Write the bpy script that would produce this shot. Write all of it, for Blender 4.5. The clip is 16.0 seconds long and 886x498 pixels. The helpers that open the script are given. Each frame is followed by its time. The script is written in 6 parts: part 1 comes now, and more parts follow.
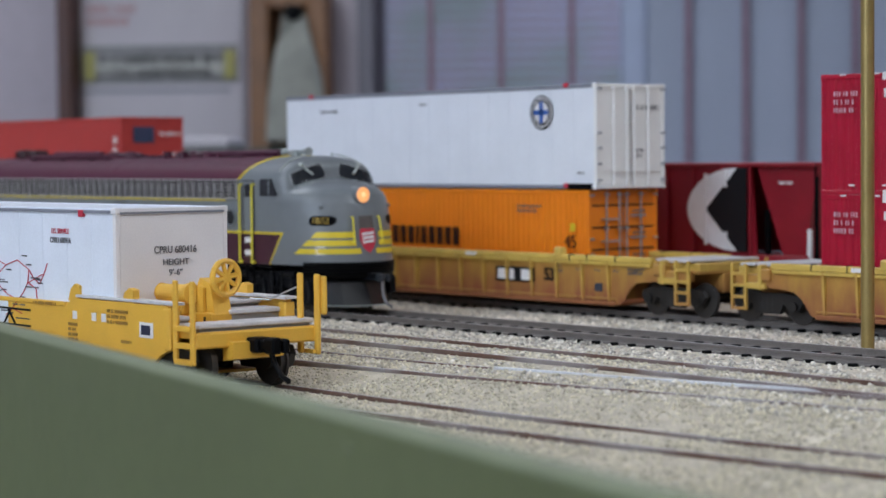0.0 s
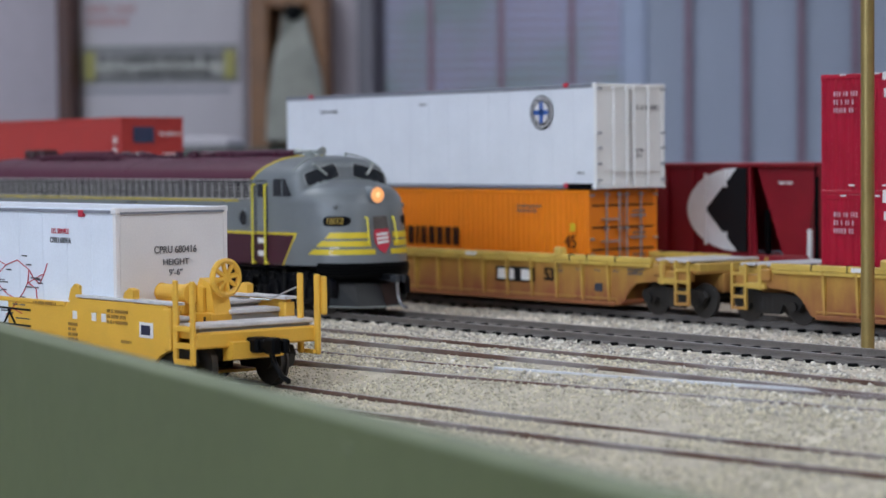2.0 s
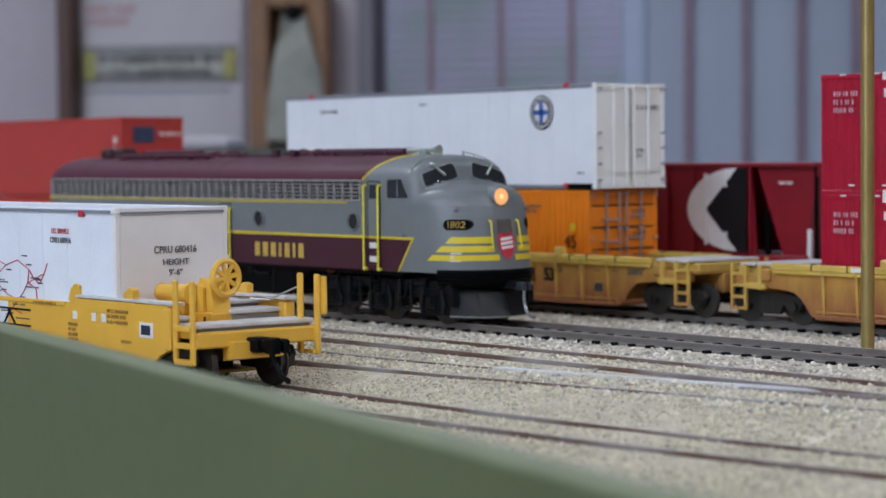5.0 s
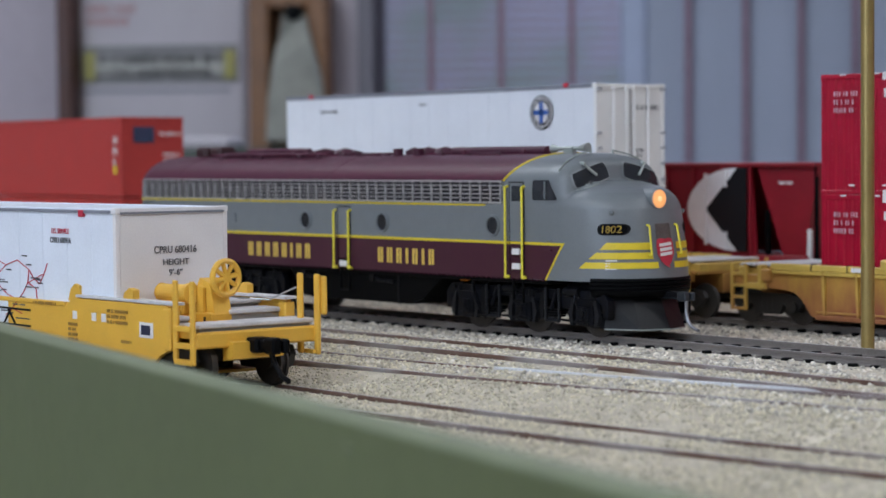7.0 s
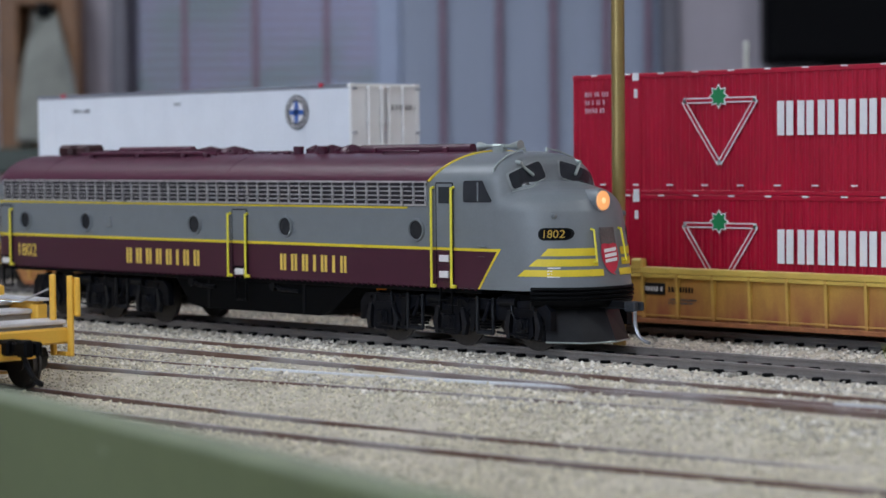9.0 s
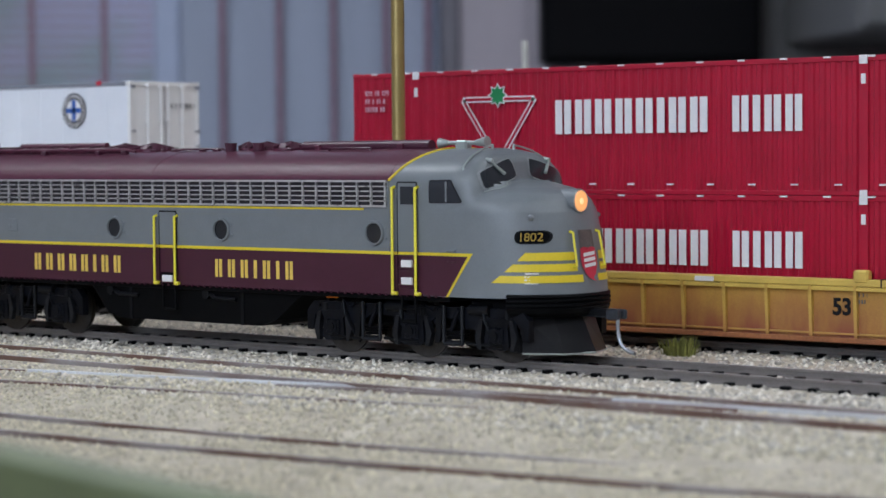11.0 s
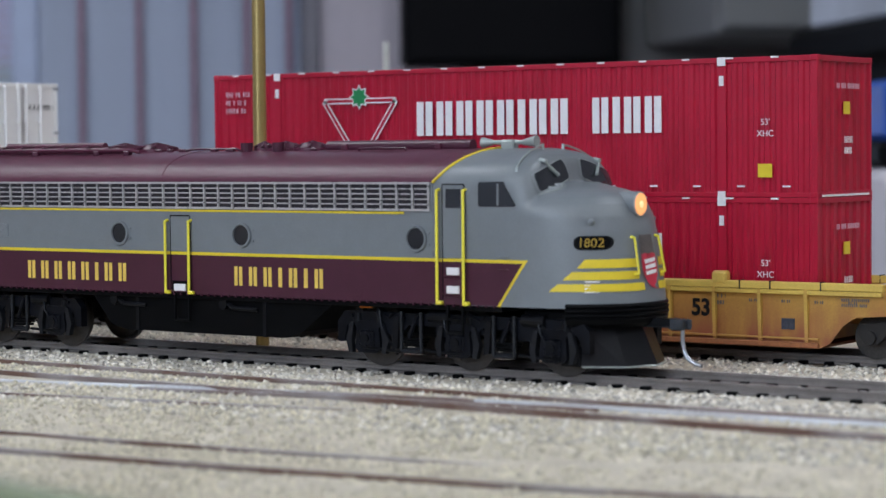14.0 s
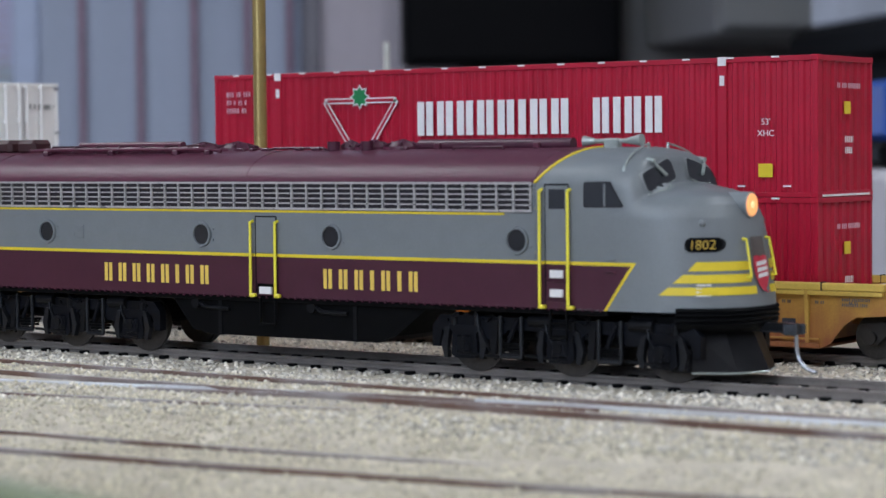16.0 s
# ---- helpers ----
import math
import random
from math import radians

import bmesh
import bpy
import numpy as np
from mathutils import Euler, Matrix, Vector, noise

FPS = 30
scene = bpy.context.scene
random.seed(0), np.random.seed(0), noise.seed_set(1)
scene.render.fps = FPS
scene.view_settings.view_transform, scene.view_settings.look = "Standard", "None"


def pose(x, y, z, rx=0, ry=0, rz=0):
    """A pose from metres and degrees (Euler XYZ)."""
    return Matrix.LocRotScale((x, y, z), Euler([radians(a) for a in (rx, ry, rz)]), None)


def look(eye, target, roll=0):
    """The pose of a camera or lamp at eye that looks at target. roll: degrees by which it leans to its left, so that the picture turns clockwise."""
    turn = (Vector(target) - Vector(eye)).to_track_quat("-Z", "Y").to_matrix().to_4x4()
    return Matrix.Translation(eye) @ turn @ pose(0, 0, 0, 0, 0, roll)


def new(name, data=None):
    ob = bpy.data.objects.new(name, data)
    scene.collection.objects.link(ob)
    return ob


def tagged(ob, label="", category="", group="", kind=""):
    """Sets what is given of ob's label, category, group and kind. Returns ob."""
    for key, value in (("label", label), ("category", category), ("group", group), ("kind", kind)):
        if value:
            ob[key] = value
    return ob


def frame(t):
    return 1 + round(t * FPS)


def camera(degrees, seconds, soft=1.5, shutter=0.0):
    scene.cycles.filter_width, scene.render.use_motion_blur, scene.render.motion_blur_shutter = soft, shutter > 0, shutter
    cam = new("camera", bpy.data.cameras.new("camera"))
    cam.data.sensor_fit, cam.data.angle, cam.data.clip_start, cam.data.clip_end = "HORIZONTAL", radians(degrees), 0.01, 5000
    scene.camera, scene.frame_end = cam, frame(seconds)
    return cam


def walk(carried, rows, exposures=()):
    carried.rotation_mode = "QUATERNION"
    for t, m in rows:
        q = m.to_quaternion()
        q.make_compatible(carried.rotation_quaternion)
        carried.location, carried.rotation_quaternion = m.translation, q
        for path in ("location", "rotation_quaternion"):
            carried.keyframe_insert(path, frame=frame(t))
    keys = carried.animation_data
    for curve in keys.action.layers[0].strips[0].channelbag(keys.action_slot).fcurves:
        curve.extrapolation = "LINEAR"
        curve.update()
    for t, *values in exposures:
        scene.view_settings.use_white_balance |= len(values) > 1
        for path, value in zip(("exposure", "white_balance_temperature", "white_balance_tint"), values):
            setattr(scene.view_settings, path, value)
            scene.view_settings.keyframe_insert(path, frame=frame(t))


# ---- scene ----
# An HO model railway (1:87) on a table-high layout, in a room. Rail top of the running track is z = 0.
cam = camera(22.99, 16.0, soft=1.5)
cam.data.dof.use_dof = True
cam.data.dof.focus_distance = 0.51
cam.data.dof.aperture_fstop = 29
EYE = (0.0, 0.0, 0.0456)


def aim(yaw, pitch, roll=-0.512):
    a, b = radians(yaw), radians(pitch)
    way = Vector((math.sin(a) * math.cos(b), math.cos(a) * math.cos(b), math.sin(b)))
    return look(EYE, Vector(EYE) + way, roll)


PAN = [(0, -51.262, -2.432), (7.2, -51.262, -2.432), (7.3, -51.247, -2.432), (7.4, -51.08, -2.434), (7.5, -50.653, -2.438),
       (7.6, -50.2, -2.444), (7.7, -49.65, -2.45), (7.8, -49.15, -2.456), (8, -48.344, -2.466), (8.5, -46.549, -2.479), (9, -44.844, -2.493),
       (9.5, -43.496, -2.52), (10, -42.067, -2.526), (10.2, -41.419, -2.535), (12.3, -36.515, -2.595), (12.5, -36.271, -2.588),
       (13, -35.763, -2.596), (13.5, -35.29, -2.601), (14, -35.45, -2.565), (14.5, -35.473, -2.562), (15, -35.491, -2.572), (16, -35.465, -2.57)]
walk(cam, [(t, aim(a, b)) for t, a, b in PAN], [(0, -0.06), (7.3, -0.07), (9, -0.14), (10.2, -0.14), (12.3, 0.1), (16, 0.1)])

# ---- light ----
world = bpy.data.worlds.new("world")
scene.world = world
world.use_nodes = True
wn = world.node_tree.nodes
sky = wn.new("ShaderNodeTexSky")
sky.sky_type, sky.sun_disc, sky.sun_elevation, sky.sun_rotation = "NISHITA", False, radians(40), radians(200)
wn["Background"].inputs[1].default_value = 0.1
world.node_tree.links.new(sky.outputs[0], wn["Background"].inputs[0])
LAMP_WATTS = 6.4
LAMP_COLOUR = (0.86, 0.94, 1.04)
WINDOW_WATTS = 2.5
SOUTH_FILL_WATTS = 30.0


# ---- materials ----
def rgb(*c):
    return (*c, 1.0)


def mat(name, colour, rough=0.5, metal=0.0, vary=0.12, scale=300.0, bump=0.0, fine=2500.0, coat=0.0, dirt=None, dirt_amount=0.0, random_piece=0.0, spec=0.5):
    """A surface with variation at two scales, fine relief and, where given, a second colour in patches."""
    m = bpy.data.materials.new(name)
    m.use_nodes = True
    nt = m.node_tree
    n, l = nt.nodes, nt.links
    b = n["Principled BSDF"]
    b.inputs["Roughness"].default_value, b.inputs["Metallic"].default_value = rough, metal
    b.inputs["Coat Weight"].default_value = coat
    b.inputs["Specular IOR Level"].default_value = spec
    tc = n.new("ShaderNodeTexCoord")
    big = n.new("ShaderNodeTexNoise")
    big.inputs["Scale"].default_value, big.inputs["Detail"].default_value = scale, 4
    small = n.new("ShaderNodeTexNoise")
    small.inputs["Scale"].default_value, small.inputs["Detail"].default_value = fine, 3
    l.new(tc.outputs["Object"], big.inputs["Vector"])
    l.new(tc.outputs["Object"], small.inputs["Vector"])
    mul = n.new("ShaderNodeMath")
    mul.operation = "ADD"
    l.new(big.outputs["Fac"], mul.inputs[0])
    l.new(small.outputs["Fac"], mul.inputs[1])
    rng = n.new("ShaderNodeMapRange")
    rng.inputs["From Min"].default_value, rng.inputs["From Max"].default_value = 0.7, 1.3
    rng.inputs["To Min"].default_value, rng.inputs["To Max"].default_value = 1 - vary, 1 + vary
    l.new(mul.outputs[0], rng.inputs["Value"])
    base = n.new("ShaderNodeMix")
    base.data_type, base.blend_type = "RGBA", "MULTIPLY"
    base.inputs[0].default_value = 1.0
    base.inputs[6].default_value = rgb(*colour)
    l.new(rng.outputs[0], base.inputs[7])
    out = base.outputs[2]
    if dirt:
        patch = n.new("ShaderNodeTexNoise")
        patch.inputs["Scale"].default_value, patch.inputs["Detail"].default_value = scale * 0.6, 6
        l.new(tc.outputs["Object"], patch.inputs["Vector"])
        ramp = n.new("ShaderNodeMapRange")
        ramp.inputs["From Min"].default_value, ramp.inputs["From Max"].default_value = 0.45, 0.7
        ramp.inputs["To Max"].default_value = dirt_amount
        l.new(patch.outputs["Fac"], ramp.inputs["Value"])
        mx = n.new("ShaderNodeMix")
        mx.data_type = "RGBA"
        l.new(ramp.outputs[0], mx.inputs[0])
        l.new(out, mx.inputs[6])
        mx.inputs[7].default_value = rgb(*dirt)
        out = mx.outputs[2]
    if random_piece:
        info = n.new("ShaderNodeNewGeometry") if random_piece < 0 else n.new("ShaderNodeObjectInfo")
        r2 = n.new("ShaderNodeMapRange")
        r2.inputs["To Min"].default_value, r2.inputs["To Max"].default_value = 1 - abs(random_piece), 1 + abs(random_piece)
        l.new(info.outputs["Random Per Island" if random_piece < 0 else "Random"], r2.inputs["Value"])
        m2 = n.new("ShaderNodeMix")
        m2.data_type, m2.blend_type = "RGBA", "MULTIPLY"
        m2.inputs[0].default_value = 1.0
        l.new(out, m2.inputs[6])
        l.new(r2.outputs[0], m2.inputs[7])
        out = m2.outputs[2]
    l.new(out, b.inputs["Base Color"])
    rr = n.new("ShaderNodeMapRange")
    rr.inputs["To Min"].default_value, rr.inputs["To Max"].default_value = max(0.02, rough - 0.08), min(1, rough + 0.08)
    l.new(big.outputs["Fac"], rr.inputs["Value"])
    l.new(rr.outputs[0], b.inputs["Roughness"])
    if bump:
        bp = n.new("ShaderNodeBump")
        bp.inputs["Strength"].default_value, bp.inputs["Distance"].default_value = bump, 0.0005
        l.new(small.outputs["Fac"], bp.inputs["Height"])
        l.new(bp.outputs[0], b.inputs["Normal"])
    return m


def glow(name, colour, strength):
    m = bpy.data.materials.new(name)
    m.use_nodes = True
    b = m.node_tree.nodes["Principled BSDF"]
    b.inputs["Base Color"].default_value = rgb(*colour)
    b.inputs["Emission Color"].default_value = rgb(*colour)
    b.inputs["Emission Strength"].default_value = strength
    return m


def glass(name, colour, rough=0.05, alpha_mix=0.35):
    """Model glazing: a dark, glossy, partly clear pane."""
    m = bpy.data.materials.new(name)
    m.use_nodes = True
    b = m.node_tree.nodes["Principled BSDF"]
    b.inputs["Base Color"].default_value = rgb(*colour)
    b.inputs["Roughness"].default_value = rough
    b.inputs["Transmission Weight"].default_value = alpha_mix
    b.inputs["IOR"].default_value = 1.45
    return m


GREY = mat("loco_grey_paint", (0.168, 0.185, 0.197), 0.38, vary=0.05, bump=0.05)
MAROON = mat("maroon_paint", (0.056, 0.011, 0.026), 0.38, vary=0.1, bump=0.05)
# Same maroon, made lighter for the roof: its sheen is put into the colour.
ROOF_SHEEN_MAROON = mat("roof_sheen_maroon", (0.086, 0.017, 0.037), 0.40, vary=0.12, bump=0.05)
YELLOW = mat("yellow_line_paint", (0.72, 0.55, 0.03), 0.45, vary=0.06)
LEMON = mat("lemon_handrail_paint", (0.78, 0.68, 0.05), 0.4, vary=0.06)
GOLD = mat("gold_lettering", (0.75, 0.52, 0.10), 0.45, vary=0.06)
BLACK = mat("black_plastic", (0.0024, 0.0026, 0.0032), 0.5, vary=0.25, bump=0.1, spec=0.07)
SOOT = mat("dark_grey_plastic", (0.0050, 0.0054, 0.0070), 0.42, vary=0.3, bump=0.1, spec=0.16)
STEEL = mat("bare_steel", (0.45, 0.46, 0.48), 0.3, metal=0.9, vary=0.15)
GRILLE = mat("etched_grille_metal", (0.58, 0.57, 0.56), 0.30, metal=0.6, vary=0.15)
GRILLE_BACK = mat("grille_backing", (0.012, 0.010, 0.014), 0.35, vary=0.2)
TRUCK_GREY = mat("blue_grey_truck_plastic", (0.0048, 0.0056, 0.0085), 0.34, vary=0.5, bump=0.1, spec=0.15)
HANGER = mat("worn_grey_hanger", (0.0095, 0.0105, 0.0135), 0.38, vary=0.5, scale=900, bump=0.1, spec=0.25)
PILOT_GREY = mat("satin_dark_grey_plastic", (0.017, 0.018, 0.021), 0.34, vary=0.2, bump=0.05)
SILVER = mat("silver_horn_paint", (0.36, 0.40, 0.38), 0.35, metal=0.4, vary=0.1)
PANE = glass("cab_glazing", (0.03, 0.034, 0.04), 0.06, 0.2)
PORT_PANE = glass("porthole_glazing", (0.020, 0.021, 0.024), 0.12, 0.1)
RED_BOX = mat("red_container_paint", (0.42, 0.002, 0.028), 0.42, vary=0.1, scale=120, bump=0.04, dirt=(0.31, 0.003, 0.020), dirt_amount=0.5)
ORANGE_RED = mat("faded_red_container_paint", (0.43, 0.036, 0.03), 0.5, vary=0.1, scale=120, bump=0.04)
ORANGE = mat("orange_container_paint", (0.86, 0.235, 0.006), 0.45, vary=0.07, scale=120, bump=0.04)
# One white in two tints: cool daylight on the sides, warmer light on the end.
WHITE_BOX = mat("cool_tinted_box_white", (0.78, 0.81, 0.86), 0.4, vary=0.04, scale=100, bump=0.04)
WHITE_END = mat("warm_tinted_door_white", (0.84, 0.835, 0.82), 0.45, vary=0.05, scale=100, bump=0.04)
RAIL_GREY = mat("container_rail_grey", (0.22, 0.23, 0.27), 0.4, vary=0.1)
WHITE_INK = mat("white_lettering", (0.78, 0.76, 0.76), 0.5, vary=0.05)
BLACK_INK = mat("black_lettering", (0.009, 0.009, 0.011), 0.5, vary=0.1, spec=0.2)
RED_INK = mat("red_lettering", (0.55, 0.03, 0.06), 0.5, vary=0.05)
GREY_INK = mat("small_grey_lettering", (0.11, 0.11, 0.12), 0.5, vary=0.1)
FAINT_INK = mat("faint_brown_lettering", (0.40, 0.235, 0.06), 0.5, vary=0.1)
PINK_INK = mat("worn_pinkish_lettering", (0.60, 0.34, 0.40), 0.5, vary=0.15)
BLUE_INK = mat("blue_lettering", (0.04, 0.13, 0.45), 0.5, vary=0.05)
GREEN_INK = mat("green_leaf_paint", (0.01, 0.22, 0.07), 0.5, vary=0.05)
CAR_YELLOW = mat("weathered_yellow_car_paint", (0.57, 0.345, 0.060), 0.5, vary=0.16, scale=130, bump=0.05, dirt=(0.47, 0.22, 0.050), dirt_amount=0.6)
CLEAN_YELLOW = mat("clean_yellow_car_paint", (0.80, 0.455, 0.060), 0.4, vary=0.06, scale=150, bump=0.04)
def add_rust(m, low, high, colour):
    """Rust that has spread up from the bottom seam of a wagon's side, in ragged tongues."""
    n, l = m.node_tree.nodes, m.node_tree.links
    b = n["Principled BSDF"]
    old = b.inputs["Base Color"].links[0].from_socket
    tc, sep, nz, mp = n.new("ShaderNodeTexCoord"), n.new("ShaderNodeSeparateXYZ"), n.new("ShaderNodeTexNoise"), n.new("ShaderNodeMapping")
    mp.inputs["Scale"].default_value = (1, 1, 0.3)
    nz.inputs["Scale"].default_value, nz.inputs["Detail"].default_value = 220, 5
    l.new(tc.outputs["Object"], mp.inputs["Vector"])
    l.new(mp.outputs[0], nz.inputs["Vector"])
    l.new(tc.outputs["Object"], sep.inputs[0])
    r1 = n.new("ShaderNodeMapRange")
    r1.inputs["From Min"].default_value, r1.inputs["From Max"].default_value = high, low
    l.new(sep.outputs[2], r1.inputs["Value"])
    ad = n.new("ShaderNodeMath")
    ad.operation = "MULTIPLY"
    l.new(r1.outputs[0], ad.inputs[0])
    r2 = n.new("ShaderNodeMapRange")
    r2.inputs["From Min"].default_value, r2.inputs["From Max"].default_value, r2.inputs["To Min"].default_value = 0.3, 0.6, 0.5
    l.new(nz.outputs["Fac"], r2.inputs["Value"])
    l.new(r2.outputs[0], ad.inputs[1])
    mx = n.new("ShaderNodeMix")
    mx.data_type = "RGBA"
    l.new(ad.outputs[0], mx.inputs[0])
    l.new(old, mx.inputs[6])
    mx.inputs[7].default_value = rgb(*colour)
    l.new(mx.outputs[2], b.inputs["Base Color"])


CHORD_YELLOW = mat("worn_yellow_chord_paint", (0.66, 0.46, 0.10), 0.45, vary=0.14, scale=160, bump=0.05, dirt=(0.5, 0.32, 0.08), dirt_amount=0.5)
RIB_YELLOW = mat("worn_yellow_rib_paint", (0.60, 0.40, 0.085), 0.5, vary=0.14, scale=160, bump=0.05, dirt=(0.46, 0.24, 0.06), dirt_amount=0.5)
add_rust(CAR_YELLOW, 0.004, 0.0200, (0.27, 0.075, 0.042))
add_rust(RIB_YELLOW, 0.000, 0.0105, (0.40, 0.15, 0.06))
RUST = mat("rust_wash", (0.30, 0.11, 0.04), 0.7, vary=0.25, scale=400, bump=0.1)
WALKWAY = mat("pale_grey_walkway", (0.62, 0.61, 0.62), 0.5, vary=0.12, scale=400, bump=0.15)
HOPPER_RED = mat("dark_red_hopper_paint", (0.23, 0.004, 0.014), 0.5, vary=0.15, scale=150, bump=0.05)
BRASS = mat("brass_tube", (0.34, 0.25, 0.09), 0.38, metal=0.55, vary=0.12, scale=150)
RAIL_SIDE = mat("painted_rail", (0.19, 0.172, 0.160), 0.45, metal=0.2, vary=0.2, scale=200, bump=0.1)
RAIL_BROWN = mat("rusty_rail", (0.15, 0.085, 0.065), 0.5, metal=0.1, vary=0.25, scale=60, bump=0.1, dirt=(0.42, 0.41, 0.42), dirt_amount=0.8)
NICKEL = mat("bare_nickel_rail", (0.70, 0.72, 0.75), 0.42, metal=0.25, vary=0.2, scale=50, dirt=(0.40, 0.36, 0.34), dirt_amount=0.5)
RAIL_TOP = mat("worn_rail_head", (0.52, 0.51, 0.52), 0.35, metal=0.6, vary=0.2, scale=120)
TIE = mat("dark_tie", (0.035, 0.030, 0.028), 0.65, vary=0.3, scale=500, bump=0.2, random_piece=0.3)
SAND = mat("beige_ground", (0.60, 0.54, 0.435), 0.9, vary=0.22, scale=160, bump=0.8, fine=1500, dirt=(0.44, 0.38, 0.29), dirt_amount=0.5)
STONE = mat("ballast_stone", (0.60, 0.56, 0.49), 0.8, vary=0.2, scale=300, bump=0.2, random_piece=-0.5)
FINE_STONE = mat("fine_beige_grit", (0.62, 0.57, 0.435), 0.85, vary=0.2, scale=300, bump=0.2, random_piece=-0.35)
FASCIA = mat("olive_green_board_paint", (0.100, 0.120, 0.052), 0.4, vary=0.08, scale=40, bump=0.1, fine=300)
FASCIA_EDGE = mat("pale_green_edge", (0.19, 0.215, 0.13), 0.5, vary=0.12, scale=80, bump=0.1)
WALL = mat("lavender_grey_wall_paint", (0.49, 0.445, 0.49), 0.7, vary=0.05, scale=4, bump=0.1, fine=60)
WALL_DARK = mat("grey_wall_paint", (0.15, 0.145, 0.14), 0.7, vary=0.06, scale=4, bump=0.1, fine=60)
CEILING = mat("white_ceiling_paint", (0.75, 0.75, 0.74), 0.8, vary=0.03, scale=4)
CARPET = mat("grey_carpet", (0.16, 0.15, 0.15), 0.95, vary=0.2, scale=20, bump=0.3, fine=400)
WOOD = mat("brown_wood", (0.24, 0.115, 0.048), 0.5, vary=0.25, scale=20, bump=0.1, fine=200)
DARK_WOOD = mat("dark_brown_wood", (0.085, 0.034, 0.024), 0.5, vary=0.25, scale=20, bump=0.1, fine=200)
PAPER = mat("white_paper", (0.56, 0.53, 0.56), 0.8, vary=0.04, scale=20)
CLOTH = mat("pale_green_cloth", (0.34, 0.345, 0.30), 0.9, vary=0.2, scale=40, bump=0.2, fine=400)
SLAT = mat("lilac_grey_slat", (0.37, 0.26, 0.33), 0.5, vary=0.08, scale=30)
SLAT_BLUE = mat("blue_grey_slat", (0.40, 0.45, 0.565), 0.5, vary=0.3, scale=6)
TAPE = mat("brown_ladder_tape", (0.29, 0.19, 0.25), 0.8, vary=0.2, scale=60)
SCREEN = mat("black_screen", (0.004, 0.004, 0.005), 0.6, vary=0.1, scale=10, spec=0.1)
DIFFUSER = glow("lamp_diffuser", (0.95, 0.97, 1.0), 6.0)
OUTSIDE = glow("daylight_outside", (0.40, 0.42, 0.58), 0.42)
on_, ol_ = OUTSIDE.node_tree.nodes, OUTSIDE.node_tree.links
otc, onz, orp = on_.new("ShaderNodeTexCoord"), on_.new("ShaderNodeTexNoise"), on_.new("ShaderNodeValToRGB")
onz.inputs["Scale"].default_value, onz.inputs["Detail"].default_value = 9.0, 2.0
orp.color_ramp.elements[0].position, orp.color_ramp.elements[0].color = 0.40, (0.28, 0.38, 0.37, 1)
orp.color_ramp.elements[1].position, orp.color_ramp.elements[1].color = 0.56, (0.42, 0.42, 0.58, 1)
ol_.new(otc.outputs["Object"], onz.inputs["Vector"])
ol_.new(onz.outputs["Fac"], orp.inputs[0])
ol_.new(orp.outputs[0], on_["Principled BSDF"].inputs["Emission Color"])
HEADLAMP = glow("warm_headlamp", (1.0, 0.44, 0.16), 0.62)
HEADCORE = glow("headlamp_bulb", (1.0, 0.58, 0.28), 0.95)


# ---- building helpers ----
def mesh_of(name, bm, material, smooth=False):
    me = bpy.data.meshes.new(name)
    bm.normal_update()
    bm.to_mesh(me)
    bm.free()
    for m in (material if isinstance(material, (list, tuple)) else [material]):
        me.materials.append(m)
    if smooth:
        for p in me.polygons:
            p.use_smooth = True
    return me


def part(name, bm, material, parent=None, label="", smooth=False, at=None):
    """Links a bmesh as one mesh object, under a thing or a part."""
    ob = new(name, mesh_of(name, bm, material, smooth))
    if parent:
        ob.parent = parent
    if at is not None:
        ob.matrix_basis = at
    if label:
        tagged(ob, label)
    return ob


def share(name, me, parent, at):
    ob = new(name, me)
    ob.parent = parent
    ob.matrix_basis = at
    return ob


def thing(name, at, label, category, group="", kind=""):
    ob = new(name)
    ob.empty_display_size = 0.01
    ob.matrix_basis = at
    return tagged(ob, label, category, group, kind)


def add_box(bm, x0, x1, y0, y1, z0, z1, bevel=0.0, mat_index=0):
    r = bmesh.ops.create_cube(bm, size=1.0, matrix=Matrix.Translation(((x0 + x1) / 2, (y0 + y1) / 2, (z0 + z1) / 2)) @ Matrix.Diagonal((abs(x1 - x0), abs(y1 - y0), abs(z1 - z0), 1)))
    vs = r["verts"]
    if mat_index:
        for f in {f for v in vs for f in v.link_faces}:
            f.material_index = mat_index
    if bevel:
        bmesh.ops.bevel(bm, geom=list({e for v in vs for e in v.link_edges}), offset=bevel, segments=1, affect="EDGES", profile=0.5)
    return bm


def box(x0, x1, y0, y1, z0, z1, bevel=0.0):
    return add_box(bmesh.new(), x0, x1, y0, y1, z0, z1, bevel)


def add_rod(bm, a, b, r, r2=None, seg=10):
    a, b = Vector(a), Vector(b)
    d = b - a
    m = Matrix.Translation((a + b) / 2) @ d.to_track_quat("Z", "Y").to_matrix().to_4x4()
    bmesh.ops.create_cone(bm, cap_ends=True, segments=seg, radius1=r, radius2=r if r2 is None else r2, depth=d.length, matrix=m)
    return bm


def rod(a, b, r, r2=None, seg=10):
    return add_rod(bmesh.new(), a, b, r, r2, seg)


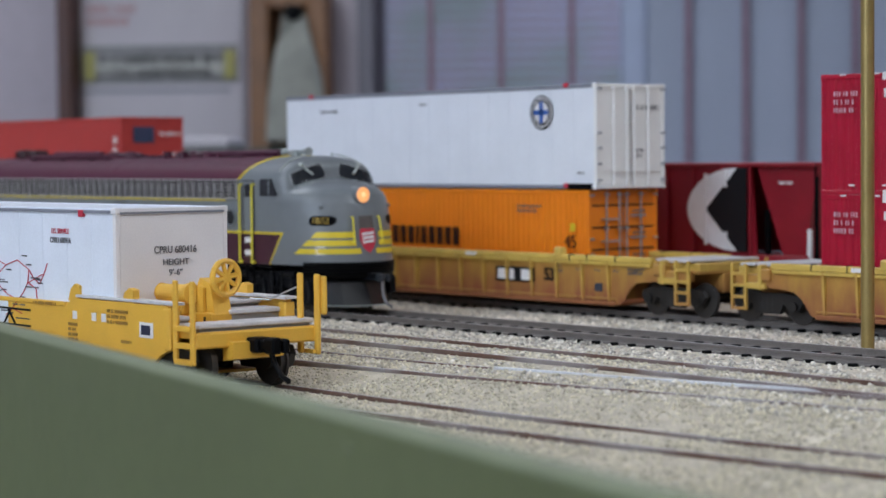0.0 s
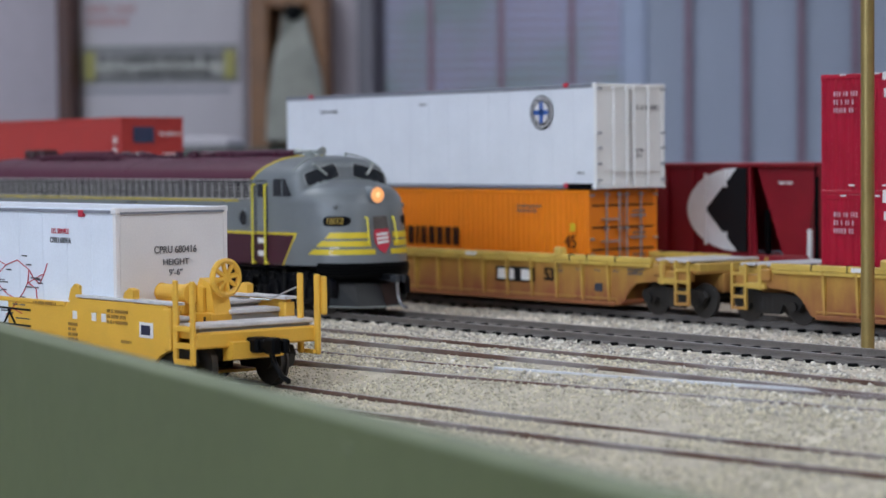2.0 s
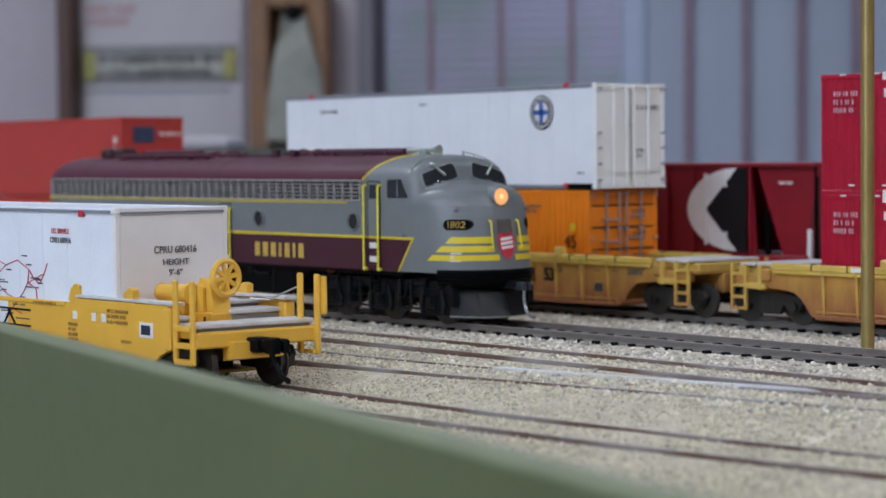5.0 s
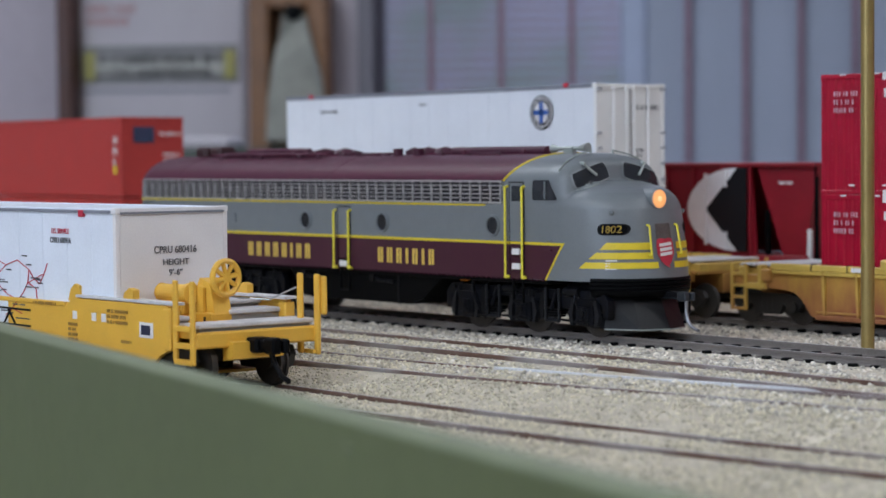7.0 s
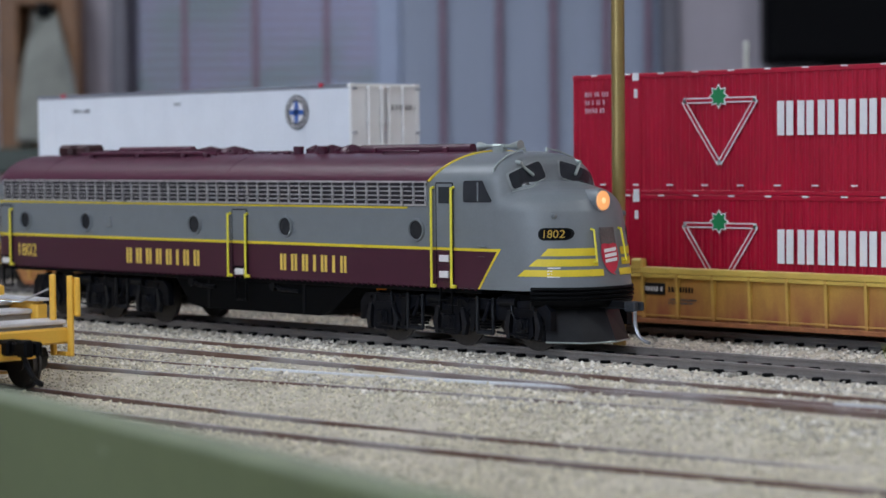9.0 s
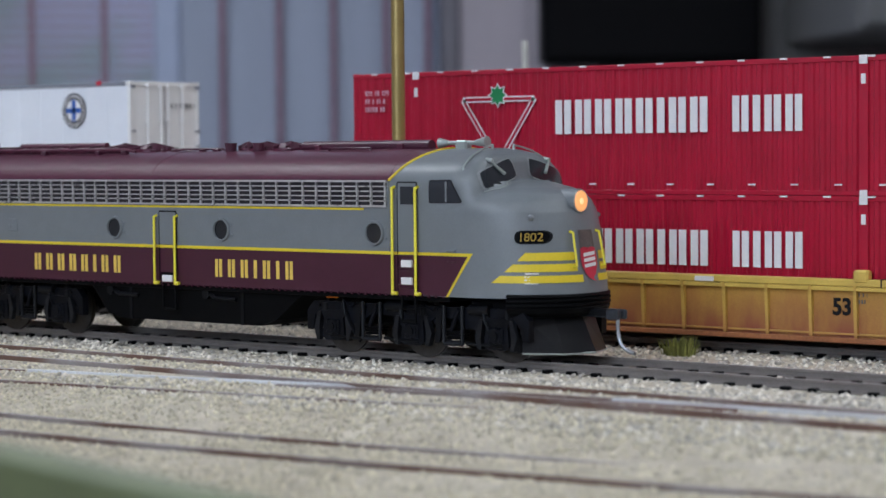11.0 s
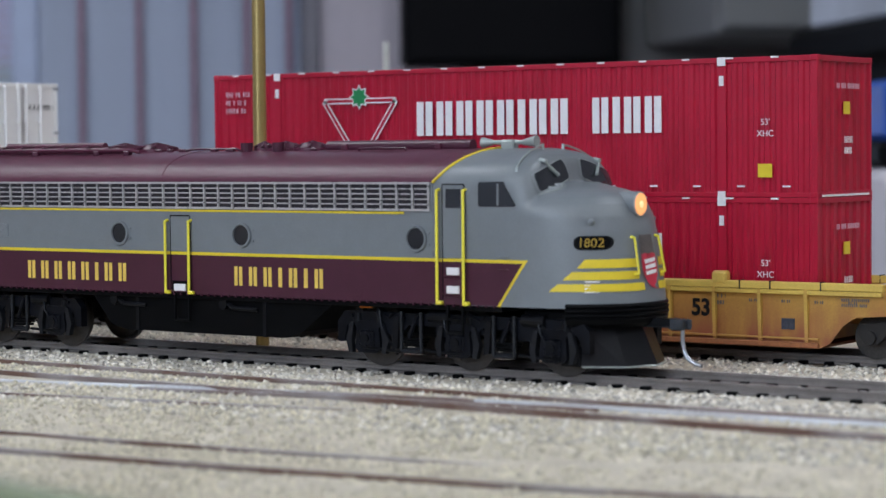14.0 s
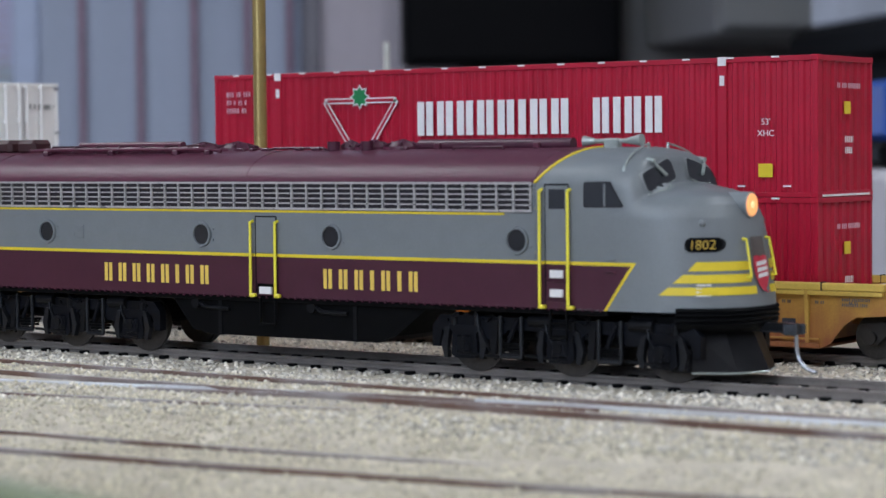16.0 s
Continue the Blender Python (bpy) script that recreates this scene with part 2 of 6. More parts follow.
def bar_path(points, r, seg=8):
    """A bent rod: one tube swept along the points, mitred at the bends and closed at its ends."""
    pts = [Vector(p) for p in points]
    ways = [(b - a).normalized() for a, b in zip(pts, pts[1:])]
    tangents = [ways[0]] + [(a + b).normalized() for a, b in zip(ways, ways[1:])] + [ways[-1]]
    side = ways[0].orthogonal().normalized()
    bm = bmesh.new()
    rings = []
    for p, t in zip(pts, tangents):
        side = (side - t * side.dot(t)).normalized()
        up = t.cross(side)
        rings.append([bm.verts.new(p + (side * math.cos(2 * math.pi * i / seg) + up * math.sin(2 * math.pi * i / seg)) * r) for i in range(seg)])
    for a, b in zip(rings, rings[1:]):
        for i in range(seg):
            bm.faces.new((a[i], a[(i + 1) % seg], b[(i + 1) % seg], b[i]))
    bm.faces.new(rings[0][::-1])
    bm.faces.new(rings[-1])
    bmesh.ops.recalc_face_normals(bm, faces=bm.faces)
    return bm


def prism(outline, y0, y1):
    """A plate: an outline in x and z, between two values of y."""
    bm = bmesh.new()
    front = [bm.verts.new((x, y0, z)) for x, z in outline]
    back = [bm.verts.new((x, y1, z)) for x, z in outline]
    n = len(outline)
    bm.faces.new(front)
    bm.faces.new(back[::-1])
    for i in range(n):
        bm.faces.new((front[i], back[i], back[(i + 1) % n], front[(i + 1) % n]))
    bmesh.ops.recalc_face_normals(bm, faces=bm.faces)
    return bm


def lettering(words, size, material, parent, at, name="lettering", thick=0.00006, width=1.0, bold=0.0):
    """Raised lettering in the built-in font, as a mesh."""
    cu = bpy.data.curves.new(name, "FONT")
    cu.body, cu.size, cu.extrude, cu.align_x, cu.align_y = words, size, thick, "CENTER", "CENTER"
    cu.offset = bold
    tmp = bpy.data.objects.new(name, cu)
    scene.collection.objects.link(tmp)
    me = bpy.data.meshes.new_from_object(tmp.evaluated_get(bpy.context.evaluated_depsgraph_get()))
    bpy.data.objects.remove(tmp)
    me.materials.clear()
    me.materials.append(material)
    for v in me.vertices:
        v.co.x *= width
    ob = new(name, me)
    ob.parent = parent
    ob.matrix_basis = at
    return ob


def side_face(x, y, z):
    """Turns flat work in x, y to stand upright and face -y."""
    return pose(x, y, z, 90, 0, 0)


def end_face(x, y, z):
    """Turns flat work in x, y to stand upright and face +x."""
    return pose(x, y, z, 90, 0, 90)


def small_bars(rows, width, height, material, parent, at, name="lettering", gaps=True):
    """Unreadable lettering: rows of little bars."""
    bm = bmesh.new()
    rnd = random.Random(int(width * 1e6) + rows)
    step = height / rows
    for i in range(rows):
        x, z = -width / 2, height / 2 - step * (i + 0.5)
        end = width / 2 * (1 if i == 0 else rnd.uniform(0.6, 1))
        while x < end:
            w = step * rnd.uniform(0.16, 0.30)
            add_box(bm, x, min(x + w, width / 2), z - step * 0.30, z + step * 0.30, -0.00005, 0.00005)
            x += w + step * (0.20 if rnd.random() < 0.8 or not gaps else 0.5)
    ob = part(name, bm, material, parent)
    ob.matrix_basis = at
    return ob


# ---- room ----
FLOOR_Z, CEIL_Z = -1.05, 1.45
ROOM = pose(0, 0, 0, 0, 0, 45)      # the room is turned to the tracks: its own +y is the far wall
FAR = 2.6


def room_at(u, d, z):
    return ROOM @ Matrix.Translation((u, d, z))


def build_room():
    part("floor", box(-2.6, 2.6, -1.6, FAR, FLOOR_Z - 0.1, FLOOR_Z), CARPET, at=ROOM).update_tag()
    tagged(bpy.data.objects["floor"], "grey carpeted floor of the room", "floor", kind="structure")
    c = part("ceiling", box(-2.6, 2.6, -1.6, FAR, CEIL_Z, CEIL_Z + 0.1), CEILING, at=ROOM)
    tagged(c, "plain white painted ceiling above the layout", "ceiling", kind="structure")
    # far wall, with an opening for the window
    bm = bmesh.new()
    for u0, u1, z0, z1 in ((-2.6, -0.385, FLOOR_Z, CEIL_Z), (0.29, 0.46, FLOOR_Z, CEIL_Z), (-0.385, 0.29, FLOOR_Z, -0.35), (-0.385, 0.29, 0.95, CEIL_Z)):
        add_box(bm, u0, u1, FAR, FAR + 0.14, z0, z1)
    w = part("wall_north", bm, WALL, at=ROOM)
    tagged(w, "lavender-grey painted wall with a wide blinded window", "wall", kind="structure")
    w = part("wall_north_east", box(0.46, 2.6, FAR, FAR + 0.14, FLOOR_Z, CEIL_Z), WALL_DARK, at=ROOM)
    tagged(w, "darker grey wall beside the window", "wall", kind="structure")
    bm = bmesh.new()
    for u0, u1, z0, z1 in ((-2.74, -2.2, FLOOR_Z, CEIL_Z), (-0.9, 2.74, FLOOR_Z, CEIL_Z), (-2.2, -0.9, FLOOR_Z, 0.3), (-2.2, -0.9, 1.3, CEIL_Z)):
        add_box(bm, u0, u1, -1.74, -1.6, z0, z1)
    w = part("wall_south", bm, WALL, at=ROOM)
    tagged(w, "lavender-grey wall behind the viewer, pierced for an added window", "wall", kind="structure")
    # Added window, never in view, as the source for bluish light from the front.
    wd = thing("added_window", room_at(-1.55, -1.67, 0.8), "unseen white-framed window added to light the near sides", "window", kind="structure")
    for a0, a1, b0, b1 in ((-0.65, -0.61, -0.5, 0.5), (0.61, 0.65, -0.5, 0.5), (-0.61, 0.61, -0.5, -0.46), (-0.61, 0.61, 0.46, 0.5)):
        part("window_frame", box(a0, a1, -0.03, 0.03, b0, b1, 0.003), CEILING, wd)
    pn = part("pane", box(-0.61, 0.61, -0.012, -0.008, -0.46, 0.46), glass("clear_window_glass", (0.95, 0.97, 1.0), 0.02, 1.0), wd)
    pn.visible_shadow = False
    for nm, b in (("wall_west", (-2.74, -2.6, -1.6, FAR + 0.14)), ("wall_east", (2.6, 2.74, -1.6, FAR + 0.14))):
        w = part(nm, box(b[0], b[1], b[2], b[3], FLOOR_Z, CEIL_Z), WALL, at=ROOM)
        tagged(w, "plain lavender-grey painted wall of the room", "wall", kind="structure")
    out = part("backdrop", box(-0.9, 0.8, FAR + 0.6, FAR + 0.61, -0.6, 1.2), OUTSIDE, at=ROOM)
    tagged(out, "pale bluish daylight outside the window", "backdrop", kind="structure")


def build_window():
    win = thing("window_1", room_at(0, FAR, 0), "wide window with lilac and blue-grey slatted blinds drawn", "window", kind="structure")
    frame_bm = bmesh.new()
    for u0, u1, z0, z1 in ((-0.385, -0.365, -0.35, 0.95), (0.27, 0.29, -0.35, 0.95), (-0.365, 0.27, -0.35, -0.32), (-0.365, 0.27, 0.92, 0.95)):
        add_box(frame_bm, u0, u1, -0.012, 0.1, z0, z1, 0.003)
    part("window_frame", frame_bm, mat("grey_lilac_frame_paint", (0.20, 0.19, 0.22), 0.6, vary=0.08, scale=20), win)
    part("mullion", box(-0.072, -0.040, 0.022, 0.08, -0.32, 0.92, 0.004), mat("pale_blue_mullion_paint", (0.46, 0.53, 0.70), 0.5, vary=0.05, scale=20), win, "pale blue upright between the two blinds")
    pane = part("pane", box(-0.365, 0.27, 0.085, 0.089, -0.32, 0.92), glass("window_glass", (0.9, 0.95, 1.0), 0.02, 1.0), win)
    pane.visible_shadow = False
    sl = mesh_of("slat", box(-0.146, 0.146, -0.0065, 0.0065, -0.0005, 0.0005), SLAT)
    z = -0.31
    while z < 0.91:
        share("slat", sl, win, pose(-0.218, 0.03, z, 12, 0, 0))
        z += 0.0118
    sl2 = mesh_of("slat", box(-0.154, 0.154, -0.0075, 0.0075, -0.0006, 0.0006), SLAT_BLUE)
    z = -0.31
    while z < 0.91:
        share("slat", sl2, win, pose(0.115, 0.03, z, 80, 0, 0))
        z += 0.0118
    for u in (-0.300, -0.215, -0.130, 0.0086, 0.0765, 0.141, 0.205, 0.255):
        part("ladder_tape", box(u - 0.0038, u + 0.0038, 0.018, 0.0195, -0.31, 0.91), TAPE, win, "brown ladder tape of the blind")


def build_wall_things():
    # board on posts with pinned papers
    for u, w, nm in ((-0.7340, 0.019, "wooden_post"),):
        p = part(nm, box(u - w / 2, u + w / 2, FAR - 0.05, FAR - 0.005, FLOOR_Z, CEIL_Z, 0.003), DARK_WOOD, at=ROOM)
        tagged(p, "dark brown upright wooden post against the wall", "post")
    sh = thing("bookcase", room_at(-0.460, FAR - 0.01, 0), "brown wooden open cabinet frame against the wall", "cabinet")
    for u0, u1, z0, z1 in ((-0.046, -0.022, FLOOR_Z, 0.245), (0.024, 0.046, FLOOR_Z, 0.245), (-0.022, 0.024, 0.222, 0.245), (-0.022, 0.024, 0.04, 0.055)):
        part("upright" if z1 - z0 > 0.5 else "rail", box(u0, u1, -0.06, -0.004, z0, z1, 0.002), WOOD, sh)
    part("back", box(-0.022, 0.024, -0.02, -0.008, FLOOR_Z, 0.222), WOOD, sh)
    prof = [(-0.016, 0.212), (-0.006, 0.219), (0.010, 0.212), (0.026, 0.15), (0.034, 0.10), (0.032, 0.065), (-0.036, 0.065), (-0.034, 0.11), (-0.026, 0.16)]
    coat = prism(prof, -0.085, -0.066)
    bmesh.ops.subdivide_edges(coat, edges=coat.edges[:], cuts=5, use_grid_fill=True)
    for v in coat.verts:
        v.co.y += 0.006 * math.sin(v.co.x * 260)
    c = part("hanging_cloth", coat, CLOTH, at=room_at(-0.447, FAR, 0))
    part("hanger", box(-0.012, 0.006, -0.09, -0.06, 0.206, 0.224, 0.003), BLACK, c, "dark hanger at the top")
    tagged(c, "pale greenish cloth hanging in front of the wooden cabinet", "cloth")
    po = thing("poster", room_at(-0.625, FAR - 0.006, 0), "white poster with a black and yellow banner and red heading", "poster")
    part("sheet", box(-0.1, 0.1, -0.003, 0, -0.05, 0.34), PAPER, po)
    part("banner", box(-0.098, 0.094, -0.005, -0.0032, 0.137, 0.183), mat("dark_banner_ink", (0.25, 0.25, 0.25), 0.7, vary=0.3, scale=60), po, "dark banner with pale strip")
    part("strip", box(-0.08, 0.078, -0.007, -0.0052, 0.148, 0.166), mat("pale_banner_ink", (0.45, 0.45, 0.42), 0.7, vary=0.35, scale=60), po)
    small_bars(2, 0.15, 0.030, BLACK_INK, po, pose(0, -0.0075, 0.1575, 90, 0, 0))
    for u in (-0.088, 0.085):
        part("yellow_patch", box(u - 0.007, u + 0.007, -0.009, -0.0072, 0.142, 0.176), mat("mustard_ink", (0.42, 0.39, 0.14), 0.7), po)
    small_bars(2, 0.06, 0.03, mat("faded_red_ink", (0.50, 0.26, 0.27), 0.7), po, pose(-0.062, -0.005, 0.22, 90, 0, 0))
    for z in (0.0, 0.128):
        part("batten", box(-0.1, 0.085, -0.004, 0, z - 0.002, z + 0.002), RAIL_GREY, po)
    t = part("side_table", box(-0.62, -0.36, FAR - 0.55, FAR - 0.24, 0.030, 0.055, 0.003), mat("dark_green_table_top", (0.06, 0.075, 0.06), 0.5, vary=0.15, scale=20), at=ROOM)
    add = bmesh.new()
    for u in (-0.6, -0.38):
        for d in (FAR - 0.53, FAR - 0.26):
            add_box(add, u - 0.015, u + 0.015, d - 0.015, d + 0.015, FLOOR_Z, 0.03)
    part("leg", add, DARK_WOOD, t)
    tagged(t, "dark table against the wall under the poster", "table")
    b = part("white_tray", box(-0.489, -0.440, FAR - 0.5, FAR - 0.42, 0.055, 0.067, 0.004), PAPER, at=ROOM)
    tagged(b, "low white tray lying on the dark table", "tray")
    # the black screen and the things at the darker wall
    sc = thing("wall_screen", room_at(0.508, FAR - 0.002, 0), "black switched-off screen on the grey wall", "screen")
    part("panel", box(-0.118, 0.137, -0.05, -0.006, 0.152, 0.62, 0.004), SCREEN, sc)
    part("bezel", box(-0.122, 0.141, -0.046, -0.003, 0.147, 0.625, 0.004), BLACK, sc)
    cb = part("wall_cupboard", box(0.69, 1.3, FAR - 0.3, FAR - 0.003, 0.17, 0.8, 0.004), mat("grey_cupboard_paint", (0.18, 0.178, 0.175), 0.6, vary=0.08, scale=10), at=ROOM)
    for u in (0.695, 0.998):
        dd = part("door", box(u, u + 0.297, FAR - 0.315, FAR - 0.3005, 0.176, 0.794, 0.003), mat("grey_cupboard_door_paint", (0.19, 0.19, 0.19), 0.6, vary=0.08, scale=10), cb)
        part("handle", rod((u + (0.27 if u < 0.9 else 0.027), FAR - 0.325, 0.22), (u + (0.27 if u < 0.9 else 0.027), FAR - 0.325, 0.34), 0.005, seg=10), STEEL, dd)
    tagged(cb, "grey two-door cupboard hung on the wall", "cupboard")
    sh2 = part("dark_shelf", box(0.72, 1.25, FAR - 0.75, FAR - 0.45, 0.125, 0.165, 0.01), BLACK, at=ROOM)
    br = bmesh.new()
    for u in (0.76, 1.2):
        add_box(br, u - 0.02, u + 0.02, FAR - 0.7, FAR - 0.5, FLOOR_Z, 0.125)
    part("leg", br, BLACK, sh2)
    pb = part("pale_carton", box(0.735, 1.02, FAR - 0.72, FAR - 0.48, 0.1655, 0.30, 0.004), mat("pale_blue_white_card", (0.52, 0.55, 0.60), 0.7, vary=0.2, scale=14), at=ROOM)
    tagged(pb, "pale bluish white carton standing on the dark bench", "box")
    tagged(sh2, "dark bench with black legs before the wall", "bench")
    cs = part("white_storage_box", box(0.475, 0.82, FAR - 1.35, FAR - 1.0, -0.30, 0.032, 0.006), PAPER, at=ROOM)
    for i in range(3):
        part("blue_stripe", box(0.49 + i * 0.07, 0.497 + i * 0.07, FAR - 1.354, FAR - 1.3505, -0.2, 0.0), BLUE_INK, cs)
    lg = bmesh.new()
    add_box(lg, 0.46, 0.84, FAR - 1.37, FAR - 0.98, FLOOR_Z, -0.30)
    part("stand", lg, BLACK, cs)
    bb = part("blue_crate", box(0.50, 0.78, FAR - 1.30, FAR - 1.05, 0.050, 0.088, 0.004), mat("blue_crate_plastic", (0.02, 0.09, 0.42), 0.45, vary=0.1, scale=20), at=ROOM)
    part("lid", box(0.495, 0.785, FAR - 1.305, FAR - 1.045, 0.033, 0.050, 0.004), BLACK, bb, "dark base of the crate")
    tagged(bb, "flat blue plastic crate lying on the white storage box", "crate")
    tagged(cs, "white storage box with blue lines on a black stand", "box")


def build_far_post():
    p = part("far_post", rod((0, 0, 0), (0, 0, 0.099), 0.0013, seg=12), mat("pale_post_paint", (0.5, 0.5, 0.46), 0.6), at=pose(-0.563, 0.75, -0.0066))
    tagged(p, "thin pale post at the far side of the layout", "post")


def build_added_lights():
    # Unseen fixtures, added and placed to brighten the layout's near sides and ends.
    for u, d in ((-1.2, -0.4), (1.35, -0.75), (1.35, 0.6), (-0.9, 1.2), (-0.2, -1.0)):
        lt = thing("added_ceiling_light", room_at(u, d, CEIL_Z), "white ceiling light out of view, added to light the layout", "ceiling light", "ceiling lights")
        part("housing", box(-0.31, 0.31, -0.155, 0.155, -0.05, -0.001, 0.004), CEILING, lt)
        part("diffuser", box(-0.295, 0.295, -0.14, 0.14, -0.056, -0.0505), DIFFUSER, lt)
        la = bpy.data.lights.new("added_ceiling_lamp", "AREA")
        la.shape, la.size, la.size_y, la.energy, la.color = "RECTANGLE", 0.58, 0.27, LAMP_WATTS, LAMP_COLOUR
        lo = new("added_ceiling_lamp", la)
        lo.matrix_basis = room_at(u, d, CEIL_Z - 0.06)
    # Fill lamp in the added south window, for the sides that face the camera.
    la = bpy.data.lights.new("south_fill_daylight", "AREA")
    la.shape, la.size, la.size_y, la.energy, la.color = "RECTANGLE", 1.25, 0.95, SOUTH_FILL_WATTS, (0.70, 0.84, 1.05)
    lo = new("south_fill_daylight", la)
    lo.matrix_basis = ROOM @ pose(-1.55, -1.62, 0.8, 90, 0, 0)
    la = bpy.data.lights.new("window_daylight", "AREA")
    la.shape, la.size, la.size_y, la.energy, la.color = "RECTANGLE", 0.62, 1.1, WINDOW_WATTS, (0.62, 0.74, 1.0)
    lo = new("window_daylight", la)
    lo.matrix_basis = ROOM @ pose(-0.045, FAR - 0.03, 0.3, -90, 0, 0)


build_room()
build_window()
build_wall_things()
build_added_lights()
build_far_post()


# ---- layout: ground, fascia, tracks ----
def track_front(x):
    return 0.2621 + (0.505 * (x + 0.36) ** 2 if x > -0.36 else 0.0)


def track_siding(x):
    """Straight, then a curve and a straight lead into the turnout."""
    d = x + 0.435
    return 0.2991 + (0.0 if d < 0 else 0.85 * d * d if d < 0.10 else 0.0085 + 0.17 * (d - 0.10))


def flat(y):
    return lambda x: y


Y_LOCO, Y_STACK, Y_HOPPER, Z_STACK, Z_FRONT = 0.3923, 0.4781, 0.5500, -0.003, -0.0041
GROUND_Y = (0.270, 0.282, 0.294, 0.312, 0.321, 0.348, 0.366, 0.41, 0.44)
GROUND_Z = (-0.0051, -0.0046, -0.0021, -0.0019, -0.0008, -0.0008, -0.0031, -0.0031, -0.0054)
#        centre line        from   to    rail top  rail material, base
TRACKS = [(track_front, -1.3, 0.02, Z_FRONT, RAIL_BROWN), (track_siding, -1.3, -0.245, -0.0015, RAIL_BROWN), (flat(0.3288), -1.3, 0.25, 0.0002, RAIL_BROWN),
          (flat(Y_LOCO), -1.4, 0.3, -0.0008, RAIL_SIDE), (flat(Y_STACK), -1.5, 0.35, Z_STACK, RAIL_SIDE), (flat(Y_HOPPER), -1.5, 0.35, Z_STACK, RAIL_SIDE)]
RAIL_H = 0.0022


def ground_z(x, y):
    """Ballast shoulders fall away between the tracks; a fine swell over all."""
    low = float(np.interp(y, GROUND_Y, GROUND_Z))
    return low + 0.0003 * noise.noise((x * 40, y * 40, 0.3)) + 0.0002 * noise.noise((x * 160, y * 160, 1.7))


FASCIA_PATH = [(-1.6, 0.196), (-0.50, 0.196), (-0.42, 0.1925), (-0.372, 0.1858), (-0.1347, 0.1328), (0.0, 0.1028), (0.4, 0.06)]


def build_ground():
    xs = np.linspace(-1.6, 0.4, 261)
    ys = np.linspace(0.0, 1.0, 141)
    edge = [float(np.interp(x, [p[0] for p in FASCIA_PATH], [p[1] for p in FASCIA_PATH])) + 0.003 for x in xs]
    verts = [(x, e + (0.80 - e) * k, ground_z(x, e + (0.80 - e) * k)) for k in ys for x, e in zip(xs, edge)]
    n = len(xs)
    faces = [(j * n + i, j * n + i + 1, (j + 1) * n + i + 1, (j + 1) * n + i) for j in range(len(ys) - 1) for i in range(n - 1)]
    me = bpy.data.meshes.new("ground")
    me.from_pydata(verts, [], faces)
    me.materials.append(SAND)
    me.polygons.foreach_set("use_smooth", [True] * len(faces))
    tagged(new("ground", me), "beige ballast and grit ground of the model railway", "ground", kind="structure")
    lt = part("layout_table", box(-1.6, 0.4, 0.205, 0.80, -0.05, -0.012, 0.002), WOOD)
    for x in (-1.5, 0.3):
        for y in (0.25, 0.74):
            part("leg", box(x - 0.03, x + 0.03, y - 0.03, y + 0.03, FLOOR_Z, -0.05), WOOD, lt)
    tagged(lt, "wooden layout table under the model railway", "table")


def build_fascia():
    path = FASCIA_PATH
    bm = bmesh.new()
    top = 0.016
    section = [(0.0, -0.75), (0.0, top - 0.0012), (0.0008, top - 0.0002), (0.0018, top), (0.0032, top - 0.0002), (0.004, top - 0.0012), (0.004, -0.05)]
    pts = []
    for (x0, y0), (x1, y1) in zip(path, path[1:]):
        for k in range(12):
            pts.append((x0 + (x1 - x0) * k / 12, y0 + (y1 - y0) * k / 12))
    pts.append(path[-1])
    rings = []
    for x, y in pts:
        rings.append([bm.verts.new((x + d * 0.215, y + d, z)) for d, z in section])
    for a, b in zip(rings, rings[1:]):
        for i in range(len(section) - 1):
            f = bm.faces.new((a[i], b[i], b[i + 1], a[i + 1]))
            f.material_index = 1 if 1 <= i <= 4 else 0
            f.smooth = True
    bmesh.ops.recalc_face_normals(bm, faces=bm.faces)
    ob = part("fascia_board", bm, [FASCIA, FASCIA_EDGE])
    tagged(ob, "olive green painted board along the layout's edge", "fascia board", kind="structure")
    chip = bmesh.new()
    bmesh.ops.create_icosphere(chip, subdivisions=1, radius=0.0006)
    part("paint_chip", chip, FASCIA_EDGE, ob, "pale chip in the green paint", at=pose(-0.2016, 0.1477, 0.0121))


def lead_y(x):
    return float(np.interp(x, (-0.37, -0.33, -0.29, -0.25, -0.21, -0.15, -0.05), (0.3114, 0.3160, 0.3195, 0.3232, 0.3290, 0.3330, 0.3340)))


def lead_z(x):
    return float(np.interp(x, (-0.37, -0.33, -0.29, -0.25), (-0.0012, -0.0009, -0.0002, 0.0003)))


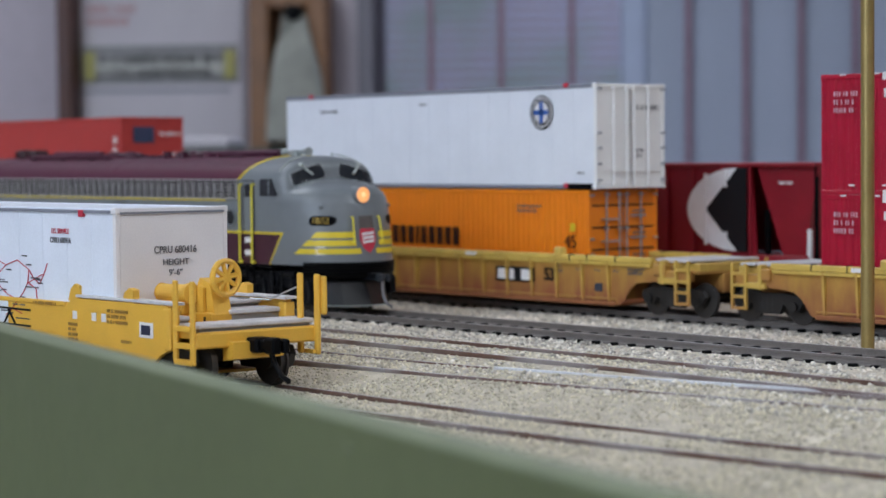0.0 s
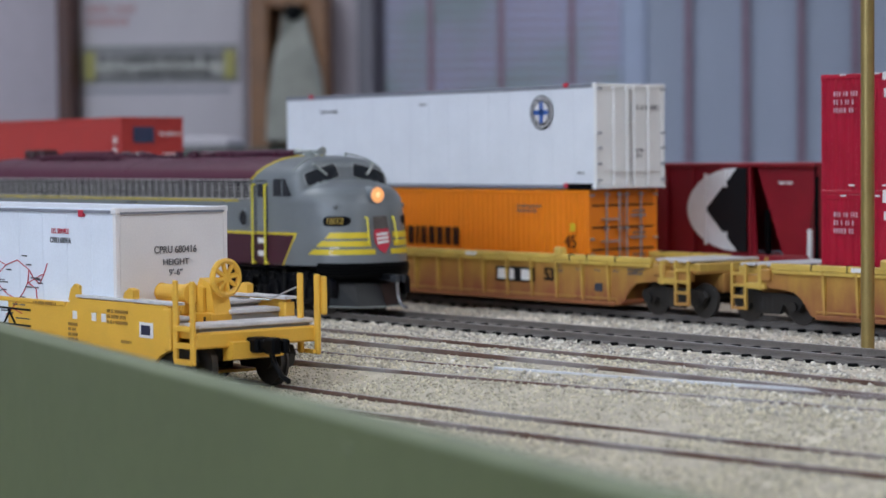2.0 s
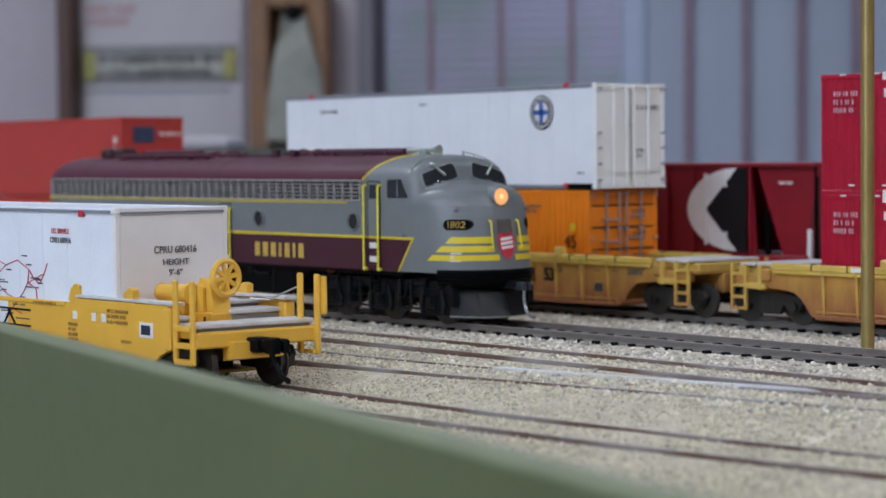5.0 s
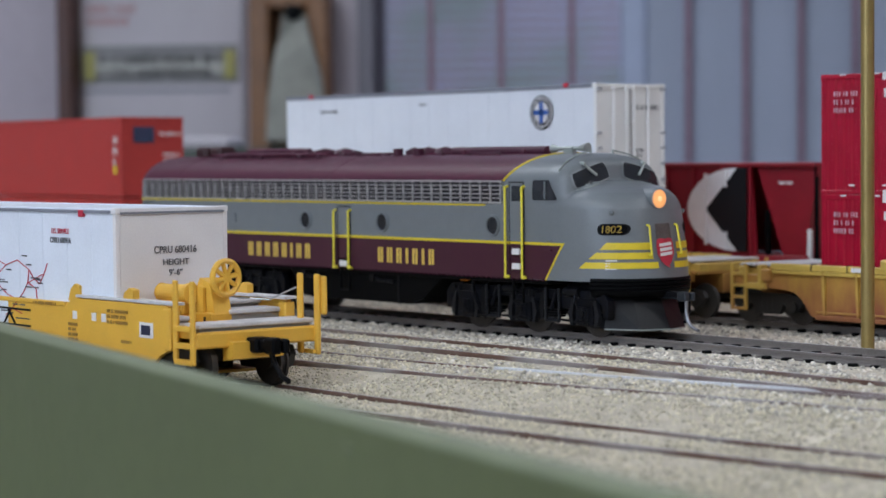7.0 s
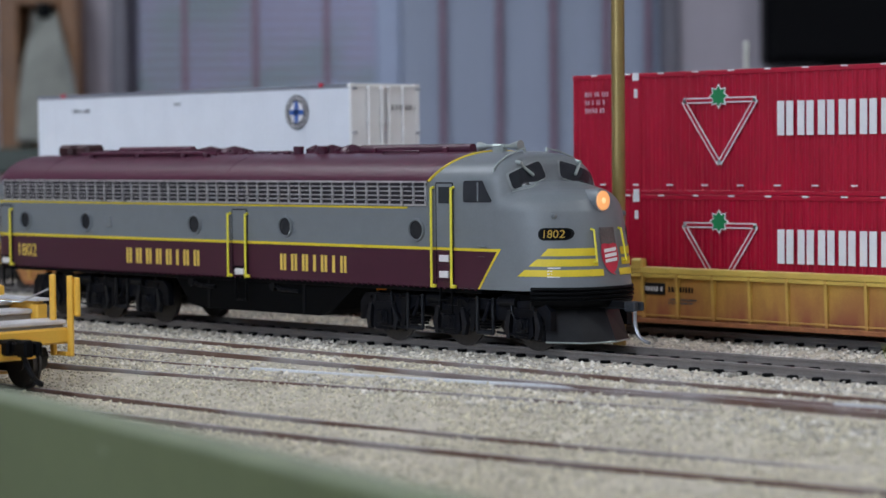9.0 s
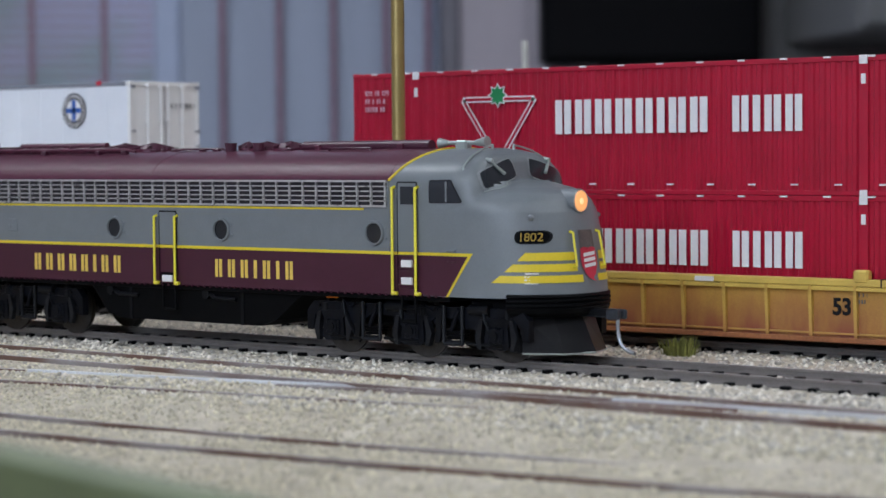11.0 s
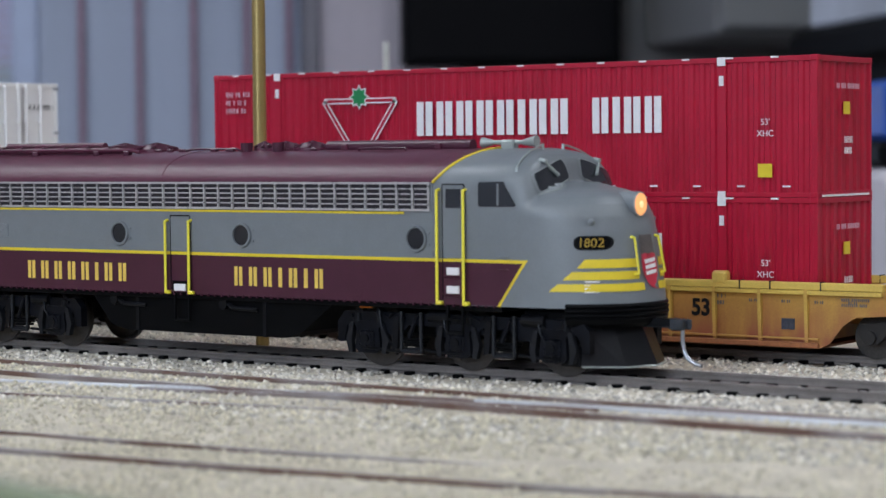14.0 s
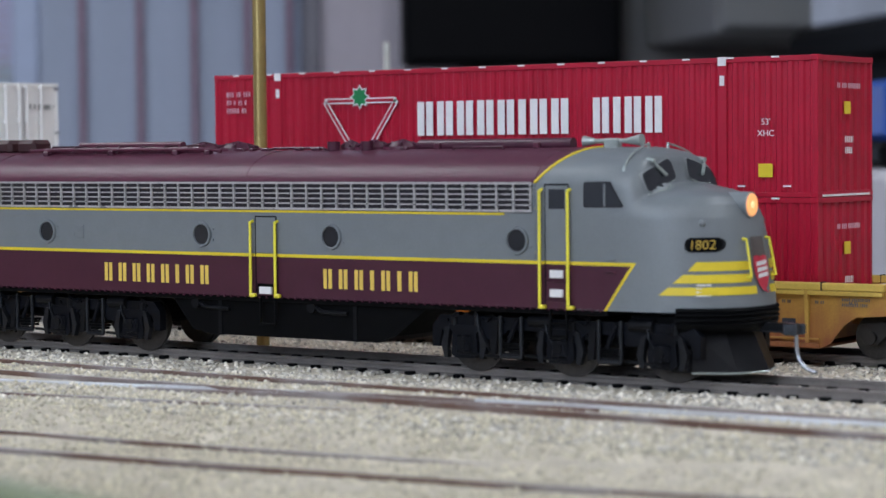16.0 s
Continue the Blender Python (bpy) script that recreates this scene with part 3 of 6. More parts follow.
def rail_mesh(line, x0, x1, zt, side, rise=None):
    h = RAIL_H
    sec = [(-0.0009, -h), (-0.0009, -h + 0.0004), (-0.0003, -h + 0.0007), (-0.0003, -0.0008), (-0.00048, -0.0005), (-0.00048, -0.0001), (-0.0003, 0),
           (0.0003, 0), (0.00048, -0.0001), (0.00048, -0.0005), (0.0003, -0.0008), (0.0003, -h + 0.0007), (0.0009, -h + 0.0004), (0.0009, -h)]
    bm = bmesh.new()
    rings = []
    n = 60 if line(x1) != line(x0) else 6
    for k in range(n + 1):
        x = x0 + (x1 - x0) * k / n
        s = (line(x + 1e-3) - line(x - 1e-3)) / 2e-3
        q = Vector((-s, 1)).normalized()
        c = Vector((x, line(x))) + q * side * 0.0087
        up = rise(x) if rise else zt
        rings.append([bm.verts.new((c.x + q.x * d, c.y + q.y * d, up + z)) for d, z in sec])
    for a, b in zip(rings, rings[1:]):
        for i in range(len(sec)):
            j = (i + 1) % len(sec)
            f = bm.faces.new((a[i], b[i], b[j], a[j]))
            f.material_index = 1 if i == 6 else 0
    bmesh.ops.recalc_face_normals(bm, faces=bm.faces)
    return bm


def build_tracks():
    tie = box(-0.00125, 0.00125, -0.015, 0.015, -0.0018, 0, 0.0002)
    tie_me = mesh_of("tie", tie, TIE)
    sp = bmesh.new()
    for s in (-1, 1):
        for o in (-0.0016, 0.0016):
            add_box(sp, -0.0010, 0.0010, s * 0.0087 + o - 0.0009, s * 0.0087 + o + 0.0009, -0.0001, 0.0009, 0.0002)
    spike_me = mesh_of("rail_chair", sp, BLACK)
    for k, (line, x0, x1, zt, m) in enumerate(TRACKS):
        tr = thing("track", pose(0, 0, 0), ("grey-painted model track with black ties in pale ballast", "rusty model track half sunk in beige grit")[m is RAIL_BROWN], "track", "tracks", "structure")
        for side in (-1, 1):
            part("rail", rail_mesh(line, x0, -0.3705 if (k, side) == (1, 1) else x1, zt, side), [m, RAIL_TOP], tr)
        if k == 1:
            part("lead_rail", rail_mesh(lead_y, -0.370, -0.262, 0, 0, lead_z), [NICKEL, NICKEL], tr, "bare silvery rail of the turnout")
            part("frog", rail_mesh(lead_y, -0.2617, -0.226, 0, 0, lead_z), [m, RAIL_TOP], tr)
            part("lead_rail", rail_mesh(lead_y, -0.2257, -0.05, 0, 0, lead_z), [NICKEL, NICKEL], tr, "bare silvery rail of the turnout")
            part("guard_rail", rail_mesh(lambda x: lead_y(x) - 0.0022, -0.300, -0.200, 0, 0, lambda x: lead_z(x) - 0.0003), [m, RAIL_TOP], tr)
        if k == 5:
            continue
        x = max(x0, -0.95) + 0.002
        sunk = 0.0014 if m is RAIL_BROWN else 0.0002
        while x < min(x1, 0.05):
            s = (line(x + 1e-3) - line(x - 1e-3)) / 2e-3
            at = pose(x + random.uniform(-.0002, .0002), line(x), zt - RAIL_H - sunk, 0, 0, math.degrees(math.atan(s)) + random.uniform(-0.6, 0.6))
            share("tie", tie_me, tr, at)
            if m is RAIL_SIDE:
                share("rail_chair", spike_me, tr, at)
            x += 0.0066


def scatter(name, count, pick, size, material, label, seed):
    """Loose stones, past counting, as one mesh of small uneven octahedra."""
    rng = np.random.default_rng(seed)
    P = pick(rng, count)
    count = len(P)
    base = np.array([(1, 0, 0), (-1, 0, 0), (0, 1, 0), (0, -1, 0), (0, 0, 1), (0, 0, -1)], float)
    tri = np.array([(0, 2, 4), (2, 1, 4), (1, 3, 4), (3, 0, 4), (2, 0, 5), (1, 2, 5), (3, 1, 5), (0, 3, 5)])
    s = rng.uniform(size[0], size[1], (count, 1, 1)) * rng.uniform(0.6, 1.2, (count, 6, 1))
    a = rng.uniform(0, 2 * np.pi, count)
    b = rng.uniform(-0.9, 0.9, count)
    V = base[None] * s
    V[:, :, 2] *= 0.75
    ca, sa, cb, sb = np.cos(a)[:, None], np.sin(a)[:, None], np.cos(b)[:, None], np.sin(b)[:, None]
    y, z = V[:, :, 1] * cb - V[:, :, 2] * sb, V[:, :, 1] * sb + V[:, :, 2] * cb
    x = V[:, :, 0]
    V = np.stack([x * ca - y * sa, x * sa + y * ca, z], -1) + P[:, None]
    F = (tri[None] + 6 * np.arange(count)[:, None, None]).reshape(-1)
    me = bpy.data.meshes.new(name)
    me.vertices.add(count * 6)
    me.vertices.foreach_set("co", V.reshape(-1))
    me.loops.add(len(F))
    me.loops.foreach_set("vertex_index", F.astype(np.int32))
    me.polygons.add(len(F) // 3)
    me.polygons.foreach_set("loop_start", np.arange(0, len(F), 3, dtype=np.int32))
    me.update()
    me.validate()
    me.materials.append(material)
    return tagged(new(name, me), label, "ballast", kind="stuff")


def rail_clear(x, y, keep):
    ok = np.ones(len(x), bool)
    for line, x0, x1, zt, m in TRACKS:
        c = np.array([line(v) for v in x])
        d = np.abs(np.abs(y - c) - 0.0087)
        ok &= ~((d < keep) & (x > x0) & (x < x1))
    return ok


def ground_height(x, y):
    return np.interp(y, GROUND_Y, GROUND_Z)


def build_ballast():
    def coarse(rng, n):
        y = np.concatenate([rng.uniform(0.335, 0.50, int(n * 0.8)), rng.uniform(0.295, 0.335, n - int(n * 0.8))])
        x = -0.75 + 0.75 * rng.uniform(0, 1, n)
        k = rail_clear(x, y, 0.0022)
        x, y = x[k], y[k]
        return np.stack([x, y, ground_height(x, y) + rng.uniform(-0.0006, 0.0003, len(x))], -1)

    def fine(rng, n):
        y = rng.uniform(0.20, 0.345, n)
        x = -0.52 + 0.50 * rng.uniform(0, 1, n)
        k = rail_clear(x, y, 0.0016)
        x, y = x[k], y[k]
        return np.stack([x, y, ground_height(x, y) + rng.uniform(-0.0002, 0.0004, len(x))], -1)

    scatter("ballast", 60000, coarse, (0.0004, 0.0010), STONE, "pale grey-beige crushed ballast stones between the tracks", 3)
    scatter("grit", 90000, fine, (0.0002, 0.00055), FINE_STONE, "fine beige grit spread over the layout", 4)


build_ground()
build_fascia()


def build_pole():
    p = thing("brass_pole", pose(-0.3633, 0.4296, -0.0075), "tall upright brass tube standing in the ballast", "pole")
    part("tube", rod((0, 0, 0), (0, 0, 0.42), 0.00172, seg=24), BRASS, p, smooth=False)
    part("collar", rod((0, 0, 0), (0, 0, 0.003), 0.0021, seg=20), BRASS, p)


build_pole()


# ---- containers ----
CW, CH = 0.0298, 0.0332


def corrugated(x0, x1, z0, z1, pitch, depth, y=0.0, out=-1):
    """A wall of trapezoid corrugations in the x-z plane; out gives the side that it faces."""
    bm = bmesh.new()
    xs = []
    x = x0
    while x < x1 - 1e-6:
        for f, d in ((0.0, 0), (0.36, 0), (0.5, 1), (0.86, 1)):
            if x + f * pitch < x1:
                xs.append((x + f * pitch, d))
        x += pitch
    xs.append((x1, 0))
    low = [bm.verts.new((a, y - out * d * depth, z0)) for a, d in xs]
    high = [bm.verts.new((a, y - out * d * depth, z1)) for a, d in xs]
    for i in range(len(xs) - 1):
        bm.faces.new((low[i], low[i + 1], high[i + 1], high[i]) if out < 0 else (low[i], high[i], high[i + 1], low[i + 1]))
    return bm


def turned(bm, m):
    bmesh.ops.transform(bm, matrix=m, verts=bm.verts)
    return bm


def container(length, at, paint, label, end_paint=None, pitch=0.003, depth=0.0004, rails=None, post_at=(), doors=False, end_ribs=True, height=CH):
    """Right end at x = 0, near side at y = 0."""
    end_paint, rails = end_paint or paint, rails or paint
    L, H = length, height
    c = thing("shipping_container", at, label, "container")
    r, e = 0.0013, 0.0007
    # side walls
    if pitch:
        part("side_wall", corrugated(-L + 0.0008, -0.0008, r * 0.6, H - r * 0.6, pitch, depth, 0.0001), paint, c)
        part("side_wall", corrugated(-L + 0.0008, -0.0008, r * 0.6, H - r * 0.6, pitch, depth, CW - 0.0001, 1), paint, c)
    else:
        for y0 in (0.0002, CW - 0.0006):
            part("side_wall", box(-L + 0.0006, -0.0006, y0, y0 + 0.0004, 0.0004, H - 0.0004), paint, c)
        sm = mesh_of("panel_seam", box(-0.00012, 0.00012, 0.00012, 0.00024, r, H - r), paint)
        n = int(L / 0.0105)
        for i in range(1, n):
            share("panel_seam", sm, c, pose(-L * i / n, 0, 0))
    # core that closes the box behind the corrugations
    part("roof", box(-L + 0.0004, -0.0004, 0.0006, CW - 0.0006, H - 0.0009, H - 0.0002), rails if not pitch else paint, c)
    part("floor_pan", box(-L + 0.0006, -0.0006, 0.0008, CW - 0.0008, 0.0002, 0.0008), BLACK, c)
    for y0 in (-0.0001, CW - e + 0.0001):
        part("top_rail", box(-L + 0.001, -0.001, y0, y0 + e, H - r, H, 0.00012), rails, c)
        part("bottom_rail", box(-L + 0.001, -0.001, y0, y0 + e, 0, r * 0.9, 0.00012), rails, c)
    for x0 in (-L, -0.0012):
        for y0 in (-0.0002, CW - 0.001):
            part("corner_post", box(x0, x0 + 0.0012, y0, y0 + 0.0012, 0, H, 0.00015), end_paint if x0 > -0.01 else paint, c)
    for px in post_at:
        part("side_post", box(px - 0.0011, px + 0.0011, -0.00025, 0.0006, 0, H, 0.00012), paint, c)
    # ends
    if end_ribs:
        bm = corrugated(0.001, CW - 0.001, r, H - r, 0.0042, 0.0006)
        part("end_wall", turned(bm, pose(-0.0004, 0, 0, 0, 0, 90)), end_paint, c)
    else:
        part("end_wall", box(-0.0009, 0.0000 if not doors and not pitch else -0.0004, 0.001, CW - 0.001, r * 0.5, H - r * 0.5), end_paint, c)
    part("far_end_wall", box(-L + 0.0003, -L + 0.0008, 0.001, CW - 0.001, r * 0.5, H - r * 0.5), paint, c)
    part("end_sill", box(-0.0011, 0.0001, 0.001, CW - 0.001, 0, r, 0.0001), end_paint, c)
    part("end_header", box(-0.0011, 0.0001, 0.001, CW - 0.001, H - r, H, 0.0001), end_paint, c)
    if doors:
        rodm, hinge = mesh_of("locking_bar", rod((0.0004, 0, 0.0006), (0.0004, 0, H - 0.0006), 0.00042 if doors is WHITE_END else 0.0003, seg=10), doors), mesh_of("hinge", box(-0.0002, 0.0009, -0.0006, 0.0006, -0.0003, 0.0003), RAIL_GREY if doors is not STEEL else STEEL)
        keep = mesh_of("bar_keeper", box(-0.0002, 0.0010, -0.0008, 0.0008, -0.00035, 0.00035, 0.0001), doors)
        for y in (0.0072, 0.0128, 0.0160, 0.0222):
            share("locking_bar", rodm, c, pose(0, y, 0))
            for z in (0.045, 0.17, 0.63, 0.955):
                share("bar_keeper", keep, c, pose(0, y, H * z))
        for y in (0.0009, CW - 0.0009):
            for z in (0.08, 0.235, 0.385, 0.53, 0.95):
                share("hinge", hinge, c, pose(0, y, H * z))
        part("door_gap", box(-0.0003, -0.0002, CW / 2 - 0.0001, CW / 2 + 0.0001, r, H - r), RAIL_GREY, c)
        part("handle_rail", box(0.0001, 0.0005, 0.0035, CW - 0.0035, H * 0.165, H * 0.165 + 0.0004), doors, c)
    for x0 in (-L - 0.0001, -0.0019):
        for z0 in (-0.0001, H - 0.0013):
            for y0 in (-0.00035, CW - 0.00165):
                part("corner_casting", box(x0, x0 + 0.002, y0, y0 + 0.002, z0, z0 + 0.0014, 0.0002), end_paint if x0 > -0.01 else rails, c)
    return c


def even_marks(letters, gap=0.22):
    """Spans of 0..1 for a word; a narrow letter is given as i."""
    widths = [0.45 if ch == "i" else 1.0 for ch in letters]
    total = sum(widths) + gap * (len(letters) - 1)
    spans, x = [], 0.0
    for w in widths:
        spans.append((x / total, (x + w) / total))
        x += w + gap
    return spans


def paired_bars(w, h, gap, thick):
    """A plain upright bar, or two with a gap between them, in a space of w by h."""
    if not gap:
        return box(0, w, 0, h, -thick / 2, thick / 2)
    bm = box(0, w * (1 - gap) / 2, 0, h, -thick / 2, thick / 2)
    return add_box(bm, w * (1 + gap) / 2, w, 0, h, -thick / 2, thick / 2)


def name_blocks(letters, width, height, material, parent, at, gap=0.4, thick=0.00012, slot=0.13):
    """A maker's name as plain bars of its size and colour."""
    for a, b in even_marks(letters, gap):
        part("name_block", paired_bars((b - a) * width, height, slot if (b - a) * width > height * 0.42 else 0, thick), material, parent, at=at @ Matrix.Translation((a * width, 0, 0)))


def red_box(at, label):
    c = container(0.1855, at, RED_BOX, label, pitch=0.0029, depth=0.00045, post_at=(-0.1623, -0.0249))
    y = -0.00045
    name_blocks("cccccicc", 0.0467, 0.0089, WHITE_INK, c, side_face(-0.1148, y, 0.0156), 0.26)
    name_blocks("cicc", 0.0196, 0.0089, WHITE_INK, c, side_face(-0.0609, y, 0.0156), 0.26)
    # triangle sign with a green leaf
    tri = [(-0.0121, 0.0252), (0.0121, 0.0252), (0, 0.0083)]
    for i in range(3):
        p, q = Vector(tri[i]), Vector(tri[(i + 1) % 3])
        part("triangle_stroke", box(0, (q - p).length, -0.00075, 0.00075, -0.00005, 0.00005), WHITE_INK, c, at=side_face(-0.1337 + p.x, y, p.y) @ pose(0, 0, 0, 0, 0, math.degrees(math.atan2(q.y - p.y, q.x - p.x))))
        part("triangle_line", box(0.001, (q - p).length - 0.001, -0.0004, 0.0004, 0.00005, 0.0001), RED_BOX, c, at=side_face(-0.1337 + p.x, y, p.y) @ pose(0, 0, 0, 0, 0, math.degrees(math.atan2(q.y - p.y, q.x - p.x))))
    for r, m, o in ((0.0034, WHITE_INK, 0.0), (0.0028, GREEN_INK, -0.0001)):
        bm = bmesh.new()
        vs = [bm.verts.new((math.cos(a * math.pi / 8 + math.pi / 2) * r * (1 if a % 2 == 0 else 0.66), math.sin(a * math.pi / 8 + math.pi / 2) * r * (1 if a % 2 == 0 else 0.66), 0)) for a in range(16)]
        bm.faces.new(vs)
        part("leaf_sign", bm, m, c, at=side_face(-0.1337, y - 0.0002 + o, 0.0262))
    for z, w in ((0.0177, "53'"), (0.0150, "XHC")):
        lettering(w, 0.0021, WHITE_INK, c, side_face(-0.0133, y, z))
    part("yellow_placard", box(-0.0152, -0.0115, y - 0.0001, y, 0.0047, 0.0079), YELLOW, c)
    small_bars(3, 0.0085, 0.0068, PINK_INK, c, side_face(-0.1765, y, 0.0255))
    for px in (-0.1623, -0.0249):
        for z0, z1, w in ((0.0312, 0.0333, 0.0011), (0.0265, 0.0289, 0.0006), (-0.0001, 0.0014, 0.001)):
            part("white_bracket", box(px - w, px + w, y - 0.0001, y + 0.0001, z0, z1), WHITE_INK, c)
    mk = mesh_of("white_scuff", box(-0.0010, 0.0010, -0.0001, 0.0002, -0.00022, 0.00022), WHITE_INK)
    for i in range(15):
        px = -0.1775 + i * 0.0119
        share("white_scuff", mk, c, pose(px, -0.0003, CH - 0.0002))
        share("white_scuff", mk, c, pose(px + 0.003, -0.0003, 0.0026))
    small_bars(1, 0.013, 0.0021, PINK_INK, c, end_face(0.0006, 0.0155, 0.0262))
    part("yellow_placard", box(0.0002, 0.0004, 0.0135, 0.0168, 0.0195, 0.0225), YELLOW, c)
    small_bars(2, 0.0045, 0.0052, WHITE_INK, c, end_face(0.0006, 0.0155, 0.0122))
    part("end_gasket", box(-0.0004, 0.0003, 0.002, CW - 0.002, 0.0001, 0.0006), WHITE_INK, c)
    return c


def build_containers():
    yr = 0.4632
    lo = red_box(pose(-0.2227, yr, 0.0008), "bright red corrugated container low in the yellow well car")
    red_box(pose(-0.2227, yr, 0.0341), "bright red corrugated container stacked on another red one")
    # white over orange
    w = container(0.1705, pose(-0.5046, 0.4672, 0.0350), WHITE_BOX, "long white smooth-sided container stacked on an orange one", end_paint=WHITE_END, pitch=0, rails=RAIL_GREY, doors=WHITE_END, end_ribs=False)
    y = -0.0001
    for r0, m, o in ((0.0056, BLACK_INK, 0), (0.0049, WHITE_INK, 1), (0.0044, BLACK_INK, 2), (0.0036, WHITE_INK, 3)):
        bm = bmesh.new()
        bmesh.ops.create_circle(bm, cap_ends=True, segments=32, radius=r0)
        part("round_emblem", bm, m, w, at=side_face(-0.026, y - 0.00006 * o, 0.0245))
    bm = bmesh.new()
    add_box(bm, -0.0009, 0.0009, -0.0034, 0.0034, -0.00003, 0.00003)
    add_box(bm, -0.0034, 0.0034, -0.0008, 0.0008, -0.00003, 0.00003)
    part("emblem_cross", bm, BLUE_INK, w, at=side_face(-0.026, y - 0.00028, 0.0245))
    small_bars(1, 0.0105, 0.0016, GREY_INK, w, side_face(-0.1436, y, 0.0272))
    small_bars(1, 0.004, 0.001, GREY_INK, w, side_face(-0.088, y, 0.0285))
    small_bars(1, 0.003, 0.001, GREY_INK, w, side_face(-0.0075, y, 0.005))
    small_bars(1, 0.0116, 0.0026, GREY_INK, w, end_face(0.0005, 0.0215, 0.0257))
    small_bars(2, 0.004, 0.0036, GREY_INK, w, end_face(0.0005, 0.0178, 0.0112))
    for px, pz in ((-0.0142, CH - 0.0004), (-0.1545, CH - 0.0004), (-0.0142, 0.0008)):
        part("red_twist_lock", box(px - 0.001, px + 0.001, -0.0006, 0.0004, pz - 0.0007, pz + 0.0009, 0.0002), RED_INK, w)
    # Solid black block in place of an opening; it paints the gap's shade.
    part("gap_shade", box(-0.0132, -0.0022, -0.0004, 0.0006, -0.0002, 0.0016), BLACK, w, "black block standing for the dark gap beneath the container's end")
    o = container(0.1575, pose(-0.5083, 0.4672, 0.0014), ORANGE, "orange corrugated container in the weathered yellow well car", pitch=0.0026, depth=0.00045, doors=STEEL, end_ribs=False, height=0.0331)
    y = -0.0004
    lettering("45", 0.0058, BLACK_INK, o, side_face(-0.0085, y, 0.0165))
    name_blocks("cccciccccc", 0.041, 0.006, BLACK_INK, o, side_face(-0.106, y, 0.0142), 0.5)
    small_bars(2, 0.012, 0.003, GREY_INK, o, side_face(-0.0285, y, 0.0270))
    part("yellow_placard", box(-0.0085, -0.0062, y - 0.0001, y, 0.020, 0.0225), YELLOW, o)
    for z in (0.0095, 0.0165, 0.0235):
        small_bars(2, 0.0055, 0.0028, GREY_INK, o, end_face(0.0003, 0.0215, z + 0.002))
        part("latch", box(0.0002, 0.0007, 0.005, 0.0125, z, z + 0.0005), STEEL, o)
        part("latch", box(0.0002, 0.0007, 0.0175, 0.0240, z + 0.001, z + 0.0015), STEEL, o)
        part("door_panel_line", box(-0.0003, 0.0000, 0.0015, CW - 0.0015, z + 0.0045, z + 0.0049), BLACK_INK, o)
    # faded red stack further down the line
    for z, lab in ((-0.0038, "faded red container low in a well car"), (0.0300, "faded orange-red container on top of its stack")):
        f = container(0.1404 if z < 0 else 0.1575, pose(-0.7915, 0.4640, z), ORANGE_RED, lab, pitch=0.0026, depth=0.0004, end_ribs=False)
        part("stencil_plate", box(0.0002, 0.0004, 0.0055, 0.0155, 0.0225, 0.0292), mat("navy_plate", (0.03, 0.04, 0.09), 0.5), f)
        small_bars(1, 0.0105, 0.0028, WHITE_INK, f, end_face(0.0004, 0.0235, 0.0262))
        small_bars(2, 0.0075, 0.004, WHITE_INK, f, end_face(0.0004, 0.0235, 0.0165))
        small_bars(3, 0.003, 0.014, WHITE_INK, f, side_face(-0.0045, -0.0005, 0.019))
        part("yellow_placard", box(-0.006, -0.0035, -0.0006, -0.0004, 0.0095, 0.013), YELLOW, f)
    # white map container on the near car
    # Its side and end whites carry the tint of the light that each face gets.
    m = container(0.1855, pose(-0.4238, 0.2467, 0.0014, 0, 0, 1.5), mat("cool_tinted_map_box_white", (0.80, 0.85, 0.93), 0.4, vary=0.04, scale=100, bump=0.04), "clean white container printed with a red route map", end_paint=mat("warm_tinted_end_white", (0.82, 0.80, 0.80), 0.45, vary=0.04, scale=100), pitch=0, end_ribs=False)
    y = 0.00005
    part("grey_strip", box(-0.184, -0.0002, -0.0003, 0.0001, CH - 0.0011, CH - 0.0004), RAIL_GREY, m)
    part("grey_strip", box(0.0002, 0.0004, 0.001, CW - 0.001, CH - 0.0013, CH - 0.0008), RAIL_GREY, m)
    part("red_twist_lock", box(-0.0155, -0.0135, -0.0006, 0.0004, CH - 0.002, CH - 0.0004, 0.0002), RED_INK, m)
    lettering("U.S. SERVICE", 0.0017, RED_INK, m, side_face(-0.0243, y - 0.0001, 0.0277), width=0.85)
    lettering("CPRU 680416", 0.0019, GREY_INK, m, side_face(-0.0243, y - 0.0001, 0.0256), width=0.85)
    rnd = random.Random(5)
    chains = [[(-0.060, 0.0205), (-0.052, 0.0218), (-0.046, 0.0203), (-0.041, 0.0215), (-0.036, 0.0196), (-0.034, 0.0178), (-0.0315, 0.0166), (-0.0295, 0.0188), (-0.028, 0.0212)],
              [(-0.036, 0.0196), (-0.0365, 0.0168), (-0.0385, 0.0145), (-0.041, 0.0128), (-0.0455, 0.0138), (-0.049, 0.0155), (-0.054, 0.0168), (-0.058, 0.0185)],
              [(-0.0365, 0.0168), (-0.033, 0.0155), (-0.0325, 0.0128), (-0.0335, 0.0112), (-0.0315, 0.0098)], [(-0.041, 0.0128), (-0.0435, 0.0108), (-0.0465, 0.0092)], [(-0.046, 0.0203), (-0.050, 0.018), (-0.058, 0.0185)],
              [(-0.036, 0.0168), (-0.031, 0.0185), (-0.0295, 0.0188)], [(-0.0435, 0.0108), (-0.039, 0.0098)]]
    chains = [[(p * 1.09, CH - (CH - q) * 1.09) for p, q in ch] for ch in chains]
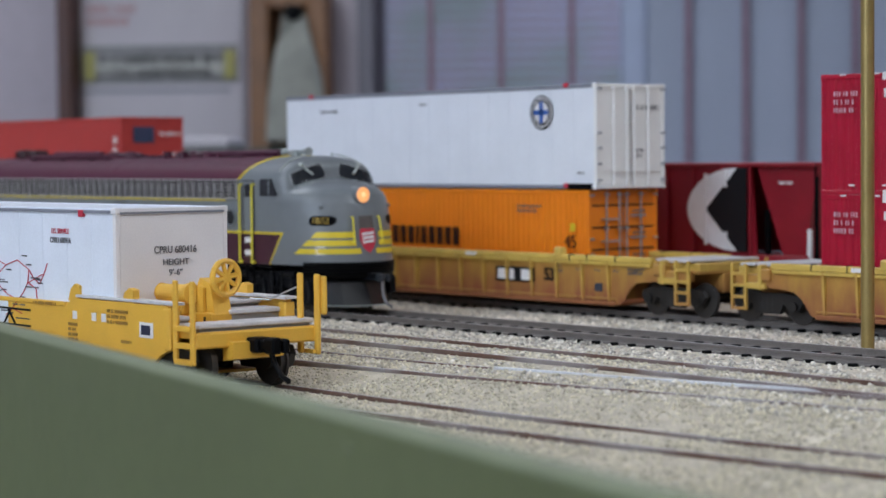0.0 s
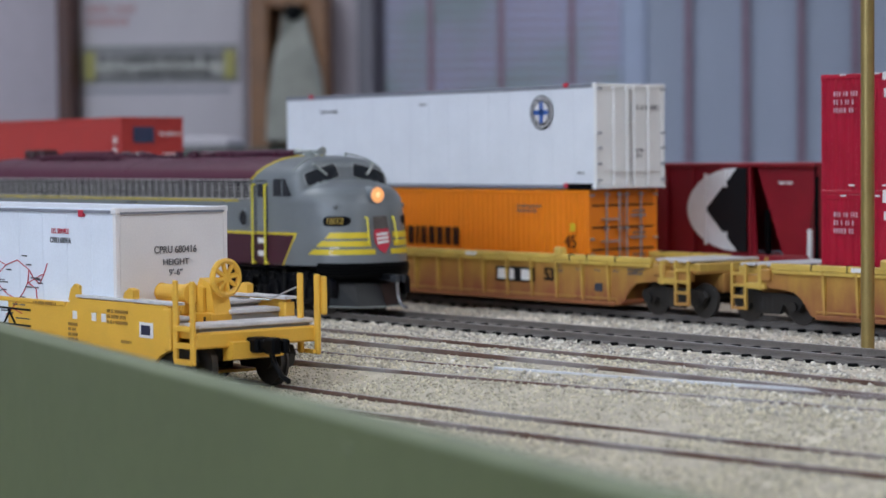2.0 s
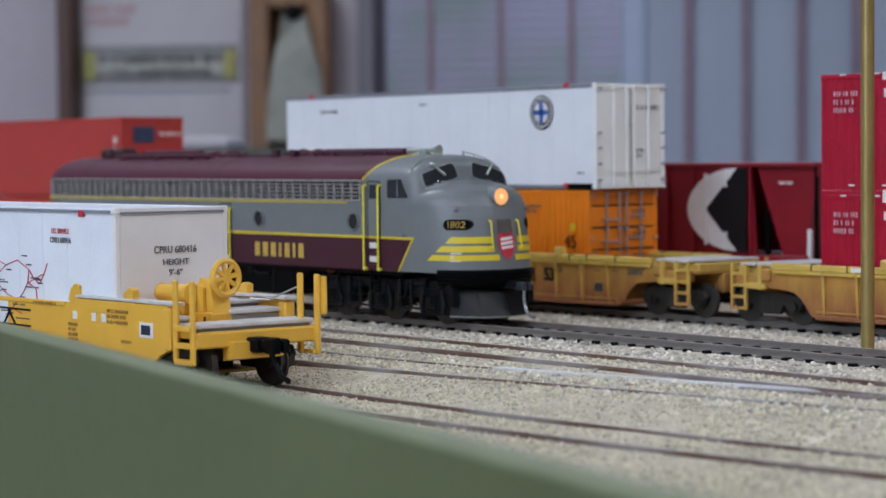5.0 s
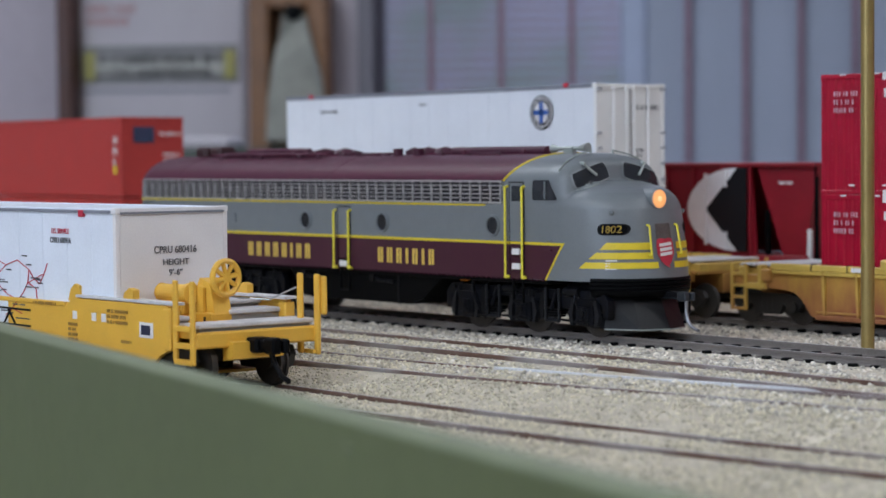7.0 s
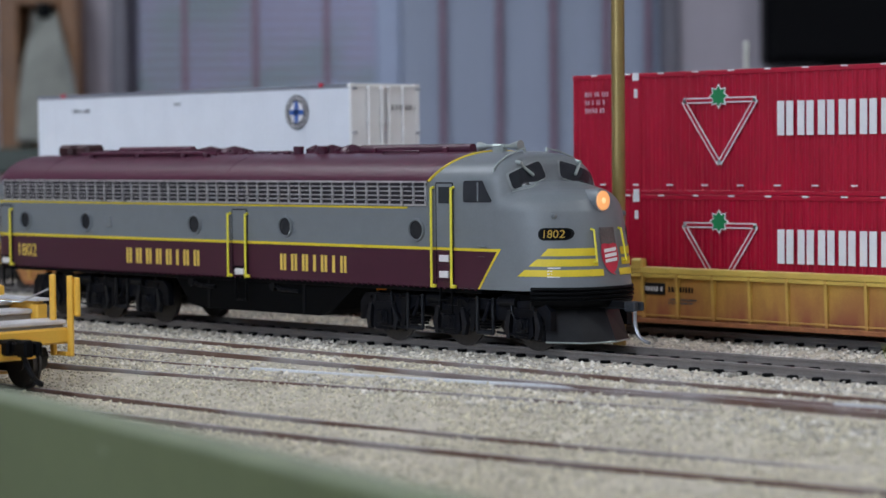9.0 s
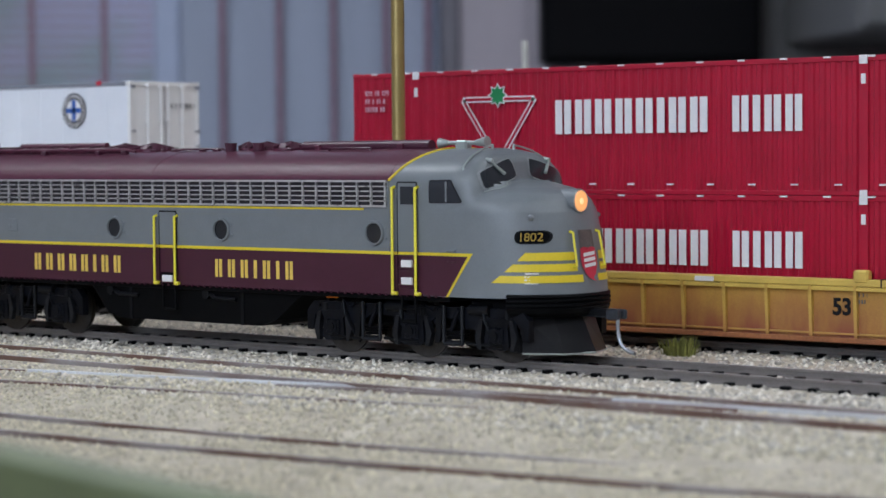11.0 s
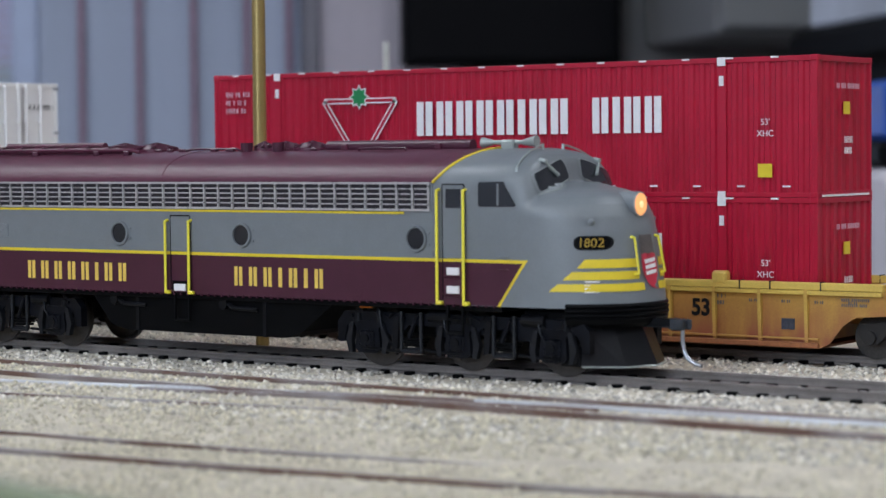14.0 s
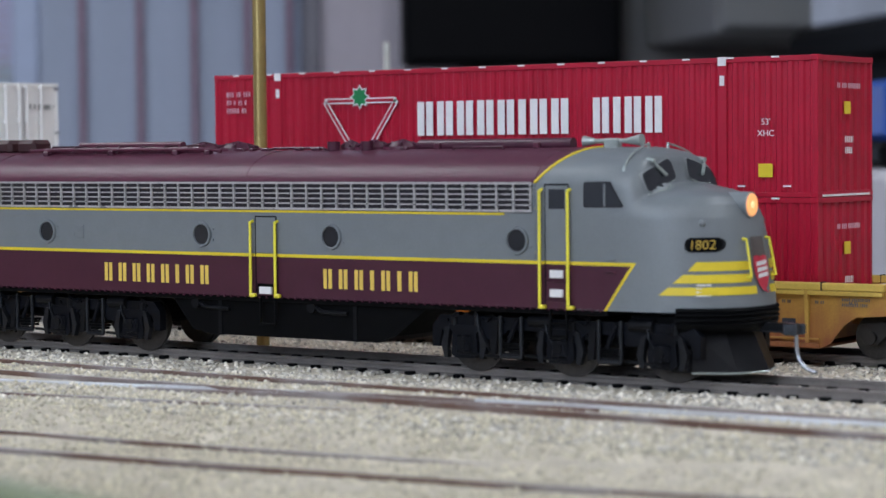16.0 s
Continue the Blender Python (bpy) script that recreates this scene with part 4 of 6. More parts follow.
    for ch in chains:
        for (ax, az), (bx, bz) in zip(ch, ch[1:]):
            part("route_line", rod((ax, y, az), (bx, y, bz), 0.00012, seg=6), RED_INK, m)
    for i in range(34):
        ch = rnd.choice(chains)
        px, pz = rnd.choice(ch)
        small_bars(1, 0.0024, 0.0005, GREY_INK, m, side_face(px + rnd.uniform(-0.002, 0.004), y - 0.0001, pz + rnd.choice((-0.0011, 0.0011))), gaps=False)
    lettering("CPRU 680416", 0.0023, GREY_INK, m, end_face(0.0002, 0.0155, 0.0236), width=0.86)
    lettering("HEIGHT", 0.0020, GREY_INK, m, end_face(0.0002, 0.0156, 0.0208))
    lettering("9'-6\"", 0.0020, GREY_INK, m, end_face(0.0002, 0.0155, 0.0184))


build_containers()


# ---- wagons ----
def wheel_mesh(radius=0.0048):
    bm = bmesh.new()
    add_rod(bm, (0, -0.0007, 0), (0, 0.0007, 0), radius, seg=28)
    add_rod(bm, (0, 0.0005, 0), (0, 0.0011, 0), radius + 0.0005, seg=28)
    add_rod(bm, (0, -0.0011, 0), (0, -0.0006, 0), radius * 0.35, seg=12)
    return bm


WHEEL_ME = mesh_of("wheel", wheel_mesh(), mat("wheel_steel", (0.05, 0.045, 0.042), 0.5, metal=0.4, vary=0.3))
TRUCK_MAT = mat("dark_brown_truck_plastic", (0.014, 0.012, 0.011), 0.55, vary=0.3, bump=0.1)


def truck(parent, x):
    """A two-axle truck with side frames; its wheels stand on z = 0."""
    prof = [(-0.0135, 0.006), (-0.0125, 0.0078), (-0.006, 0.0085), (0.006, 0.0085), (0.0125, 0.0078), (0.0135, 0.006), (0.0115, 0.0032), (0.0085, 0.0032), (0.0062, 0.0055),
            (0.0045, 0.0025), (-0.0045, 0.0025), (-0.0062, 0.0055), (-0.0085, 0.0032), (-0.0115, 0.0032)]
    t = part("truck", box(-0.004, 0.004, -0.011, 0.011, 0.0045, 0.0075, 0.0004), TRUCK_MAT, parent, at=pose(x, 0, 0))
    for s in (-1, 1):
        bm = prism(prof, s * 0.0116, s * 0.0132)
        for k in range(3):
            add_rod(bm, (-0.002 + k * 0.002, s * 0.0125, 0.003), (-0.002 + k * 0.002, s * 0.0125, 0.0078), 0.0008, seg=8)
        for q in (-0.0101, 0.0101):
            add_rod(bm, (q, s * 0.0128, 0.0048), (q, s * 0.0142, 0.0048), 0.0016, seg=12)
        part("side_frame", bm, TRUCK_MAT, t)
        for q in (-0.0101, 0.0101):
            w = share("wheel", WHEEL_ME, t, pose(q, s * 0.0088, 0.0048, 0, 0, 0 if s > 0 else 180))
    return t


def coupler(parent, x, y, z, direction=1, material=None):
    m = material or BLACK
    bm = box(-0.009 * direction, 0.0, -0.0012, 0.0012, -0.001, 0.001, 0.0003)
    add_box(bm, 0, 0.0034 * direction, -0.0018, 0.0006, -0.0016, 0.0016, 0.0004)
    add_box(bm, 0.0014 * direction, 0.0042 * direction, 0.0008, 0.0022, -0.0014, 0.0014, 0.0004)
    add_box(bm, -0.0012 * direction, 0.001 * direction, 0.0, 0.0022, -0.0015, 0.0015, 0.0003)
    c = part("coupler", bm, m, parent, at=pose(x, y, z))
    return c


def ladder(parent, x, y, z0, z1, w, material, rungs=3):
    bm = bmesh.new()
    for s in (-w / 2, w / 2):
        add_box(bm, x + s - 0.00045, x + s + 0.00045, y - 0.0004, y + 0.0004, z0, z1)
    for i in range(rungs):
        z = z0 + (z1 - z0) * (i + 0.03) / rungs
        add_box(bm, x - w / 2, x + w / 2, y - 0.0006, y + 0.0005, z, z + 0.0008)
    return part("ladder", bm, material, parent)


def well_car(at, label):
    """Weathered yellow well car, centred on its well."""
    car = thing("well_car", at, label, "freight car", "well cars")
    a, yo, top, low = 0.0935, 0.0172, 0.0174, 0.0020
    side = [(-a, low), (a, low), (a + 0.0025, low + 0.0012), (a + 0.006, low + 0.0055), (a + 0.009, low + 0.0075), (a + 0.0185, low + 0.0082), (a + 0.0185, top - 0.0022), (a + 0.0165, top),
            (-a - 0.0165, top), (-a - 0.0185, top - 0.0022), (-a - 0.0185, low + 0.0082), (-a - 0.009, low + 0.0075), (-a - 0.006, low + 0.0055), (-a - 0.0025, low + 0.0012)]
    for s in (-1, 1):
        part("side_plate", prism(side, s * (yo - 0.0010), s * (yo - 0.0016)), CAR_YELLOW, car)
        part("top_chord", box(-a - 0.0165, a + 0.0165, s * (yo - 0.0018), s * (yo + 0.0004), top - 0.0018, top, 0.0002), CHORD_YELLOW, car)
        part("bottom_chord", box(-a, a, s * (yo - 0.0014), s * (yo - 0.0002), low, low + 0.0013, 0.0002), RUST, car, "rust-stained lower chord")
        for nx in (a - 0.020, a - 0.012, a + 0.001, -a + 0.020, -a + 0.012, -a - 0.001):
            part("chord_seam", box(nx - 0.00015, nx + 0.00015, s * (yo - 0.0018), s * (yo + 0.0006), top - 0.0018, top + 0.0002), TRUCK_MAT, car)
        rib = mesh_of("rib", turned(prism([(-s * (yo - 0.0012), low + 0.0004), (-s * (yo - 0.0004), low + 0.0004), (-s * (yo + 0.0003), top - 0.0030), (-s * (yo + 0.0004), top - 0.0014), (-s * (yo - 0.0012), top - 0.0014)], -0.00042, 0.00042), pose(0, 0, 0, 0, 0, -90)), RIB_YELLOW)
        part("lower_ledge", box(-a, a, s * (yo - 0.0010), s * (yo - 0.0003), low + 0.0020, low + 0.0024), RIB_YELLOW, car)
        part("chord_lip", box(-a - 0.0160, a + 0.0160, s * (yo - 0.0010), s * (yo + 0.0002), top - 0.0029, top - 0.0019, 0.0001), CHORD_YELLOW, car)
        for i in range(16):
            share("rib", rib, car, pose(-a + 0.003 + i * (2 * a - 0.006) / 15, 0, 0))
        part("corner_guide", box(a - 0.0275, a - 0.0235, s * (yo - 0.002), s * (yo + 0.0007), top - 0.001, top + 0.0022, 0.0005), CHORD_YELLOW, car)
        part("corner_guide", box(-a + 0.0235, -a + 0.0275, s * (yo - 0.002), s * (yo + 0.0007), top - 0.001, top + 0.0022, 0.0005), CHORD_YELLOW, car)
        for e in (-1, 1):
            part("end_beam", box(e * (a + 0.0185), e * (a + 0.031), s * (yo - 0.004), s * (yo - 0.0006), 0.0105, 0.0138, 0.0003), CAR_YELLOW, car)
            ladder(car, e * (a + 0.0292), s * (yo - 0.0003), 0.0035, 0.0168, 0.0052, RIB_YELLOW, 4)
            part("grab_bracket", box(e * (a + 0.0200), e * (a + 0.0216), s * (yo - 0.0026), s * (yo + 0.0004), 0.0095, 0.0168, 0.0003), RIB_YELLOW, car)
            part("side_sill", box(e * (a + 0.0190), e * (a + 0.0265), s * (yo - 0.0010), s * (yo + 0.0001), 0.0098, 0.0116, 0.0002), RIB_YELLOW, car)
            part("cross_step", box(e * (a + 0.017), e * (a + 0.022), s * (yo - 0.003), s * (yo + 0.0003), 0.0122, 0.0156, 0.0004), CAR_YELLOW, car)
    for e in (-1, 1):
        part("cross_beam", box(e * (a + 0.0230), e * (a + 0.0330), -0.0135, 0.0135, 0.0132, 0.0160, 0.0004), RIB_YELLOW, car)
        part("brake_drum", rod((e * (a + 0.0225), -0.0125, 0.0150), (e * (a + 0.0225), -0.0095, 0.0150), 0.0016, seg=14), RIB_YELLOW, car)
        part("end_platform", box(e * a, e * (a + 0.033), -0.0145, 0.0145, 0.0128, 0.0138, 0.0002), CAR_YELLOW, car)
        for k in range(3):
            part("walkway", box(e * (a + 0.012 + k * 0.0065), e * (a + 0.0175 + k * 0.0065), -0.0150, 0.0150, 0.0163, 0.0170, 0.0001), WALKWAY, car, "pale grey grated walkway")
        part("centre_sill", box(e * (a + 0.002), e * (a + 0.034), -0.004, 0.004, 0.007, 0.0128, 0.0003), CAR_YELLOW, car)
        part("bulkhead", box(e * (a + 0.0005), e * (a + 0.0015), -0.0155, 0.0155, 0.004, top - 0.003), CAR_YELLOW, car)
        truck(car, e * (a + 0.0215))
        coupler(car, e * (a + 0.036), 0, 0.0088, e)
    part("well_floor", box(-a, a, -0.0155, 0.0155, low, low + 0.0006), RUST, car)
    ys = -yo + 0.0009
    small_bars(2, 0.0095, 0.0018, GREY_INK, car, side_face(-0.0530, ys - 0.0001, 0.0082))
    lettering("53", 0.0056, BLACK_INK, car, side_face(a - 0.031, ys - 0.0002, 0.0105), "lettering", 0.0001, 0.92, 0.00016)
    for k in range(5):
        small_bars(1 + (k == 0), 0.0022, 0.0012 + 0.002 * (k == 0), GREY_INK, car, side_face(a - 0.0255 + k * 0.0085, ys - 0.0001, 0.0128))
    small_bars(2, 0.007, 0.0024, GREY_INK, car, side_face(a + 0.0095, ys - 0.0008, 0.0130))
    part("stencil_plate", box(a - 0.0096, a - 0.0062, ys - 0.0002, ys, 0.0062, 0.0088), mat("blue_grey_plate", (0.045, 0.05, 0.07), 0.5, vary=0.4, scale=900), car)
    part("white_plate", box(0.022, 0.0275, -yo - 0.0006, -yo - 0.0003, top - 0.0016, top - 0.0004), WHITE_INK, car)
    part("white_plate", box(-0.080, -0.0745, -yo - 0.0006, -yo - 0.0003, top - 0.0016, top - 0.0004), WHITE_INK, car)
    return car


def build_stack_cars():
    wc = well_car(pose(-0.5838, Y_STACK, Z_STACK), "weathered yellow well car carrying a white and an orange container")
    part("car_emblem", box(0.0363, 0.0553, -0.0167, -0.0163, 0.0078, 0.0126), BLACK_INK, wc, "black panel with white bars")
    for k, (w, h) in enumerate(((0.0046, 0.0034), (0.0022, 0.0034), (0.0042, 0.0034))):
        part("emblem_bar", box(0.0376 + k * 0.0058, 0.0376 + k * 0.0058 + w, -0.0169, -0.0167, 0.0085, 0.0085 + h), WHITE_INK, wc)
    w2 = well_car(pose(-0.3152, Y_STACK, Z_STACK), "weathered yellow well car carrying two bright red containers")
    part("number_panel", box(-0.0671, -0.0590, -0.0166, -0.0163, 0.0098, 0.0130), BLACK_INK, w2, "black panel with white bars")
    small_bars(1, 0.0066, 0.0021, WHITE_INK, w2, side_face(-0.0630, -0.0167, 0.0114))
    small_bars(1, 0.0085, 0.0024, BLACK_INK, w2, side_face(-0.0535, -0.0165, 0.0114))
    well_car(pose(-0.8880, Y_STACK, Z_STACK), "weathered yellow well car carrying faded red containers")
    well_car(pose(-0.0530, Y_STACK, Z_STACK), "empty weathered yellow well car coupled behind")


build_stack_cars()


# ---- near car ----
def build_near_car():
    car = thing("near_well_car", Matrix.Translation((0, 0.2608, Z_FRONT)) @ Matrix.Diagonal((1.09, 1, 1.09, 1)), "clean bright yellow well car with a brake wheel at its end", "freight car")
    y0, y1 = -0.0152, 0.0168
    L = -0.61
    for s, ya in ((-1, y0), (1, y1)):
        prof = [(L, 0.004), (-0.375, 0.004), (-0.3705, 0.0068), (-0.3675, 0.0078), (-0.3675, 0.0166), (-0.405, 0.0166), (-0.4085, 0.0150), (L, 0.0150)]
        part("side_plate", prism(prof, ya, ya - s * 0.0011), CLEAN_YELLOW, car)
        part("top_chord", box(L, -0.4085, ya + s * 0.0003, ya - s * 0.0014, 0.0146, 0.0156, 0.0002), CLEAN_YELLOW, car)
        for x in (-0.4052, -0.3832):
            part("corner_guide", prism([(x - 0.0025, 0.0160), (x + 0.0022, 0.0160), (x + 0.0022, 0.0192), (x + 0.0005, 0.0196), (x - 0.0014, 0.0185)], ya - s * 0.0002, ya - s * 0.0018), CLEAN_YELLOW, car)
        part("side_walkway", box(-0.404, -0.3655, ya + s * 0.0002, ya - s * 0.0030, 0.0168, 0.0174, 0.0001), WALKWAY, car, "pale grey walkway strip on the side")
        part("end_flange", box(-0.3690, -0.3664, ya + s * 0.0004, ya - s * 0.0024, 0.0078, 0.0162, 0.0003), CLEAN_YELLOW, car)
    ys = y0 - 0.00015
    part("white_plate", box(-0.3783, -0.3731, ys, ys + 0.0002, 0.0099, 0.0130), WHITE_INK, car)
    part("blue_mark", box(-0.3775, -0.3741, ys - 0.0001, ys, 0.0105, 0.0124), mat("navy_mark", (0.02, 0.025, 0.06), 0.5), car)
    for x in (-0.4045, -0.3965, -0.3925):
        part("white_mark", box(x - 0.0009, x + 0.0009, ys, ys + 0.0002, 0.0122, 0.0139), WHITE_INK, car)
    small_bars(3, 0.0085, 0.0034, FAINT_INK, car, side_face(-0.3868, ys, 0.0135))
    small_bars(4, 0.004, 0.0042, FAINT_INK, car, side_face(-0.4053, ys, 0.0095))
    small_bars(1, 0.010, 0.0009, FAINT_INK, car, side_face(-0.4170, ys - 0.0003, 0.0150))
    small_bars(1, 0.004, 0.001, FAINT_INK, car, side_face(-0.3835, ys, 0.0086))
    for xq, dx in ((-0.446, 0.003), (-0.441, -0.003), (-0.436, 0.003), (-0.431, -0.003)):
        part("emblem_stroke", rod((xq, ys, 0.0098), (xq + dx, ys, 0.0128), 0.00025, seg=6), BLACK_INK, car)
    for zq in (0.0096, 0.0131):
        part("emblem_stroke", rod((-0.449, ys, zq), (-0.424, ys, zq), 0.00022, seg=6), BLACK_INK, car)
    # well, end platform and its steelwork
    part("well_floor", box(L, -0.376, y0 + 0.001, y1 - 0.001, 0.0016, 0.0022), CLEAN_YELLOW, car)
    part("bulkhead", box(-0.3895, -0.3885, y0 + 0.001, y1 - 0.001, 0.003, 0.0145), CLEAN_YELLOW, car)
    part("end_platform", box(-0.389, -0.3592, y0 + 0.0012, y1 - 0.0012, 0.0104, 0.0118, 0.0002), CLEAN_YELLOW, car)
    part("end_sill", box(-0.3604, -0.3580, y0 + 0.0004, y1 + 0.0002, 0.0086, 0.0118, 0.0004), CLEAN_YELLOW, car)
    part("striker", prism([(-0.3602, 0.0102), (-0.3566, 0.0096), (-0.3566, 0.0064), (-0.3602, 0.0058)], -0.0065, 0.0065), CLEAN_YELLOW, car)
    for x0, x1, ya, yb, z in ((-0.3665, -0.3592, y0 + 0.002, y1 - 0.0002, 0.0124), (-0.3755, -0.3682, 0.0015, 0.0155, 0.0142), (-0.386, -0.377, 0.004, 0.0160, 0.0155), (-0.3745, -0.3675, y0 + 0.0015, y0 + 0.006, 0.0135)):
        part("end_walkway", box(x0, x1, ya, yb, z, z + 0.0009, 0.0002), WALKWAY, car, "pale grey grated walkway plank")
        # Block below each plank; the shade there is put into its darker grey.
        part("walkway_bracket", box(x0 + 0.0006, x1 - 0.0006, ya + 0.0006, yb - 0.0006, 0.0112, z), mat("shadowed_grey_bracket", (0.30, 0.29, 0.28), 0.6), car)
    part("brake_platform", box(-0.381, -0.3690, -0.0035, 0.0058, 0.0116, 0.0146, 0.0003), CLEAN_YELLOW, car)
    part("brake_bracket", prism([(-0.3795, 0.0140), (-0.3690, 0.0140), (-0.3708, 0.0205), (-0.3745, 0.0215)], -0.0022, 0.0022), CLEAN_YELLOW, car)
    part("brake_cylinder", rod((-0.3858, -0.0045, 0.0182), (-0.3752, -0.0045, 0.0184), 0.0018, seg=20), CLEAN_YELLOW, car)
    part("cylinder_cap", rod((-0.3754, -0.0045, 0.0184), (-0.3742, -0.0045, 0.0184), 0.0021, seg=20), CLEAN_YELLOW, car)
    part("cylinder_cap", rod((-0.3868, -0.0045, 0.0182), (-0.3857, -0.0045, 0.0182), 0.0014, 0.0020, seg=20), CLEAN_YELLOW, car)
    part("cylinder_foot", box(-0.3848, -0.3762, -0.0058, -0.0032, 0.0140, 0.0168, 0.0003), CLEAN_YELLOW, car)
    part("brace_plate", prism([(-0.3812, 0.0140), (-0.3722, 0.0140), (-0.3722, 0.0196), (-0.3738, 0.0200)], -0.0031, -0.0024), CLEAN_YELLOW, car)
    for xq in (-0.3800, -0.3762, -0.3724):
        part("bolt_head", rod((xq, -0.0036, 0.0128), (xq, -0.0030, 0.0128), 0.0005, seg=6), CLEAN_YELLOW, car)
    part("slot", box(-0.3712, -0.3706, -0.0037, -0.0030, 0.0122, 0.0138), TRUCK_MAT, car)
    # brake wheel
    bm = bmesh.new()
    n = 32
    R, r = 0.0034, 0.00065
    rings = []
    for i in range(n):
        a = 2 * math.pi * i / n
        rings.append([bm.verts.new((r * math.cos(b), (R + r * math.sin(b)) * math.cos(a), (R + r * math.sin(b)) * math.sin(a))) for b in (0, math.pi / 3, 2 * math.pi / 3, math.pi, 4 * math.pi / 3, 5 * math.pi / 3)])
    for i in range(n):
        a, b = rings[i], rings[(i + 1) % n]
        for k in range(6):
            bm.faces.new((a[k], a[(k + 1) % 6], b[(k + 1) % 6], b[k]))
    bmesh.ops.recalc_face_normals(bm, faces=bm.faces)
    wh = part("brake_wheel", bm, CLEAN_YELLOW, car, at=pose(-0.3686, 0.0004, 0.0216))
    bmh = rod((-0.0012, 0, 0), (0.0005, 0, 0), 0.0009, seg=12)
    part("hub", bmh, CLEAN_YELLOW, wh)
    for i in range(8):
        a = 2 * math.pi * i / 8 + 0.2
        part("spoke", rod((0, 0.0007 * math.cos(a), 0.0007 * math.sin(a)), (0, R * math.cos(a), R * math.sin(a)), 0.00055, seg=6), CLEAN_YELLOW, wh)
    # corner posts, ladders, coupler
    for x, y, z0, z1, w in ((-0.3650, y0 + 0.0002, 0.0060, 0.0218, 0.0007), (-0.3588, y0 + 0.0002, 0.0055, 0.0218, 0.0007)):
        part("ladder_post", box(x - w, x + w, y - 0.0004, y + 0.0004, z0, z1, 0.0002), CLEAN_YELLOW, car)
    for z in (0.0060, 0.0092, 0.0125):
        part("rung", box(-0.3650, -0.3588, y0 - 0.0004, y0 + 0.0008, z - 0.0006, z + 0.0005, 0.0001), CLEAN_YELLOW, car)
    for x, y, z0, z1 in ((-0.3607, 0.0142, 0.0062, 0.0224), (-0.3575, 0.0163, 0.0060, 0.0222), (-0.3564, 0.0172, 0.0140, 0.0218)):
        part("handrail_post", box(x - 0.0008, x + 0.0008, y - 0.0005, y + 0.0005, z0, z1, 0.0003), CLEAN_YELLOW, car)
    part("far_ladder_rung", box(-0.3607, -0.3575, 0.0150, 0.0158, 0.0062, 0.0070), CLEAN_YELLOW, car)
    part("chain", bar_path([(-0.3745, 0.0005, 0.0185), (-0.3715, 0.006, 0.0172), (-0.3675, 0.011, 0.0168), (-0.3615, 0.0138, 0.0195)], 0.00018), STEEL, car)
    truck(car, -0.3745)
    truck(car, -0.585)
    coupler(car, -0.3525, 0, 0.0090, 1)
    part("coupler_box", box(-0.3600, -0.3545, -0.0022, 0.0022, 0.0074, 0.0104, 0.0005), BLACK, car)
    part("air_hose", bar_path([(-0.3530, 0.0004, 0.0078), (-0.3515, 0.0006, 0.0052), (-0.3495, 0.0008, 0.0030), (-0.3475, 0.001, 0.0022)], 0.0006), SOOT, car)


build_near_car()


